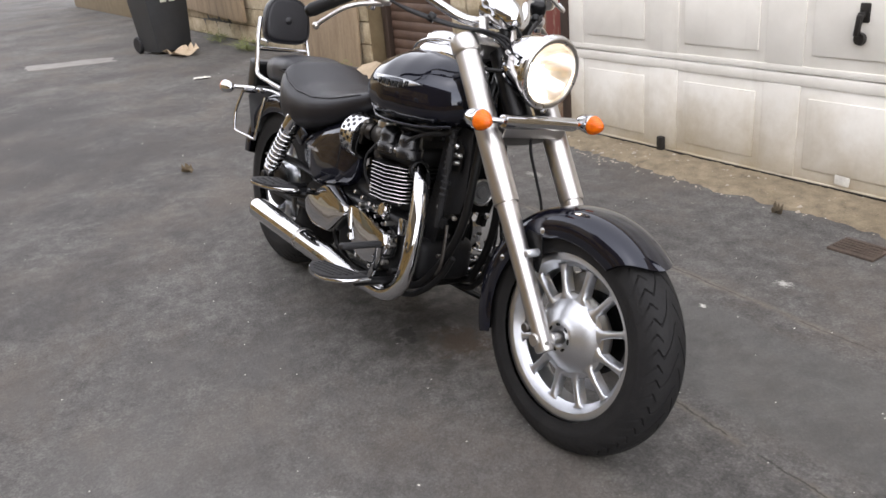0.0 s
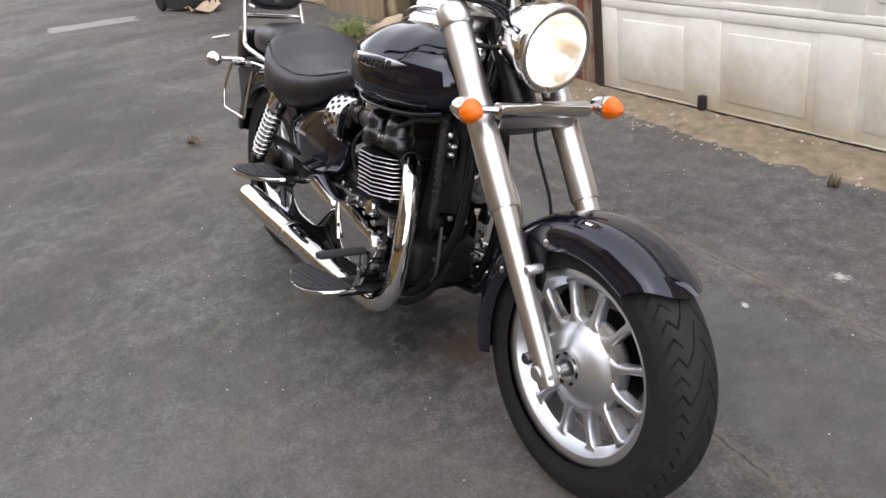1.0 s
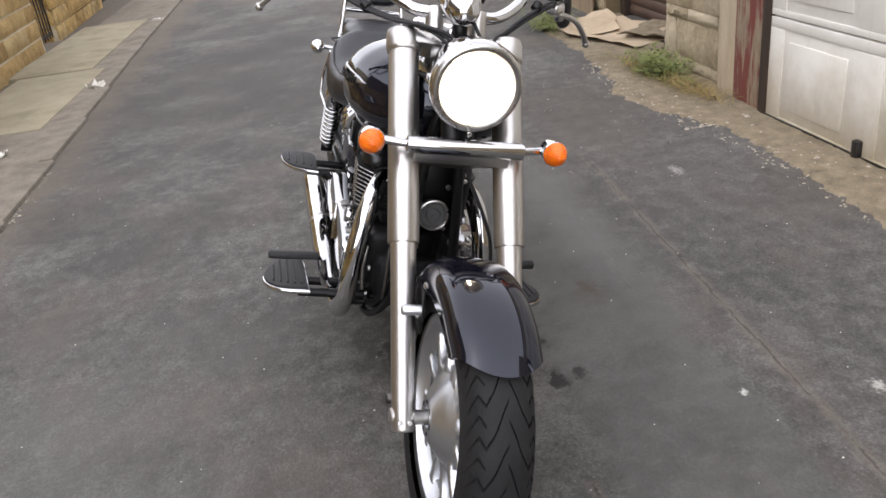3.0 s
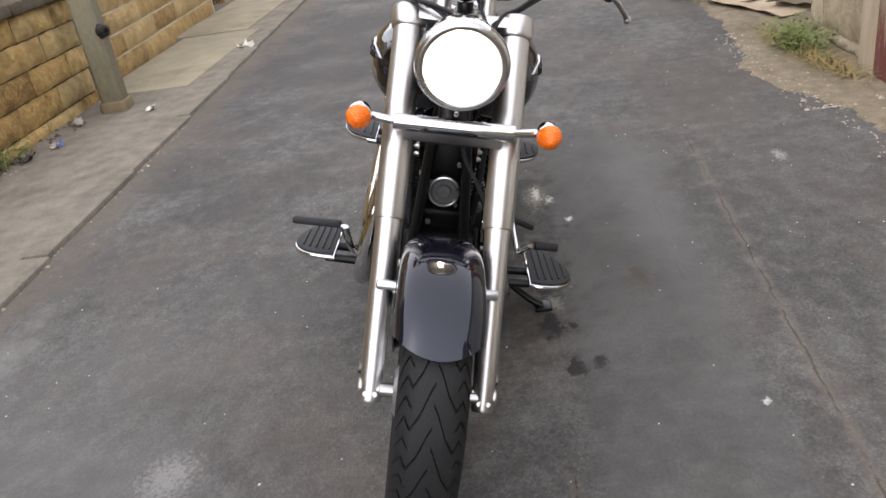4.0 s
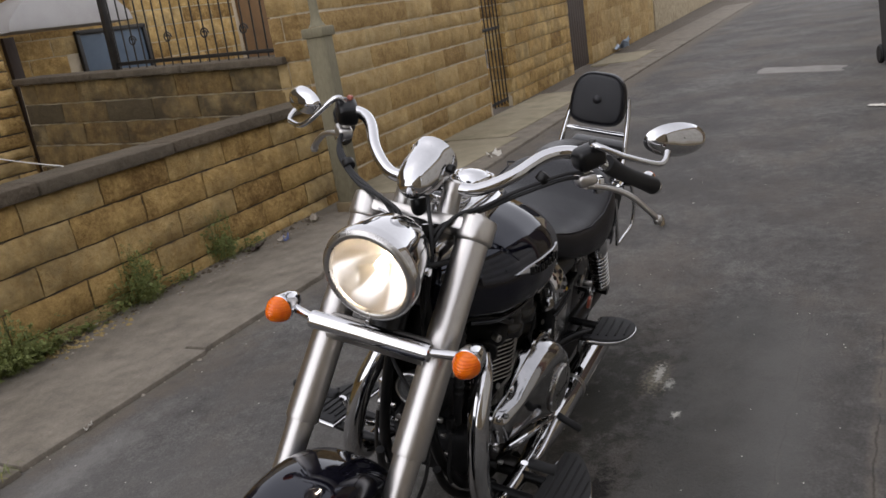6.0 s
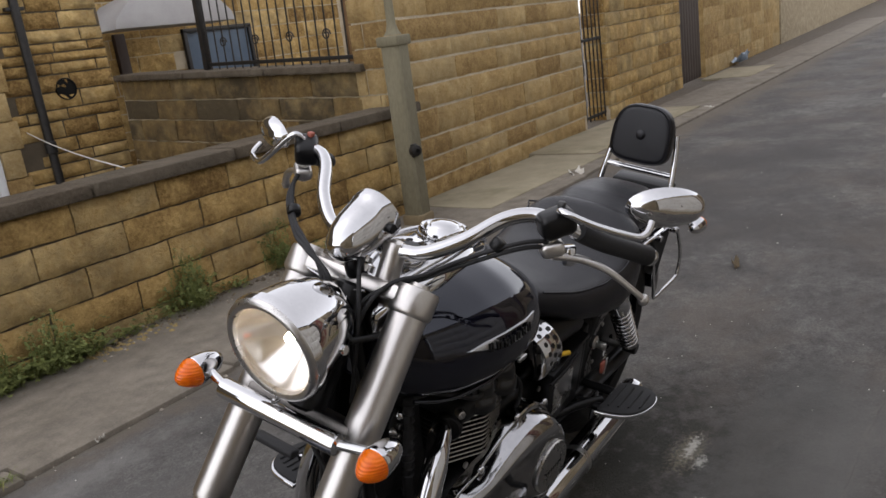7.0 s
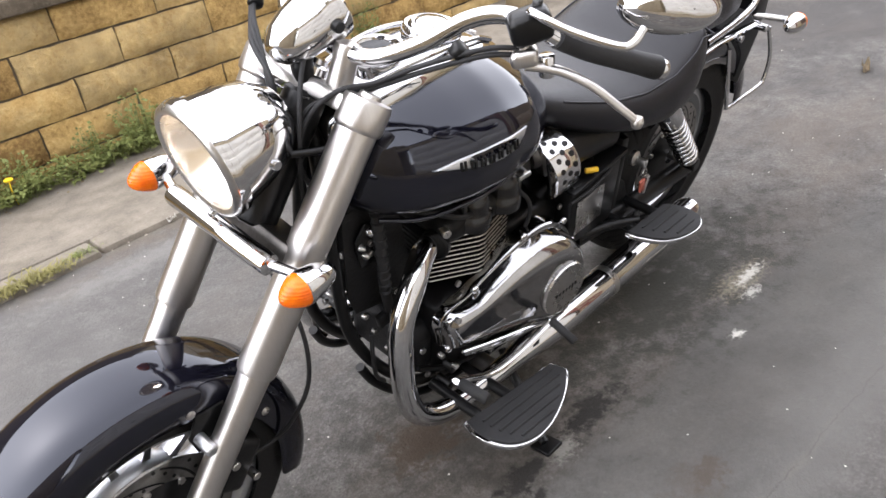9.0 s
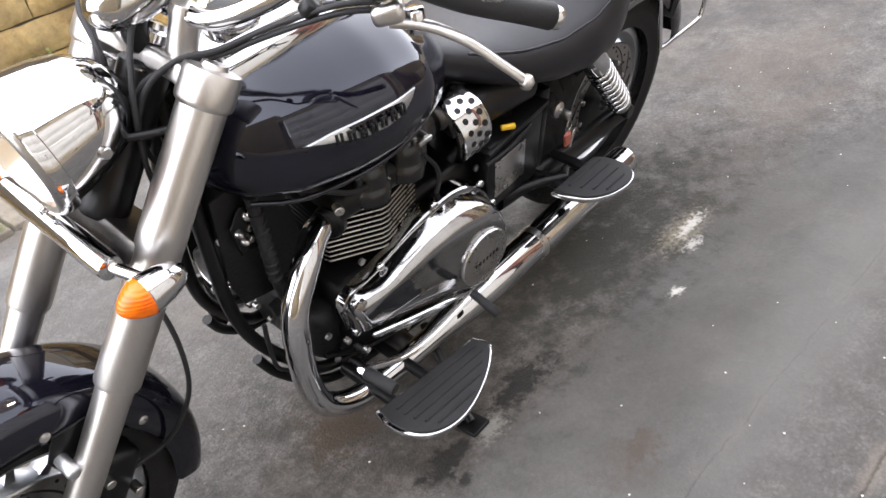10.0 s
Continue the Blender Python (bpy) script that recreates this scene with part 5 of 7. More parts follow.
front_fender = part("front_mudguard", fender_mesh(FRONT, 0.308, 0.236, 0.081, 46, 198, 13), PAINT, bike, "gloss black steel front mudguard", 50, TURNED)
for s in (-1, 1):
    for a, r in ((110, 0.250), (148, 0.250)):
        p = FRONT + Vector((r * math.cos(radians(a)), 0.0785 * s, r * math.sin(radians(a))))
        part("fender_bolt", lathe([(0.008, 0), (0.008, 0.003), (0.004, 0.006)], 14, along(p, p + Vector((0, s, 0)))), STEEL, front_fender, "", 40, TURNED)
    p = FRONT + Vector((-0.112, 0.0785 * s, 0.168))
    part("fender_bracket", plate([(-0.03, -0.02), (0.035, -0.035), (0.04, 0.0), (0.03, 0.055), (-0.02, 0.06), (-0.04, 0.02)], 0.005, along(p, p + Vector((0, s, 0))), 0.002), BLACK, front_fender, "", 40, TURNED)

for s in (-1, 1):
    part("mudguard_stud", lathe([(0.0105, 0), (0.0105, 0.040), (0.0085, 0.043), (0.006, 0.044), (0.001, 0.044)], 18, along((-0.172, 0.078 * s, 0.466), (-0.172, s, 0.466))), CAST, bike, "bright stud holding the mudguard to the fork", 40, TURNED)

# brake caliper on the left leg and its hose
p = FRONT + Vector((-0.135, 0.075, 0.07))
caliper = part("brake_caliper", block((0.062, 0.056, 0.11), p, 0.014, (0, -34, 0), 3), BLACK, bike, "", 40, TURNED)
part("caliper_bolt", rod(p + Vector((0.012, 0.02, 0.03)), p + Vector((0.012, 0.042, 0.03)), 0.008), STEEL, caliper, "", 40, TURNED)
part("caliper_bolt", rod(p + Vector((-0.02, 0.02, -0.03)), p + Vector((-0.02, 0.042, -0.03)), 0.008), STEEL, caliper, "", 40, TURNED)
part("brake_hose", tube([(-0.36, 0.02, 0.735), (-0.368, 0.03, 0.68), (-0.378, 0.075, 0.60), (-0.376, 0.105, 0.53), (-0.365, 0.112, 0.45), (-0.335, 0.098, 0.375), (-0.30, 0.083, 0.335), (-0.24, 0.075, 0.33)], 0.0042, 8), RUBBER, bike, "", 60, TURNED)

# headlamp
lamp_dir = Vector((0.985, 0, -0.17)).normalized()
lamp_at = Vector((-0.306, 0.0, 0.878))
ml = along(lamp_at, lamp_at + lamp_dir)
lamp = part("headlamp", lathe([(0.012, -0.150), (0.030, -0.147), (0.052, -0.132), (0.069, -0.105), (0.079, -0.070), (0.085, -0.035), (0.0865, -0.022), (0.087, -0.018), (0.0915, -0.016), (0.0925, -0.006),
                               (0.0905, 0.001)], 56, ml, False), CHROME, bike, "chrome headlamp shell with bright lit lens", 40, TURNED)
part("lens_rim", lathe([(0.0905, 0.001), (0.0895, 0.004), (0.085, 0.0085), (0.081, 0.009), (0.0755, 0.006), (0.0735, 0.0), (0.0725, -0.008)], 56, ml, False), STEEL, lamp, "dulled metal rim round the lens", 40, TURNED)
dish = [(math.sqrt(4 * 0.0205 * d), d - 0.067) for d in (0.0002, 0.002, 0.006, 0.012, 0.02, 0.03, 0.042, 0.054, 0.064)]
part("reflector", lathe(dish, 56, ml, False), LAMP_DISH, lamp, "", 60, TURNED)
part("bulb", lathe([(0.001, -0.036), (0.0055, -0.038), (0.0072, -0.044), (0.0072, -0.054), (0.005, -0.066)], 20, ml), lit_lamp("lit_bulb", (1.0, 0.82, 0.58), BULB), lamp, "glowing headlamp bulb", 40, TURNED)
lens = part("lens", lathe([(0.0735, -0.003), (0.0735, 0.001), (0.062, 0.009), (0.042, 0.015), (0.02, 0.018), (0.001, 0.0185)], 48, ml, False), GLASS, lamp, "clear domed glass lens", 60, TURNED)
lens.visible_shadow = False
part("bezel_screw", rod(lamp_at + Vector((0.0, 0, -0.092)), lamp_at + Vector((-0.012, 0, -0.092)), 0.005), CHROME, lamp, "", 40, TURNED)
for s in (-1, 1):
    part("headlamp_bracket", tube([lamp_at + Vector((-0.110, 0.060 * s, -0.01)), lamp_at + Vector((-0.135, 0.075 * s, -0.01)), lamp_at + Vector((-0.16, 0.085 * s, -0.01))], 0.006, 10), BLACK, lamp, "", 40, TURNED)
    q = lamp_at + Vector((-0.07, 0.076 * s, 0))
    part("bracket_bolt", rod(q, q + Vector((0, 0.008 * s, 0)), 0.008), CHROME, lamp, "", 40, TURNED)

# indicator bar and indicators
bar_c = Vector((-0.318, 0, 0.755))
bar = part("indicator_bar", lathe([(0.010, -0.122), (0.0165, -0.120), (0.0175, -0.114), (0.0175, 0.114), (0.0165, 0.120), (0.010, 0.122)], 24, Matrix.Translation(bar_c) @ SIDEWAYS), CHROME, bike, "chrome bar between the front indicators", 40, TURNED)
part("bar_plate", block((0.006, 0.20, 0.04), bar_c + Vector((-0.012, 0, -0.022)), 0.003, (0, 20, 0)), BRUSHED, bar, "", 40, TURNED)


def indicator(at, out, facing, move, parent_name):
    """A bullet indicator: chrome body, amber lens."""
    at = Vector(at)
    m = along(at, at + Vector(facing))
    ind = part(parent_name, lathe([(0.002, -0.052), (0.010, -0.049), (0.018, -0.038), (0.0235, -0.020), (0.0255, -0.004), (0.0262, 0.002), (0.0262, 0.006), (0.0245, 0.008)], 28, m), CHROME, bike, "chrome bullet indicator with amber lens", 40, move)
    part("amber_lens", lathe([(0.0245, 0.005), (0.0258, 0.009), (0.0252, 0.013), (0.0228, 0.020), (0.0185, 0.028), (0.0135, 0.0355), (0.0085, 0.0405), (0.004, 0.0428), (0.001, 0.0435)], 28, m, False), AMBER, ind, "orange ribbed lens", 60, move)
    part("bulb_holder", lathe([(0.008, 0.004), (0.008, 0.014), (0.005, 0.02), (0.001, 0.021)], 12, m), CHROME, ind, "", 40, move)
    part("indicator_stalk", rod(at + Vector((-0.016, 0, 0)), Vector(out), 0.0085, 14), CHROME, ind, "", 40, move)
    return ind


for s in (-1, 1):
    indicator((-0.324, 0.190 * s, 0.757), (-0.318, 0.112 * s, 0.755), (1, 0, -0.05), TURNED, "front_indicator")
    indicator((-1.972, 0.186 * s, 0.648), (-1.925, 0.085 * s, 0.652), (-1, 0, 0), None, "rear_indicator")

# speedometer pod and handlebar
sp0, sp1 = Vector((-0.450, -0.004, 0.990)), Vector((-0.560, 0.0, 1.032))
ms = along(sp0, sp1)
pod = part("speedometer", lathe([(0.002, -0.006), (0.013, -0.003), (0.024, 0.005), (0.033, 0.020), (0.040, 0.044), (0.0435, 0.072), (0.0445, 0.092), (0.047, 0.096), (0.047, 0.112), (0.043, 0.116), (0.040, 0.112)], 44, ms), CHROME, bike, "chrome bullet speedometer pod", 40, TURNED)
part("dial", lathe([(0.040, 0.1125), (0.020, 0.1135), (0.001, 0.114)], 36, ms, False), BLACK, pod, "", 40, TURNED)
part("reset_knob", rod(sp0 + Vector((-0.078, 0.040, 0.032)), sp0 + Vector((-0.078, 0.056, 0.032)), 0.009), BLACK, pod, "", 40, TURNED)
part("pod_bracket", tube([(-0.50, 0, 0.985), (-0.495, 0, 0.955), (-0.51, 0, 0.925)], 0.017, 12), BLACK, pod, "", 40, TURNED)
HALF_BAR = [(-0.538, 0.0, 0.982), (-0.540, 0.055, 0.982), (-0.552, 0.098, 0.986), (-0.590, 0.148, 1.012), (-0.640, 0.187, 1.044), (-0.670, 0.225, 1.055), (-0.684, 0.270, 1.050), (-0.716, 0.305, 1.026), (-0.80, 0.346, 0.990)]
handlebar = part("handlebar", joined(tube(HALF_BAR, 0.0128, 16), tube(mirrored(HALF_BAR), 0.0128, 16)), CHROME, bike, "chrome swept-back handlebar", 60, TURNED)
GRIP = [(-0.702, 0.296, 1.038), (-0.748, 0.322, 1.012), (-0.814, 0.351, 0.984), (-0.862, 0.370, 0.964)]
for s in (-1, 1):
    f = lambda pts: [(x, y * s, z) for x, y, z in pts]
    grip = part("handlebar_grip", tube(f(GRIP), [0.0175, 0.0165, 0.0165, 0.0170, 0.0185], 18), RUBBER, handlebar, "black rubber grip", 60, TURNED)
    part("bar_end", rod(f(GRIP)[-1], Vector(f(GRIP)[-1]) + Vector((-0.014, 0.006 * s, -0.007)), 0.016), CHROME if s > 0 else BLACK, handlebar, "", 60, TURNED)
    sw = Vector((-0.676, 0.266 * s, 1.052))
    switch = part("switch_box", block((0.060, 0.046, 0.044), sw, 0.012, (0, 20, -42 * s), 3), BLACK, handlebar, "black switch housing", 60, TURNED)
    part("switch_button", block((0.012, 0.012, 0.014), sw + Vector((-0.012, 0, 0.026)), 0.003), REDTAG if s < 0 else PLASTIC, switch, "", 60, TURNED)
    perch = part("lever_perch", joined(block((0.040, 0.034, 0.026), (-0.668, 0.268 * s, 1.010), 0.009, (0, 15, -50 * s), 3), rod((-0.668, 0.262 * s, 1.045), (-0.668, 0.268 * s, 0.995), 0.010)), BRUSHED, handlebar, "", 60, TURNED)
    part("pivot_bolt", rod((-0.692, 0.288 * s, 1.012), (-0.694, 0.292 * s, 0.980), 0.0115), CHROME, perch, "", 60, TURNED)
    part("lever", tube(f([(-0.668, 0.270, 0.998), (-0.688, 0.292, 0.995), (-0.704, 0.318, 0.990), (-0.722, 0.352, 0.976), (-0.748, 0.386, 0.946), (-0.764, 0.401, 0.929)]), [0.011, 0.010, 0.009, 0.0085, 0.008, 0.008], 12, 6, 0.7), BRUSHED, handlebar, "polished alloy lever", 60, TURNED)
    e = Vector((-0.768, 0.405 * s, 0.924))
    part("lever_ball", lathe([(0.001, -0.010), (0.007, -0.008), (0.010, 0.0), (0.007, 0.008), (0.001, 0.010)], 14, Matrix.Translation(e)), BRUSHED, handlebar, "", 60, TURNED)
    part("riser", lathe([(0.021, 0), (0.020, 0.02), (0.0195, 0.055), (0.022, 0.068), (0.020, 0.078), (0.008, 0.083)], 22, along((-0.518, 0.047 * s, 0.918), (-0.548, 0.047 * s, 0.995))), BRUSHED, handlebar, "brushed alloy handlebar riser", 40, TURNED)
    # mirror
    sag = Vector((0.026, 0.018, -0.050)) if s < 0 else Vector((0, 0, 0))
    stem = [(-0.672, 0.270, 1.072), (-0.655, 0.285, 1.080), *[tuple(Vector(q) + sag) for q in ((-0.672, 0.335, 1.066), (-0.700, 0.388, 1.056), (-0.714, 0.402, 1.060), (-0.735, 0.402, 1.074))]]
    mirror = part("mirror", tube(f(stem), 0.006, 12), CHROME, bike, "chrome stalk mirror with oval head", 60, TURNED)
    c = Vector((-0.784 + sag.x, (0.408 + sag.y) * s, 1.086 + sag.z))
    mm = Matrix.Translation(c) @ pose(0, 0, 0, 0, 10, 42 if s > 0 else -24) @ pose(0, 0, 0, 0, 90, 0)
    shell = lathe([(0.001, 0.024), (0.020, 0.0225), (0.036, 0.018), (0.046, 0.011), (0.052, 0.002), (0.054, -0.006), (0.051, -0.008)], 36)
    shell.transform(mm @ Matrix.Diagonal((0.66, 1.28, 1, 1) if s > 0 else (0.60, 1.08, 1, 1)))
    part("mirror_shell", shell, CHROME, mirror, "chrome oval mirror back", 50, TURNED)
    glass = lathe([(0.0505, -0.0075), (0.001, -0.0078)], 36, None, False)
    glass.transform(mm @ Matrix.Diagonal((0.66, 1.28, 1, 1) if s > 0 else (0.60, 1.08, 1, 1)))
    part("mirror_glass", glass, CHROME, mirror, "", 50, TURNED)
    # cables
    for k in range(3 if s < 0 else 2):
        o = (0.010 if s > 0 else 0.015) * k
        if s > 0:
            run = [(-0.668, 0.268, 1.022 - o), (-0.622, 0.235, 1.024 - o), (-0.578, 0.165, 0.990 - o), (-0.534, 0.112 - o * 0.5, 0.958 - o), (-0.495, 0.080 - o * 0.6, 0.948 - o), (-0.455, 0.060 - o, 0.915), (-0.44, 0.045, 0.84), (-0.48, 0.035, 0.74)]
        else:
            run = [(-0.678, 0.272, 1.020), (-0.622 + o, 0.250 - o * 0.5, 0.998 - o * 0.4), (-0.545 + o, 0.178 - o, 0.974 - o * 0.4), (-0.506 + o, 0.118 - o, 0.962), (-0.470 + o * 0.5, 0.056 - o, 0.948), (-0.450, 0.026 - o * 0.5, 0.918), (-0.445, 0.022, 0.865), (-0.470, 0.030, 0.78)]
        part("control_cable", tube(f(run), 0.0040, 8, 8), RUBBER, bike, "", 60, TURNED)
    q = [(-0.612, 0.205 * s, 1.022), (-0.606, 0.196 * s, 1.006)] if s > 0 else [(-0.566, -0.198, 0.982), (-0.555, -0.186, 0.974)]
    part("cable_tie", rod(q[0], q[1], 0.013, 10), BLACK, bike, "", 60, TURNED)

# tank
def body_loft(stations, power=2.5, n=40, skew=0.0, under=None):
    """Stations of x, half width, bottom, top; rounded sections whose widest line may lie low."""
    xs = [s[0] for s in stations]
    rings = []
    order = sorted(range(len(xs)), key=lambda i: xs[i])
    for x in np.linspace(xs[0], xs[-1], 40):
        hw, zb, zt = (float(np.interp(x, [xs[i] for i in order], [stations[i][k] for i in order])) for k in (1, 2, 3))
        mid, ring = zb + (zt - zb) * (0.5 - skew), []
        for j in range(n):
            a = 2 * math.pi * j / n
            c, s = math.cos(a), math.sin(a)
            e = 2 / (power if s > 0 or under is None else under)
            y = hw * abs(c) ** e * (1 if c > 0 else -1)
            h = (zt - mid) if s > 0 else (mid - zb)
            ring.append((float(x), y, mid + h * abs(s) ** e * (1 if s > 0 else -1)))
        rings.append(ring)
    bm = grid_loft(rings)
    for _ in range(3):
        bmesh.ops.smooth_vert(bm, verts=bm.verts, factor=0.4, use_axis_x=True, use_axis_y=True, use_axis_z=True)
    return bm


TANK = [(-0.490, 0.040, 0.760, 0.805), (-0.503, 0.078, 0.728, 0.838), (-0.54, 0.134, 0.704, 0.868), (-0.60, 0.178, 0.694, 0.893), (-0.68, 0.200, 0.690, 0.904), (-0.76, 0.207, 0.690, 0.904),
        (-0.84, 0.193, 0.692, 0.886), (-0.91, 0.158, 0.700, 0.850), (-0.96, 0.118, 0.710, 0.812), (-0.985, 0.085, 0.725, 0.780)]
tank = part("fuel_tank", body_loft(TANK, 2.25, 44, 0.07, 3.2), PAINT, bike, "gloss black teardrop fuel tank", 60)
for s in (-1, 1):
    part("tank_seam", tube([(x, s * hw * 0.80, zb + 0.004) for x, hw, zb, zt in TANK[2:-1]], 0.0042, 8, 3), PAINT, tank, "", 60)
from mathutils.bvhtree import BVHTree

tank_tree = BVHTree.FromBMesh(body_loft(TANK, 2.25, 44, 0.07, 3.2))


def hug(bm, m, s):
    """Press a flat ornament on to the side of the tank, keeping its thickness."""
    inv = m.inverted()
    for v in bm.verts:
        found = tank_tree.ray_cast(Vector((v.co.x, 0.5 * s, v.co.z)), Vector((0, -s, 0)))[0]
        if found is not None:
            v.co.y = found.y + s * ((inv @ v.co).z + 0.0085)


console = part("tank_console", body_loft([(-0.500, 0.040, 0.79, 0.868), (-0.54, 0.070, 0.82, 0.902), (-0.65, 0.086, 0.86, 0.926), (-0.76, 0.078, 0.86, 0.926), (-0.85, 0.055, 0.84, 0.902), (-0.925, 0.022, 0.82, 0.862)], 2.8, 32), CHROME, tank, "chrome console on the tank", 60)
filler = part("filler_cap", lathe([(0.050, 0), (0.052, 0.010), (0.050, 0.020), (0.046, 0.026), (0.042, 0.022), (0.040, 0.026), (0.034, 0.031), (0.030, 0.028), (0.026, 0.033), (0.012, 0.036), (0.001, 0.037)], 44, pose(-0.765, 0, 0.916, 0, -4, 0)), CHROME, tank, "ridged chrome filler cap", 40)
gauge = part("fuel_gauge", lathe([(0.044, 0), (0.046, 0.012), (0.044, 0.022), (0.040, 0.026), (0.036, 0.022), (0.034, 0.018), (0.001, 0.019)], 40, pose(-0.640, 0, 0.916, 0, 6, 0)), CHROME, tank, "round gauge in a chrome ring", 40)
part("gauge_glass", lathe([(0.033, 0.0195), (0.020, 0.0215), (0.001, 0.022)], 32, pose(-0.640, 0, 0.916, 0, 6, 0), False), BLACK, gauge, "", 40)
for k in (-1, 1):
    part("console_ridge", tube([(-0.545, 0.030 * k, 0.895), (-0.585, 0.052 * k, 0.918), (-0.70, 0.064 * k, 0.930), (-0.82, 0.048 * k, 0.914), (-0.90, 0.018 * k, 0.878)], 0.0045, 8), CHROME, tank, "", 50)
    part("console_screw", rod((-0.575, 0.048 * k, 0.905), (-0.575, 0.052 * k, 0.918), 0.006), STEEL, tank, "", 40)
for s in (-1, 1):
    # badge: a pointed bright wing with dark bars
    badge_c = Vector((-0.697, 0.207 * s, 0.808))
    mb = along(badge_c, badge_c + Vector((0.06, 1.0 * s, 0.28)))
    ax = mb.to_3x3().inverted() @ Vector((1, 0, 0.03))
    mb = mb @ Matrix.Rotation(math.atan2(ax.y, ax.x), 4, "Z")
    wing = [(0.101, 0.000), (0.06, 0.0085), (0.01, 0.0125), (-0.05, 0.0140), (-0.099, 0.0125), (-0.086, 0.002), (-0.062, -0.0115), (-0.030, -0.0175), (0.006, -0.0165), (0.040, -0.0105), (0.075, -0.0045)]
    up = 1 if (mb.to_3x3() @ Vector((0, 1, 0))).z > 0 else -1
    fore = 1 if (mb.to_3x3() @ Vector((1, 0, 0))).x > 0 else -1
    wing = [(x * fore, y * up) for x, y in wing]
    bp = plate(wing if up * fore > 0 else wing[::-1], 0.006, mb @ Matrix.Translation((0, 0, -0.010)), 0.002)
    hug(bp, mb, s)
    badge = part("tank_badge", bp, CAST, tank, "silver wing badge with dark bars", 50)
    for k in range(7):
        lx = 0.052 - 0.0185 * k
        bar_bm = joined(block((0.0036, 0.0165, 0.004), (-0.0036, 0, 0), 0.0008), block((0.0036, 0.0165, 0.004), (0.0036, 0, 0), 0.0008), block((0.0106, 0.0036, 0.004), (0, (0.006, -0.006, 0.0)[k % 3], 0), 0.0008))
        bar_bm.transform(mb @ Matrix.Translation((lx * fore, (-0.0078 + 0.0016 * abs(k - 2.5)) * up, -0.003)))
        hug(bar_bm, mb, s)
        part("badge_bar", bar_bm, BLACK, badge, "", 50)

# seats and backrest
RIDER = [(-0.955, 0.055, 0.715, 0.762), (-0.99, 0.088, 0.688, 0.760), (-1.06, 0.124, 0.650, 0.744), (-1.15, 0.158, 0.612, 0.726), (-1.25, 0.184, 0.584, 0.722), (-1.35, 0.196, 0.566, 0.740), (-1.43, 0.194, 0.562, 0.774), (-1.49, 0.176, 0.576, 0.803), (-1.53, 0.142, 0.610, 0.800), (-1.548, 0.105, 0.66, 0.775)]
seat = part("rider_seat", body_loft(RIDER, 3.0, 36, 0.0), VINYL, bike, "black vinyl rider seat with a stitched rim", 60)
def seat_top(q, inset):
    pts = []
    for x in np.linspace(-1.04, -1.50, 16):
        hw = float(np.interp(-x, [-s[0] for s in RIDER], [s[1] for s in RIDER])) * inset
        zt = float(np.interp(-x, [-s[0] for s in RIDER], [s[3] for s in RIDER]))
        zb = float(np.interp(-x, [-s[0] for s in RIDER], [s[2] for s in RIDER]))
        mid = (zt + zb) / 2
        pts.append((x, hw * q, mid + (zt - mid) * (1 - inset ** 3) ** (1 / 3) - 0.001))
    return pts


left = seat_top(1, 0.90)
part("seat_piping", tube([*left, *reversed(seat_top(-1, 0.90))], 0.0028, 6, 3), VINYL, seat, "", 60)
PILLION = [(-1.44, 0.085, 0.715, 0.760), (-1.50, 0.110, 0.70, 0.800), (-1.58, 0.124, 0.69, 0.812), (-1.68, 0.124, 0.69, 0.808), (-1.76, 0.112, 0.69, 0.800), (-1.815, 0.085, 0.70, 0.782), (-1.83, 0.05, 0.72, 0.765)]
part("pillion_seat", body_loft(PILLION, 3.0, 36, 0.0), VINYL, bike, "black vinyl pillion pad", 60)
back = Vector((-1.874, 0, 0.922))
pad_outline = []
for i in range(40):
    a = 2 * math.pi * i / 40
    c, s = math.cos(a), math.sin(a)
    e = 2 / 3.4
    pad_outline.append((0.092 * abs(c) ** e * (1 if c > 0 else -1) * (1 - 0.10 * s), 0.088 * abs(s) ** (e if s < 0 else 2 / 2.7) * (1 if s > 0 else -1)))
mpad = Matrix.Translation(back) @ pose(0, 0, 0, 90, 0, 90) @ pose(0, 0, 0, -6, 0, 0)
pad = part("backrest", plate(pad_outline, 0.055, mpad @ Matrix.Translation((0, 0, -0.01)), 0.018, 5), VINYL, bike, "black padded sissy-bar backrest with a button", 60)
part("backrest_button", lathe([(0.014, 0), (0.015, 0.004), (0.010, 0.008), (0.001, 0.009)], 20, mpad @ Matrix.Translation((0, 0.0, 0.043))), VINYL, pad, "", 60)
part("backrest_piping", tube([mpad @ Vector((x * 0.955, y * 0.955, 0.043)) for x, y in [*pad_outline, pad_outline[0]]], 0.0022, 6, 1), VINYL, pad, "", 60)
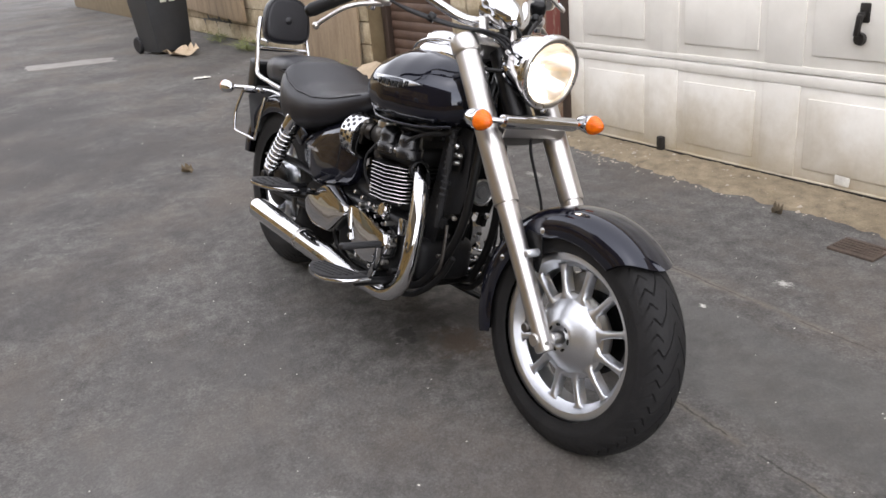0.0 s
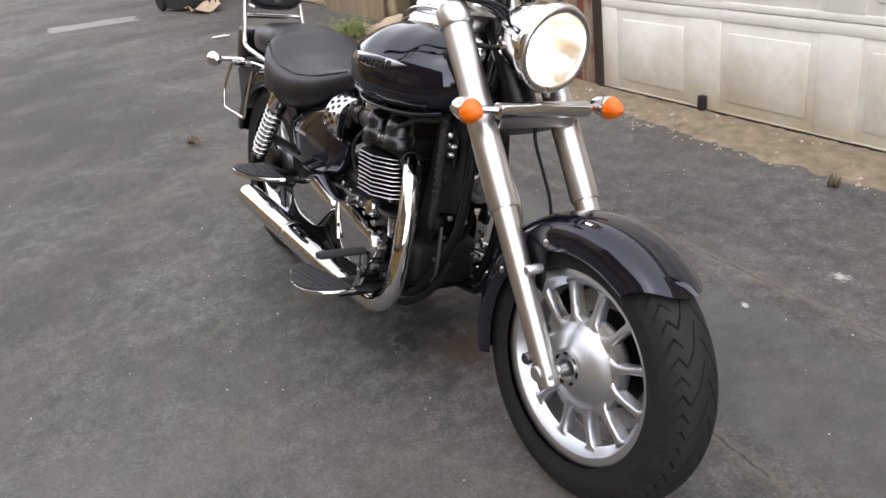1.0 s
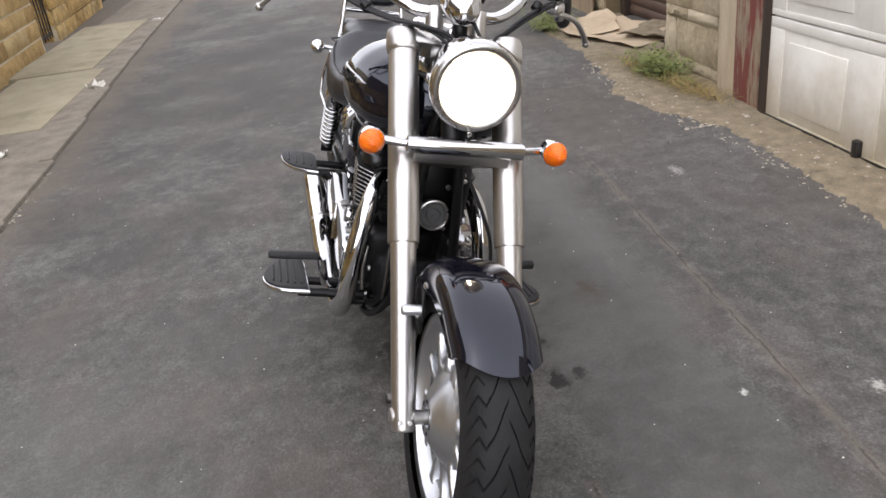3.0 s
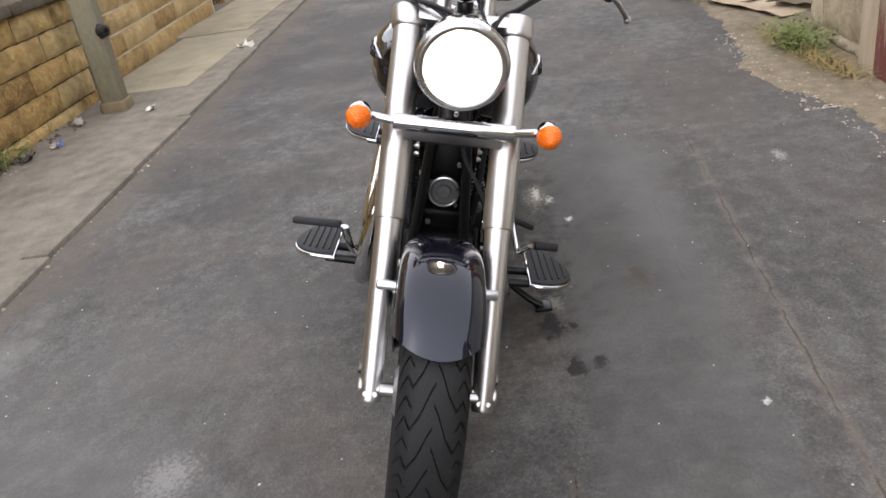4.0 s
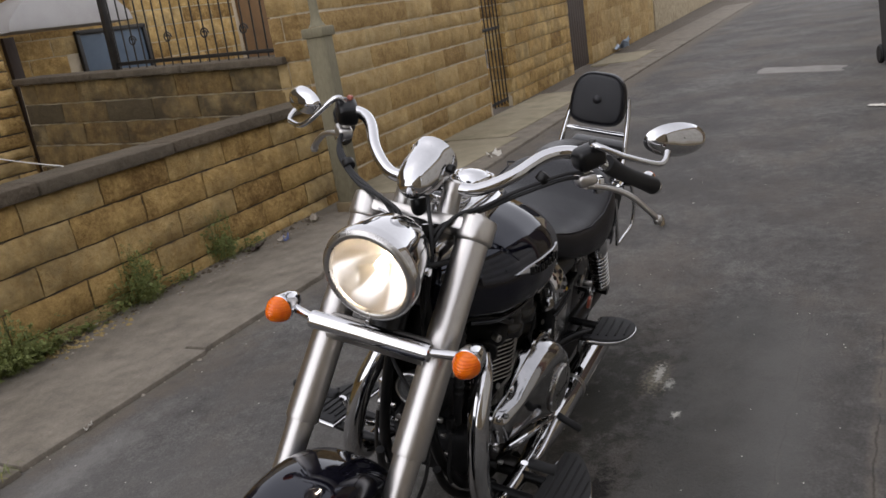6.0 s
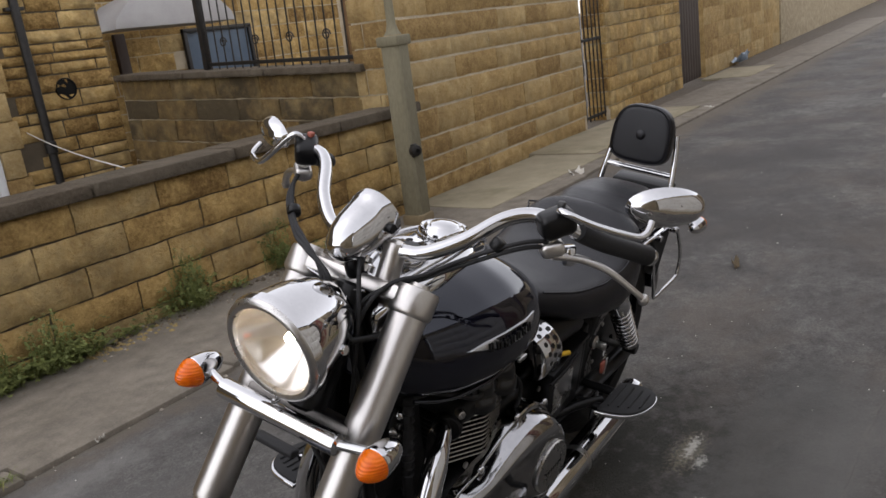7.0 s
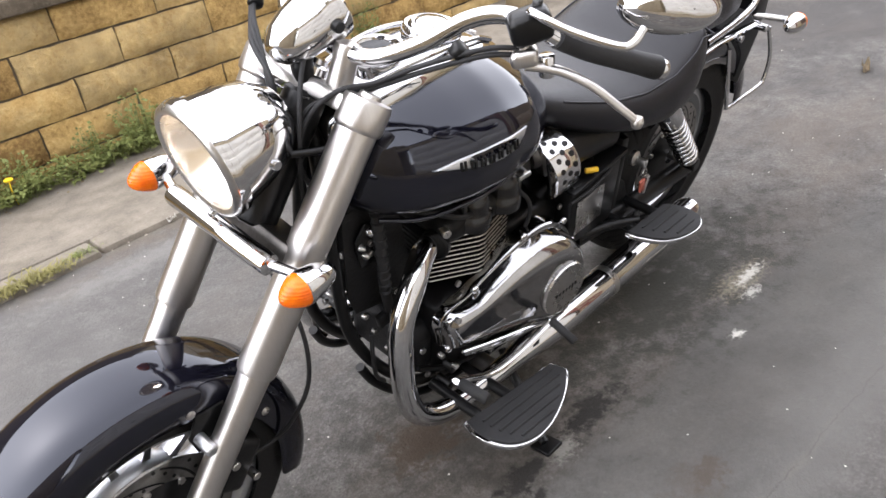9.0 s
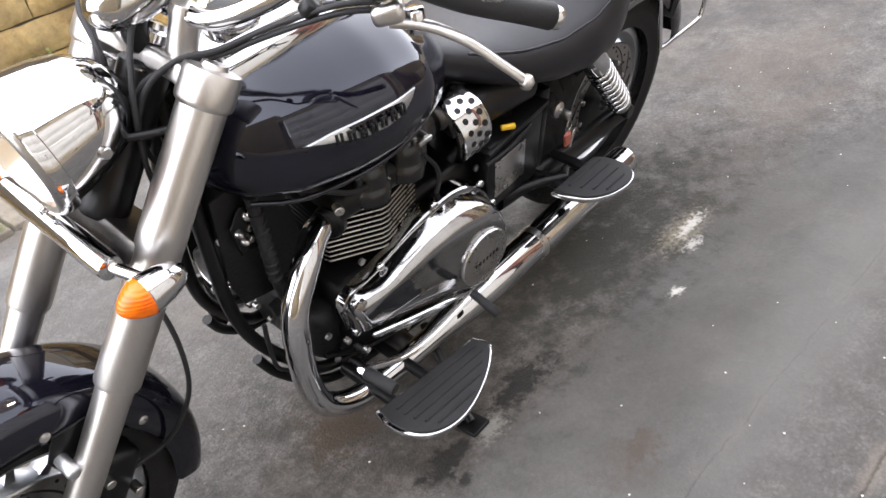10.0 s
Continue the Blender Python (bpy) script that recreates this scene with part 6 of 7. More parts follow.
for s in (-1, 1):
    rail = [(-1.60, 0.118 * s, 0.685), (-1.72, 0.122 * s, 0.700), (-1.815, 0.118 * s, 0.712), (-1.845, 0.114 * s, 0.735), (-1.862, 0.108 * s, 0.80), (-1.880, 0.100 * s, 0.87), (-1.890, 0.09 * s, 0.93)]
    part("sissy_bar", tube(rail, 0.0085, 14), CHROME, bike, "chrome sissy bar tube", 60)
    part("guard_bolt", rod((-1.74, 0.118 * s, 0.66), (-1.74, 0.148 * s, 0.66), 0.010), CHROME, bike)
    part("guard_bolt", rod((-1.885, 0.10 * s, 0.645), (-1.885, 0.148 * s, 0.645), 0.010), CHROME, bike)
    part("fender_strut", tube([(-1.45, 0.118 * s, 0.63), (-1.60, 0.122 * s, 0.665), (-1.75, 0.122 * s, 0.665), (-1.90, 0.108 * s, 0.645)], 0.012, 10, 6, 0.6), CHROME, bike)
for s in (-1, 1):
    part("saddlebag_guard", tube([(-1.705, 0.135 * s, 0.64), (-1.712, 0.150 * s, 0.56), (-1.722, 0.160 * s, 0.490), (-1.732, 0.161 * s, 0.476), (-1.80, 0.163 * s, 0.478), (-1.905, 0.165 * s, 0.482), (-1.924, 0.165 * s, 0.500), (-1.930, 0.160 * s, 0.56), (-1.915, 0.140 * s, 0.64)], 0.0055, 12), CHROME, bike, "chrome wire guard beside the rear mudguard", 60)
part("sissy_cross_bar", rod((-1.868, -0.108, 0.812), (-1.868, 0.108, 0.812), 0.008), CHROME, bike)
part("luggage_hook", tube([(-1.88, -0.06, 0.84), (-1.935, -0.06, 0.845), (-1.945, 0.0, 0.846), (-1.935, 0.06, 0.845), (-1.88, 0.06, 0.84)], 0.006, 10), CHROME, bike)
rear_fender = part("rear_mudguard", fender_mesh(REAR, 0.360, 0.275, 0.105, 172, 40, 8), PAINT, bike, "gloss black rear mudguard", 50)
part("tail_lamp_box", block((0.075, 0.19, 0.15), (-1.950, 0, 0.690), 0.012, (0, 8, 0), 3), BLACK, bike, "black tail lamp box", 40)
part("plate_holder", plate([(-0.115, -0.085), (0.115, -0.085), (0.120, 0.06), (0.08, 0.10), (-0.08, 0.10), (-0.120, 0.06)], 0.006, Matrix.Translation((-1.895, 0, 0.565)) @ pose(0, 0, 0, 90, 0, 90) @ pose(0, 0, 0, -14, 0, 0), 0.002), PLASTIC, bike, "", 40)

# engine
engine = part("engine", block((0.40, 0.26, 0.20), (-0.88, 0, 0.325), 0.03, (0, 0, 0), 3), BLACK, bike, "black twin-cylinder engine with bright fins and chrome covers", 40)
CASTING = plain("cast_black", (0.004, 0.004, 0.0044), (0.013, 0.013, 0.014), 0.5, 0.0, 30, 0.35, 140, rough_spread=0.2, gloss=0.2)
DOME = plain("enamel_black", (0.003, 0.003, 0.0035), (0.007, 0.007, 0.008), 0.26, 0.0, 20, 0.06, 160, rough_spread=0.12, gloss=0.5)
part("crankcase_nose", block((0.10, 0.20, 0.13), (-0.680, 0, 0.300), 0.03, (0, 0, 0), 4), CASTING, engine, "", 40)
part("gearbox", block((0.26, 0.20, 0.10), (-1.00, 0, 0.44), 0.03, (0, 0, 0), 3), BLACK, engine, "", 40)
part("cylinder_block", block((0.150, 0.15, 0.16), (-0.790, -0.015, 0.50), 0.02), FINS, engine, "", 40)
for k in range(10):
    z = 0.456 + 0.0112 * k
    near, away = [(0.100, 0.045), (0.092, 0.076), (0.004, 0.121), (-0.010, 0.123), (-0.106, 0.100), (-0.110, 0.08)], [(-0.090, -0.12), (-0.07, -0.146), (0.01, -0.148), (0.064, -0.118), (0.090, -0.040)]
    part("cooling_fin", plate(near + away, 0.0036, Matrix.Translation((-0.790, 0, z)), 0.0010, 1), FINS, engine, "", 40)
    for rim in ([(0.096, 0.060), (0.092, 0.076), (0.004, 0.121), (-0.010, 0.123), (-0.104, 0.101)], [(0.072, -0.094), (0.064, -0.118), (0.01, -0.148), (-0.07, -0.146)]):
        part("fin_edge", tube([(-0.790 + x * 1.004, y * 1.004, z + 0.0018) for x, y in rim], 0.0013, 6, 1), STEEL, engine, "bright edge of a cooling fin", 40)
part("cylinder_head", block((0.19, 0.25, 0.055), (-0.790, 0, 0.595), 0.02, (0, 0, 0), 3), FINS, engine, "", 40)
for s in (-1, 1):
    for dx in (-0.043, 0.043):
        dome = pose(-0.815 + dx, 0.106, 0.612) if s > 0 else pose(-0.828 if dx < 0 else -0.722, -0.108, 0.622)
        part("cam_cover", lathe([(0.040, -0.03), (0.041, -0.006), (0.037, -0.002), (0.0345, 0.002), (0.0345, 0.020), (0.030, 0.034), (0.019, 0.044), (0.001, 0.048)], 28, dome), DOME, engine, "", 50)
        part("cover_bolt", rod((-0.785 + dx * 0.3, 0.112 * s, 0.605), (-0.785 + dx * 0.3, 0.130 * s, 0.605), 0.008), STEEL, engine, "", 50)
    part("spark_plug_lead", tube([(-0.775, 0.12 * s, 0.615), (-0.71, 0.135 * s, 0.640), (-0.64, 0.11 * s, 0.675), (-0.57, 0.05 * s, 0.69)], 0.005, 8), RUBBER, engine, "", 50)
    carb = part("carburettor", joined(rod((-0.84, 0.075 * s, 0.62), (-0.95, 0.075 * s, 0.625), 0.034, 18), block((0.06, 0.055, 0.10), (-0.895, 0.085 * s, 0.605), 0.014)), DARKSTEEL, engine, "", 45)
    part("carb_cap", lathe([(0.028, 0), (0.028, 0.016), (0.020, 0.022), (0.001, 0.024)], 20, pose(-0.895, 0.085 * s, 0.655)), STEEL, carb, "", 45)
    # perforated intake cover
    c0, c1 = Vector((-0.960, 0.105 * s, 0.605)), Vector((-1.035, 0.112 * s, 0.618))
    screen = part("intake_screen", lathe([(0.055, 0), (0.066, 0.004), (0.068, 0.010), (0.067, 0.065), (0.063, 0.072), (0.050, 0.073)], 36, along(c0, c1)), CHROME, bike, "perforated chrome intake cover", 40)
    mi = along(c0, c1)
    for i in range(18):
        for j in range(3):
            a = 2 * math.pi * (i + 0.5 * (j % 2)) / 18
            d = Vector((math.cos(a), math.sin(a), 0))
            p0, p1 = mi @ (d * 0.0672 + Vector((0, 0, 0.020 + 0.018 * j))), mi @ (d * 0.0690 + Vector((0, 0, 0.020 + 0.018 * j)))
            part("screen_hole", lathe([(0.0062, 0), (0.0062, 0.0009)], 8, along(p0, p1)), BLACK, screen, "", 40)
ALLOY = plain("polished_alloy", (0.32, 0.32, 0.33), (0.43, 0.43, 0.435), 0.08, 1.0, 12, 0.04, 90, rough_spread=0.12)
# left engine cover: long polished drop with a round cap
def cover(outline, y, side, thick, dome, material, label, name, bulge=None):
    m = Matrix(((1, 0, 0, 0), (0, 0, side, y), (0, 1, 0, 0), (0, 0, 0, 1)))
    o = smooth_path([(x, z, 0) for x, z in [*outline, outline[0]]], 5)[:-1]
    rings, c = [], sum((Vector(q) for q in o), Vector()) / len(o)
    for k, (f, h) in enumerate(((1.0, 0.0), (1.0, thick * 0.5), (0.985, thick * 0.8), (0.95, thick), (0.88, thick + dome * 0.32), (0.76, thick + dome * 0.6), (0.58, thick + dome * 0.84), (0.3, thick + dome * 0.97), (0.08, thick + dome))):
        rings.append([m @ Vector((c.x + (q.x - c.x) * f, c.y + (q.y - c.y) * f, h)) for q in o])
    return part(name, grid_loft(rings), material, engine, label, 40)


BASE = [(-0.674, 0.335), (-0.668, 0.392), (-0.690, 0.420), (-0.745, 0.432), (-0.790, 0.455), (-0.868, 0.482), (-0.950, 0.494), (-1.010, 0.476), (-1.058, 0.430), (-1.082, 0.370), (-1.078, 0.300), (-1.040, 0.252), (-0.970, 0.240), (-0.880, 0.256), (-0.780, 0.284), (-0.710, 0.306)]
FACE = [(-0.700, 0.345), (-0.700, 0.372), (-0.716, 0.393), (-0.755, 0.412), (-0.798, 0.424), (-0.865, 0.434), (-0.935, 0.434), (-0.995, 0.424), (-1.036, 0.396), (-1.056, 0.352), (-1.054, 0.306), (-1.028, 0.276), (-0.975, 0.267), (-0.900, 0.306), (-0.820, 0.334), (-0.750, 0.346)]
flange, face = ([Vector(q) for q in smooth_path([(x, z, 0) for x, z in [*o, o[0]]], 4)[:-1]] for o in (BASE, FACE))
centre = sum(face, Vector()) / len(face)
rings = []
for f, h, k in ((0.0, 0.0, 1.0), (0.0, 0.34, 1.0), (0.04, 0.38, 1.0), (0.14, 0.38, 1.0), (0.20, 0.40, 1.0), (0.27, 0.56, 1.0), (0.38, 0.74, 1.0), (0.54, 0.88, 1.0), (0.74, 0.96, 1.0), (0.92, 0.995, 1.0), (1.0, 1.0, 1.0), (1.0, 1.0, 0.93), (1.0, 0.99, 0.88), (1.0, 1.01, 0.45)):
    ring = []
    for p, q in zip(flange, face):
        v = p.lerp(q, f)
        v = centre + (v - centre) * k
        top = float(np.interp(-v.x, (0.68, 0.78, 1.0), (0.166, 0.182, 0.204)))
        ring.append((v.x, 0.112 + (top - 0.112) * h, v.y))
    rings.append(ring)
part("engine_cover_left", grid_loft(rings), ALLOY, engine, "chrome drop-shaped engine cover", 30)
cap_at = Vector((-0.986, 0.203, 0.340))
part("cover_cap", lathe([(0.064, -0.004), (0.066, 0.002), (0.064, 0.006), (0.060, 0.0055), (0.03, 0.008), (0.001, 0.009)], 44, along(cap_at, cap_at + Vector((0.06, 1, 0)))), STEEL, engine, "round brushed cap with a dark bar", 40)
for k in range(7):
    part("cap_bar", block((0.0052, 0.002, 0.009), cap_at + Vector((-0.030 + 0.010 * k, 0.0085 + 0.002 - 0.0006 * k, 0.004 - 0.0012 * k)), 0.0006, (0, -8, 0)), BLACK, engine, "", 40)
for k in range(3):
    part("cover_rib", tube([(-0.700 - 0.010 * k, 0.170 - 0.006 * k, 0.326 - 0.014 * k), (-0.790, 0.186 - 0.007 * k, 0.308 - 0.015 * k), (-0.890, 0.197 - 0.008 * k, 0.284 - 0.014 * k), (-0.955, 0.200 - 0.010 * k, 0.258 - 0.008 * k)], 0.0045, 8), CHROME, engine, "", 40)
for x, z in ((-0.686, 0.402), (-0.755, 0.445), (-0.900, 0.496), (-1.040, 0.462), (-1.086, 0.385), (-1.072, 0.285), (-0.684, 0.330)):
    part("cover_bolt", lathe([(0.0085, 0), (0.0085, 0.006), (0.006, 0.009), (0.001, 0.0095)], 14, along((x, 0.140, z), (x, 1, z))), CHROME, engine, "", 40)
# right covers
cover([(-1.215, 0.398), (-1.190, 0.404), (-1.150, 0.408), (-1.110, 0.428), (-1.081, 0.437), (-1.045, 0.428), (-0.965, 0.404), (-0.942, 0.392), (-0.944, 0.370), (-0.99, 0.332), (-1.040, 0.294), (-1.065, 0.288), (-1.12, 0.287), (-1.172, 0.294), (-1.205, 0.312), (-1.224, 0.335), (-1.226, 0.375)], -0.140, -1, 0.040, 0.003, CHROME, "chrome sprocket cover", "engine_cover_right")
cover([(-0.932, 0.390), (-0.924, 0.406), (-0.900, 0.414), (-0.845, 0.412), (-0.785, 0.398), (-0.722, 0.380), (-0.700, 0.366), (-0.694, 0.330), (-0.712, 0.292), (-0.760, 0.270), (-0.822, 0.262), (-0.868, 0.276), (-0.900, 0.310), (-0.922, 0.350)], -0.140, -1, 0.040, 0.003, CHROME, "chrome clutch cover", "clutch_cover")
part("cover_joint", tube([(-0.905, -0.178, 0.404), (-0.895, -0.184, 0.36), (-0.885, -0.186, 0.31)], 0.006, 8), CHROME, engine, "", 40)
for k in range(6):
    q = Vector((-0.950 + 0.045 * k, -0.130, 0.440 - 0.009 * k))
    part("cover_bolt", rod(q, q + Vector((0, -0.018, 0.004)), 0.0065), STEEL, engine, "", 40)
for i in range(9):
    a = 2 * math.pi * i / 9
    q = Vector((-0.812 + 0.122 * math.cos(a), -0.150, 0.342 + 0.092 * math.sin(a)))
    part("cover_bolt", rod(q, q + Vector((0, -0.022, 0)), 0.007), STEEL, engine, "", 40)
    q = Vector((-0.84 + 0.19 * math.cos(a), 0.150, 0.345 + 0.10 * math.sin(a)))
    part("cover_bolt", rod(q, q + Vector((0, 0.012, 0)), 0.006), STEEL, engine, "", 40)
part("oil_filler", lathe([(0.02, 0), (0.022, 0.012), (0.018, 0.02), (0.001, 0.021)], 20, along((-0.74, -0.155, 0.435), (-0.74, -1, 0.6))), CHROME, engine, "", 40)
part("filter_cap", block((0.022, 0.02, 0.05), (-0.665, -0.145, 0.405), 0.004), CHROME, engine, "", 40)

# exhausts
EXHAUST = [(-0.705, 0.085, 0.560), (-0.668, 0.100, 0.562), (-0.622, 0.125, 0.540), (-0.590, 0.148, 0.480), (-0.576, 0.164, 0.405), (-0.576, 0.174, 0.325), (-0.592, 0.181, 0.262), (-0.635, 0.185, 0.222), (-0.70, 0.187, 0.208), (-0.86, 0.190, 0.208)]
for s in (-1, 1):
    f = lambda pts: [(x, y * s, z) for x, y, z in pts]
    header = part("exhaust_header", tube(f([(x + (float(np.interp(z, (0.209, 0.23, 0.48, 0.545), (0.0, 0.026, 0.026, 0.012))) if s > 0 else 0.0), y - (float(np.interp(z, (0.21, 0.30, 0.45, 0.545), (0.0, 0.016, 0.016, 0.004))) if s > 0 else 0.0), z) for x, y, z in EXHAUST]), 0.0238, 20, 8), CHROME, bike, "chrome exhaust header, blued at the bends", 60)
    part("header_clamp", rod(f([(-0.705, 0.085, 0.560)])[0], f([(-0.684, 0.094, 0.562)])[0], 0.030, 20), BLACK, header, "", 40)
    a, b = Vector((-0.84, 0.188 * s, 0.206)), Vector((-1.572, 0.198 * s, 0.2465))
    ln = (b - a).length
    muffler = part("silencer", lathe([(0.024, 0), (0.026, 0.02), (0.034, 0.10), (0.0385, 0.16), (0.039, 0.22), (0.039, ln - 0.02), (0.038, ln - 0.004), (0.036, ln), (0.031, ln - 0.002), (0.029, ln - 0.04)], 36, along(a, b)), CHROME, bike, "long chrome silencer", 40)
    part("silencer_core", lathe([(0.029, ln - 0.03), (0.001, ln - 0.03)], 24, along(a, b), False), BLACK, muffler, "", 40)
    part("silencer_strap", lathe([(0.0388, 0.340), (0.0400, 0.341), (0.0400, 0.358), (0.0388, 0.359)], 36, along(a, b)), STEEL, muffler, "", 40)
part("pipe_link", rod((-0.80, -0.18, 0.20), (-0.80, 0.18, 0.20), 0.022), DARKSTEEL, bike)

# frame, horn, battery side, rear suspension
FRAME = [[(-0.50, 0.0, 0.86), (-0.492, 0.030, 0.74), (-0.492, 0.045, 0.60), (-0.500, 0.055, 0.47), (-0.530, 0.066, 0.375), (-0.592, 0.082, 0.280), (-0.67, 0.102, 0.225), (-0.95, 0.115, 0.190), (-1.10, 0.11, 0.24), (-1.18, 0.10, 0.40)],
         [(-0.52, 0.02, 0.80), (-0.80, 0.03, 0.72), (-1.05, 0.07, 0.66), (-1.45, 0.11, 0.62)], [(-1.18, 0.10, 0.40), (-1.17, 0.10, 0.55), (-1.05, 0.07, 0.66)]]
for path in FRAME:
    for s in (-1, 1):
        part("frame_tube", tube([(x, y * s, z) for x, y, z in path], 0.0120, 14), BLACK, bike, "black frame tube", 60)
part("head_tube", rod(HEAD - RAKE * 0.20, HEAD + RAKE * 0.02, 0.034, 22), BLACK, bike)
part("front_panel", plate([(-0.032, 0.08), (0.032, 0.08), (0.040, 0.18), (0.036, 0.27), (-0.036, 0.27), (-0.040, 0.18)], 0.016, Matrix.Translation((-0.556, 0, 0.44)) @ pose(0, 0, 0, 90, 0, 90) @ pose(0, 0, 0, -4, 0, 0), 0.004), BLACK, bike, "black panel ahead of the engine", 40)
for s in (-1, 1):
    hose = [(-0.560, 0.078 * s, 0.70), (-0.565, 0.082 * s, 0.62), (-0.575, 0.080 * s, 0.52), (-0.600, 0.075 * s, 0.42)]
    part("breather_hose", tube(hose, 0.010, 10), RUBBER, bike, "", 50)
    for k in range(11):
        q = Vector(hose[0]).lerp(Vector(hose[2]), k / 10) + Vector((0, 0.002 * s, 0))
        part("hose_rib", lathe([(0.010, 0), (0.0125, 0.002), (0.0125, 0.005), (0.010, 0.007)], 14, along(q, q + Vector((-0.07, 0, -1)))), RUBBER, bike, "", 50)
    part("engine_bracket", plate([(-0.022, -0.04), (0.022, -0.04), (0.032, 0.02), (0.01, 0.05), (-0.03, 0.035)], 0.005, Matrix(((1, 0, 0, -0.555), (0, 0, s, 0.062 * s), (0, 1, 0, 0.625), (0, 0, 0, 1))), 0.002), BLACK, bike, "", 40)
    for dx, dz in ((0.0, 0.631), (0.001, 0.609)):
        part("bracket_bolt", rod((-0.555 + dx, 0.064 * s, dz), (-0.555 + dx, 0.073 * s, dz), 0.0062), STEEL, bike, "", 40)
    part("oil_line", tube([(-0.532, 0.088 * s, 0.440), (-0.531, 0.09 * s, 0.40), (-0.538, 0.09 * s, 0.326), (-0.56, 0.088 * s, 0.29)], 0.0045, 8), DARKSTEEL if s < 0 else RUBBER, bike, "", 40)
    part("engine_plate", plate([(-0.506, 0.70), (-0.510, 0.52), (-0.528, 0.470), (-0.600, 0.455), (-0.632, 0.36), (-0.690, 0.36), (-0.690, 0.42), (-0.655, 0.56), (-0.62, 0.72)], 0.004, Matrix(((1, 0, 0, 0), (0, 0, s, 0.050 * s), (0, 1, 0, 0), (0, 0, 0, 1))), 0.0012), CASTING, bike, "", 40)
    part("cradle_tube", tube([(-0.515, 0.070 * s, 0.350), (-0.545, 0.080 * s, 0.290), (-0.60, 0.096 * s, 0.232), (-0.68, 0.112 * s, 0.196), (-0.92, 0.120 * s, 0.176)], 0.0095, 12), BLACK, bike, "black lower cradle tube", 60)
    for bx, bz in ((-0.545, 0.455), (-0.568, 0.40), (-0.60, 0.33), (-0.622, 0.47), (-0.590, 0.545)):
        part("plate_bolt", rod((bx, 0.052 * s, bz), (bx, 0.062 * s, bz), 0.0062), STEEL if bz > 0.42 else DARKSTEEL, bike, "", 40)
    part("coolant_clip", block((0.022, 0.014, 0.030), (-0.575, 0.070 * s, 0.435), 0.003, (0, 12, 0)), CASTING, bike, "", 40)
HORN_GREY = plain("horn_grey", (0.07, 0.07, 0.07), (0.13, 0.13, 0.13), 0.4, 0.3, 20)
horn_at = Vector((-0.516, 0, 0.535))
horn = part("horn", lathe([(0.010, -0.03), (0.030, -0.028), (0.034, -0.010), (0.037, -0.002), (0.037, 0.006), (0.031, 0.010), (0.027, 0.004), (0.018, 0.004), (0.015, 0.010), (0.006, 0.011), (0.001, 0.009)], 36, along(horn_at, horn_at + Vector((1, 0, 0.05)))), HORN_GREY, bike, "grey disc horn", 40)
part("horn_ring", lathe([(0.031, 0.008), (0.034, 0.011), (0.037, 0.010), (0.038, 0.004)], 36, along(horn_at, horn_at + Vector((1, 0, 0.05))), False), STEEL, horn, "", 40)
for k in range(4):
    part("panel_bolt", rod((-0.528, 0.03 * (-1) ** k, 0.60 - 0.05 * k), (-0.518, 0.03 * (-1) ** k, 0.60 - 0.05 * k), 0.006), STEEL, bike)
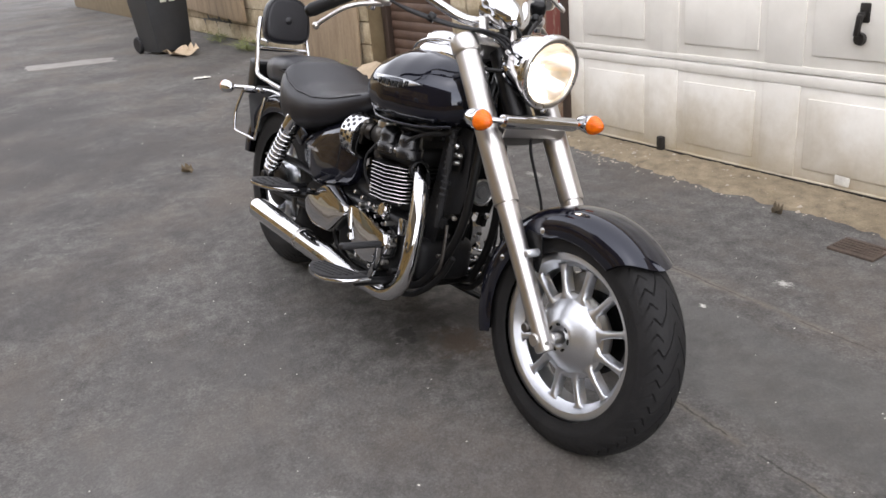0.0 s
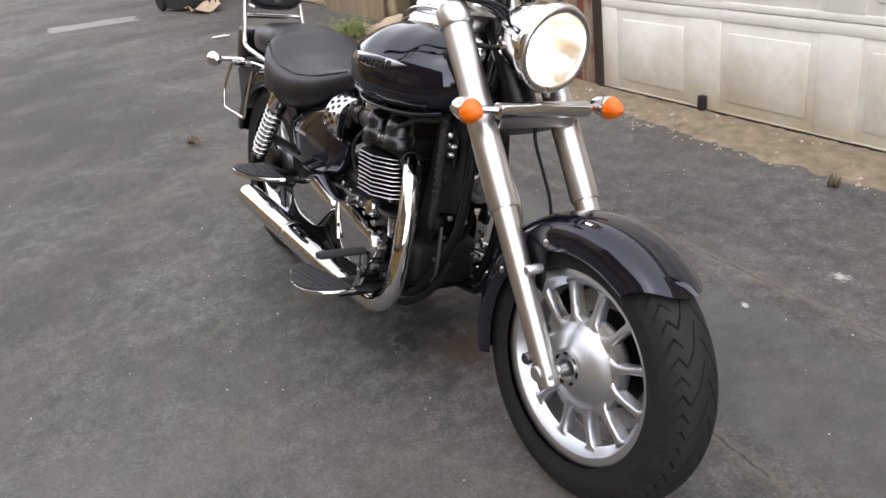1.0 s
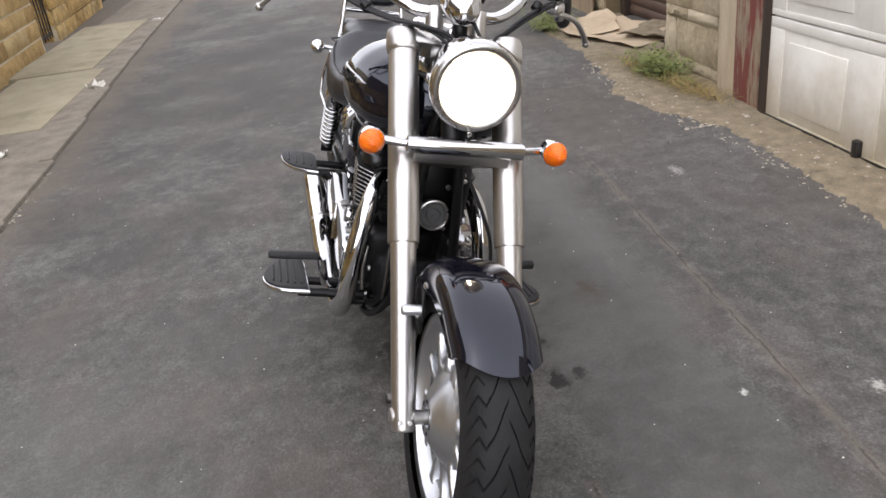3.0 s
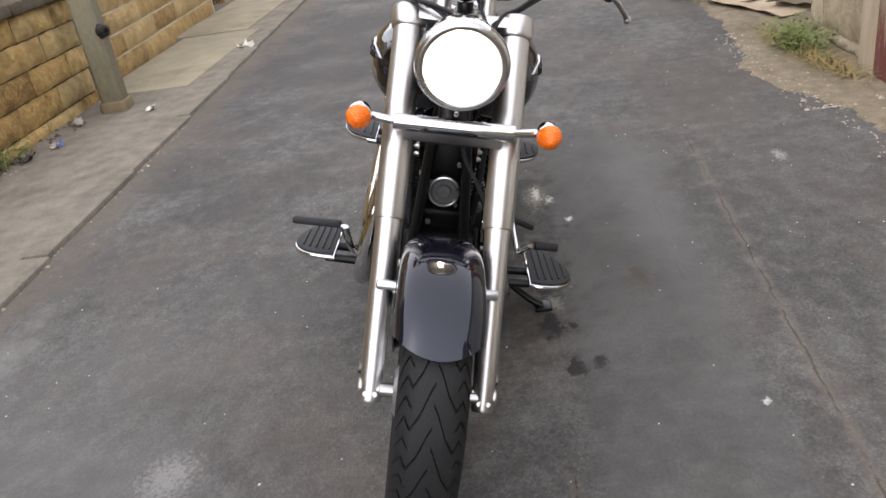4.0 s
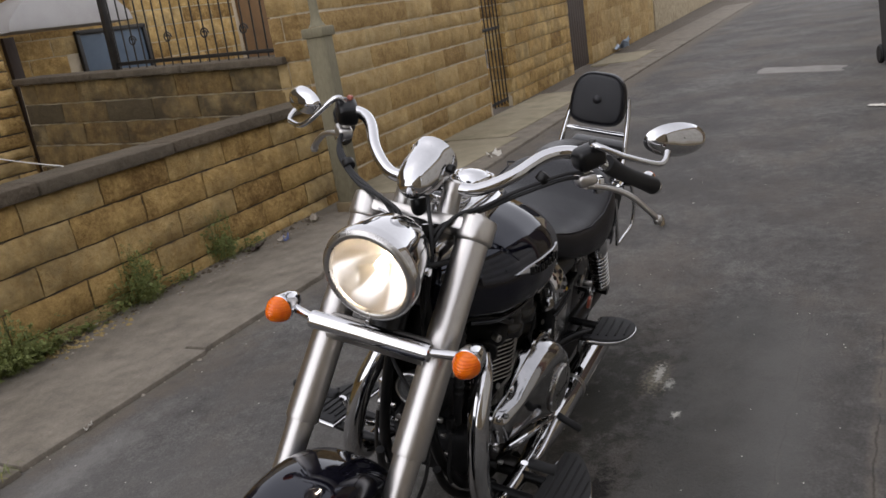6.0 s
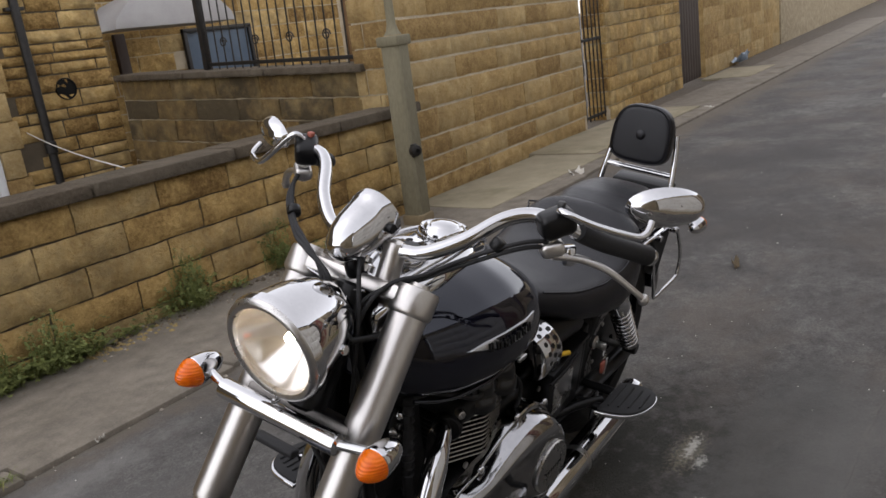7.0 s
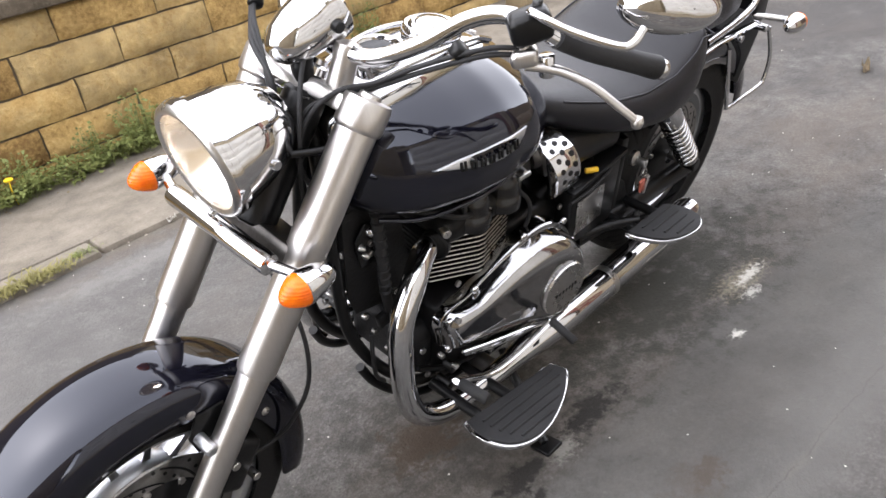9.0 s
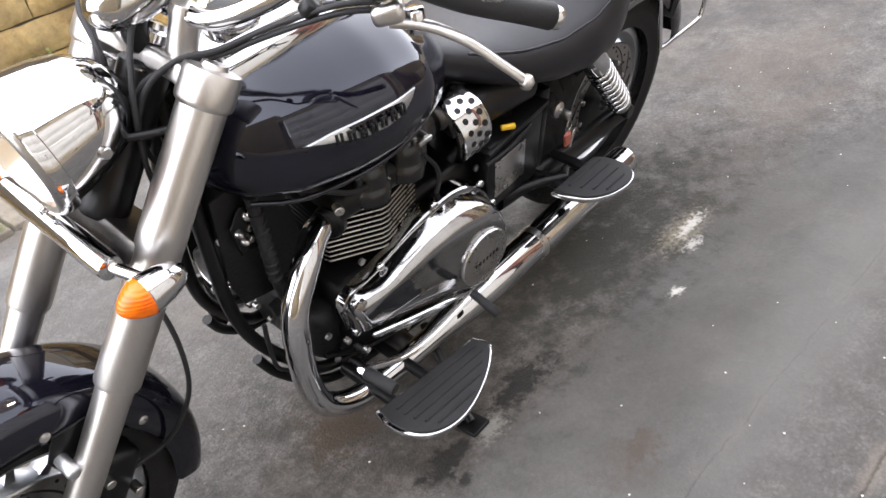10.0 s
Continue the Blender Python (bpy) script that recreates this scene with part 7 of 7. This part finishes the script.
for s in (-1, 1):
    o = [(-0.99, 0.622), (-1.07, 0.636), (-1.16, 0.620), (-1.24, 0.594), (-1.33, 0.552), (-1.360, 0.524), (-1.348, 0.480), (-1.315, 0.435), (-1.265, 0.408), (-1.15, 0.416), (-1.03, 0.450), (-0.985, 0.510), (-0.975, 0.570)]
    m = Matrix(((1, 0, 0, 0), (0, 0, s, 0.118 * s), (0, 1, 0, 0), (0, 0, 0, 1)))
    if s < 0:
        q = smooth_path([(x, z, 0) for x, z in [*o, o[0]]], 4)[:-1]
        c = Vector((-1.16, 0.52, 0))
        rings = [[m @ Vector((c.x + (v.x - c.x) * f, c.y + (v.y - c.y) * f, h)) for v in q] for f, h in ((1, -0.02), (1, 0.004), (0.97, 0.012), (0.8, 0.022), (0.4, 0.028), (0.1, 0.029))]
        side = part("side_panel", grid_loft(rings), PAINT, bike, "gloss black side panel with a small bright script", 50)
        for k in range(8):
            tall = (0.020, 0.010, 0.011, 0.009, 0.012, 0.010, 0.013, 0.010)[k]
            part("script_bar", joined(block((0.0022, 0.0022, tall), (-1.205 - 0.0135 * k, -0.1462 + 0.0006 * abs(k - 2), 0.520 + tall * 0.4), 0.0007, (0, -24, 0)), block((0.010, 0.0020, 0.0022), (-1.208 - 0.0135 * k, -0.1462 + 0.0006 * abs(k - 2), 0.520), 0.0007)), STEEL, side, "", 50)
    else:
        tray = part("battery_box", joined(block((0.18, 0.055, 0.17), (-1.160, 0.115, 0.445), 0.008), block((0.20, 0.065, 0.012), (-1.160, 0.117, 0.532), 0.004, (0, 9, 0)), block((0.025, 0.05, 0.20), (-1.265, 0.112, 0.47), 0.006)), BLACK, bike, "open black battery box with its cover off", 40)
        part("battery_strap", tube([(-1.055, 0.146, 0.500), (-1.12, 0.150, 0.505), (-1.20, 0.146, 0.520)], 0.004, 8), RUBBER, tray, "", 40)
        part("box_plate", block((0.10, 0.003, 0.092), (-1.140, 0.1445, 0.442), 0.001, (0, 4, 0)), STEEL, tray, "", 40)
        part("yellow_plug", rod((-1.112, 0.134, 0.552), (-1.136, 0.150, 0.553), 0.0060), YELLOW, tray, "yellow plastic plug", 40)
        part("bridge_tube", rod((-1.03, 0.09, 0.61), (-1.22, 0.10, 0.60), 0.045, 20), BLACK, bike, "", 40)
        lock = part("ignition_lock", lathe([(0.017, 0), (0.018, 0.010), (0.013, 0.014), (0.001, 0.014)], 22, along((-1.288, 0.146, 0.515), (-1.288, 1, 0.515))), STEEL, bike, "", 40)
        part("key", joined(block((0.010, 0.028, 0.020), (-1.288, 0.172, 0.512), 0.003), tube([(-1.288, 0.183, 0.505), (-1.296, 0.185, 0.490), (-1.288, 0.185, 0.478), (-1.280, 0.185, 0.490), (-1.288, 0.183, 0.505)], 0.0018, 6)), STEEL, lock, "", 40)
        part("key_fob", block((0.020, 0.008, 0.034), (-1.288, 0.185, 0.455), 0.003, (0, 12, 0)), REDTAG, lock, "red worn key fob", 40)
        part("spare_key", block((0.009, 0.003, 0.045), (-1.303, 0.188, 0.452), 0.001, (0, -14, 0)), STEEL, lock, "", 40)
    part("frame_gusset", plate([(-1.08, 0.25), (-1.40, 0.27), (-1.42, 0.31), (-1.39, 0.37), (-1.26, 0.47), (-1.08, 0.47)], 0.012, Matrix(((1, 0, 0, 0), (0, 0, s, 0.078 * s), (0, 1, 0, 0), (0, 0, 0, 1))), 0.004), CASTING, bike, "black frame gusset ahead of the rear wheel", 40)
    # swing arm, shock
    part("swing_arm", tube([(-1.15, 0.11 * s, 0.33), (-1.40, 0.125 * s, 0.325), (-1.665, 0.128 * s, 0.322)], 0.022, 12, 4, 1.3), BLACK, bike, "", 50)
    t0, t1 = Vector((-1.36, 0.162 * s, 0.628)), Vector((-1.595, 0.158 * s, 0.365))
    shock = part("shock_absorber", lathe([(0.016, 0), (0.026, 0.004), (0.027, 0.012), (0.030, 0.02), (0.030, 0.075), (0.022, 0.078), (0.018, 0.09), (0.018, 0.30), (0.026, 0.302), (0.026, 0.312), (0.014, 0.32), (0.014, 0.35)], 24, along(t0, t1)), CHROME, bike, "chrome covered rear shock absorber", 40)
    mcoil = along(t0, t1)
    coil = [mcoil @ Vector((0.0265 * math.cos(2 * math.pi * k / 12), 0.0265 * math.sin(2 * math.pi * k / 12), 0.082 + 0.215 * k / 108)) for k in range(109)]
    part("spring", tube(coil, 0.0048, 8, 1), CHROME, shock, "chrome coil spring", 60)
    part("shock_eye", rod(t1 + Vector((0, -0.02, 0)), t1 + Vector((0, 0.02, 0)), 0.018), BLACK, shock, "", 40)

# footboards, pedals, pegs, stand
def board(side, front, pts, z, inner, outer, name, label, ridges=5, tilt=0.0):
    pts = [(p.x, p.y) for p in smooth_path([(x, y, 0) for x, y in pts], 4)]
    cx, cy = sum(p[0] for p in pts) / len(pts), sum(p[1] for p in pts) / len(pts)
    flip = lambda q: [(x, y * side) for x, y in (q if side > 0 else q[::-1])]
    m = Matrix.Translation((front, 0, z)) @ Matrix.Rotation(radians(-tilt), 4, "Y") @ Matrix.Translation((-front, 0, 0))
    b = part(name, plate(flip([(cx + (x - cx) * 1.03, cy + (y - cy) * 1.03) for x, y in pts]), 0.012, m, 0.004), CHROME, bike, label, 40)
    part("rubber_pad", plate(flip([(cx + (x - cx) * 0.97, cy + (y - cy) * 0.97) for x, y in pts]), 0.008, m @ Matrix.Translation((0, 0, 0.0095)), 0.003), RUBBER, b, "black ribbed rubber pad", 40)
    for k in range(ridges):
        yy = inner + (outer - inner) * (0.18 + 0.62 * k / (ridges - 1))
        xs = [x for x, y in pts if y >= yy - 0.004]
        x0, x1 = max(xs) - 0.03, min(xs) + 0.03
        if x0 - x1 > 0.02:
            part("pad_rib", rod((x0, yy * side, 0.0185), (x1, yy * side, 0.0185), 0.0028, 8), RUBBER, b, "", 40, m)
    part("board_bracket", rod((front - 0.05, 0.12 * side, -0.012), (front - 0.05, (inner + 0.03) * side, -0.006), 0.012), BLACK, b, "", 40, m)
    part("board_bracket", rod((front - 0.14, 0.12 * side, -0.012), (front - 0.14, (inner + 0.03) * side, -0.006), 0.012), BLACK, b, "", 40, m)
    return b


for s in (-1, 1):
    trim = (lambda p: p) if s > 0 else (lambda p: (-0.628 + (p[0] + 0.620) * 0.90, 0.262 + (p[1] - 0.255) * 0.92))
    board(s, -0.616, ([(-0.616, 0.255), (-0.610, 0.290), (-0.620, 0.330), (-0.648, 0.359), (-0.694, 0.373), (-0.752, 0.368), (-0.82, 0.345), (-0.872, 0.317), (-0.896, 0.294), (-0.884, 0.262)] if s > 0 else [trim(p) for p in ((-0.620, 0.255), (-0.624, 0.310), (-0.640, 0.347), (-0.678, 0.371), (-0.730, 0.377), (-0.80, 0.363), (-0.87, 0.335), (-0.914, 0.306), (-0.922, 0.280), (-0.910, 0.258))]), 0.244 if s > 0 else 0.264, 0.258, 0.377 if s > 0 else 0.372, "footboard", "rider footboard with black rubber pad and chrome rim", 5, 7.0)
    board(s, -1.205, [(-1.206, 0.214), (-1.214, 0.250), (-1.240, 0.290), (-1.285, 0.315), (-1.340, 0.323), (-1.376, 0.310), (-1.389, 0.278), (-1.380, 0.236), (-1.360, 0.214)], 0.366 if s > 0 else 0.386, 0.214, 0.323, "pillion_footboard", "small pillion footboard with ribbed rubber pad", 4)
    part("pillion_bracket", tube([(-1.16, 0.12 * s, 0.34), (-1.22, 0.16 * s, 0.362), (-1.28, 0.20 * s, 0.366)], 0.012, 10), BLACK, bike, "", 40)
part("shift_lever", tube([(-0.604, 0.238, 0.372), (-0.640, 0.232, 0.345), (-0.72, 0.226, 0.292), (-0.80, 0.226, 0.280), (-0.926, 0.222, 0.290)], 0.009, 10, 6, 0.6), CHROME, bike, "chrome heel-and-toe shift lever", 50)
part("shift_peg", rod((-0.606, 0.246, 0.374), (-0.614, 0.306, 0.370), 0.0115), RUBBER, bike, "", 50)
part("shift_peg", rod((-0.926, 0.222, 0.296), (-0.932, 0.286, 0.272), 0.0095), RUBBER, bike, "", 50)
part("cable_guide", tube([(-0.455, -0.065, 0.942), (-0.463, -0.035, 0.930), (-0.478, -0.005, 0.917), (-0.474, 0.020, 0.922), (-0.471, 0.044, 0.929)], 0.0022, 8), CHROME, bike, "thin bright wire guide round the cables", 50)
pedal = part("brake_pedal", tube([(-0.78, -0.190, 0.222), (-0.71, -0.212, 0.250), (-0.655, -0.228, 0.310), (-0.630, -0.238, 0.362)], 0.012, 10, 6, 0.6), CHROME, bike, "chrome brake pedal arm", 50)
part("pedal_pad", block((0.030, 0.122, 0.018), (-0.618, -0.306, 0.374), 0.006, (0, -12, 0)), RUBBER, pedal, "long black rubber pedal pad", 50)
for x, z in ((-0.700, 0.262), (-0.690, 0.216)):
    part("cross_tube", rod((x, -0.150, z), (x, 0.150, z), 0.0115), BLACK, bike, "black tube crossing below the engine", 50)
part("side_stand", joined(tube([(-0.88, 0.135, 0.175), (-0.85, 0.21, 0.140), (-0.815, 0.290, 0.100), (-0.802, 0.330, 0.088)], 0.0105, 12), block((0.05, 0.05, 0.010), (-0.802, 0.335, 0.0855), 0.003, (14, 0, 0))), BLACK, bike, "black steel side stand", 50)


# ---- small fittings of the engine ----
for s in (-1, 1):
    part("ignition_coil", block((0.075, 0.030, 0.040), (-0.600, 0.055 * s, 0.705), 0.008, (0, 12, 0), 3), BLACK, bike, "", 40)
    part("wiring_loom", tube([(-0.505, 0.045 * s, 0.80), (-0.530, 0.062 * s, 0.735), (-0.575, 0.078 * s, 0.690), (-0.66, 0.085 * s, 0.672), (-0.80, 0.085 * s, 0.668)], 0.0065, 10), RUBBER, bike, "", 50)
    part("vacuum_hose", tube([(-0.900, 0.115 * s, 0.600), (-0.925, 0.130 * s, 0.560), (-0.935, 0.122 * s, 0.500), (-0.915, 0.105 * s, 0.455)], 0.0045, 8), RUBBER, bike, "", 50)
    for x, z in ((-0.640, 0.335), (-0.655, 0.255), (-0.735, 0.455), (-0.905, 0.470), (-1.060, 0.475)):
        part("case_bolt", lathe([(0.0075, 0), (0.0075, 0.005), (0.004, 0.0065), (0.001, 0.0065)], 6, along((x, 0.114 * s, z), (x, s, z))), STEEL, engine, "", 40)
    part("head_bolt", rod((-0.700, 0.105 * s, 0.602), (-0.692, 0.122 * s, 0.602), 0.0085), STEEL, engine, "", 40)
    part("crankcase_rib", tube([(-0.625, 0.118 * s, 0.295), (-0.70, 0.128 * s, 0.255), (-0.80, 0.134 * s, 0.228), (-0.95, 0.134 * s, 0.222)], 0.006, 8), BLACK, engine, "", 40)
    part("silencer_bracket", plate([(-0.02, 0.0), (0.02, 0.0), (0.014, 0.085), (-0.014, 0.085)], 0.005, Matrix(((1, 0, 0, -1.33), (0, 0, s, 0.165 * s), (0, 1, 0, 0.27), (0, 0, 0, 1))), 0.0015), BLACK, bike, "", 40)
for x, z, r in ((-0.556, 0.655, 0.0105), (-0.534, 0.632, 0.0070), (-0.542, 0.611, 0.0070)):
    for q in (-1, 1):
        part("stay_nut", lathe([(r, 0), (r, 0.006), (r * 0.8, 0.012), (r * 0.35, 0.016), (0.001, 0.0165)], 16, along((x, 0.062 * q, z), (x + 0.02, q, z))), CHROME if r > 0.01 else STEEL, bike, "", 40)
part("fuel_tap", joined(rod((-0.872, 0.105, 0.690), (-0.872, 0.120, 0.650), 0.011), rod((-0.872, 0.110, 0.668), (-0.872, 0.150, 0.664), 0.008), block((0.034, 0.008, 0.010), (-0.866, 0.152, 0.664), 0.003)), STEEL, bike, "alloy fuel tap", 40)
part("fuel_hose", tube([(-0.872, 0.120, 0.648), (-0.882, 0.124, 0.622), (-0.900, 0.108, 0.606)], 0.0055, 8), RUBBER, bike, "", 50)
part("oil_pipe", tube([(-0.640, -0.125, 0.395), (-0.632, -0.132, 0.345), (-0.640, -0.128, 0.275)], 0.0042, 8), STEEL, engine, "thin bright oil pipe", 50)
part("speedometer_cable", tube([(-0.505, 0.010, 1.000), (-0.470, 0.030, 0.965), (-0.440, 0.055, 0.905), (-0.430, 0.060, 0.82), (-0.445, 0.045, 0.73)], 0.0040, 8), RUBBER, bike, "", 50, TURNED)
part("pulley_cover", lathe([(0.085, 0), (0.088, 0.006), (0.080, 0.014), (0.045, 0.018), (0.001, 0.019)], 36, along((-1.665, -0.075, 0.318), (-1.665, -1.0, 0.318))), BLACK, bike, "black cover over the rear hub", 40)
part("belt_guard", tube([(-1.20, -0.118, 0.42), (-1.38, -0.122, 0.44), (-1.55, -0.124, 0.445), (-1.68, -0.122, 0.430)], [0.012, 0.022, 0.022, 0.012], 10, 6, 0.5), BLACK, bike, "", 50)
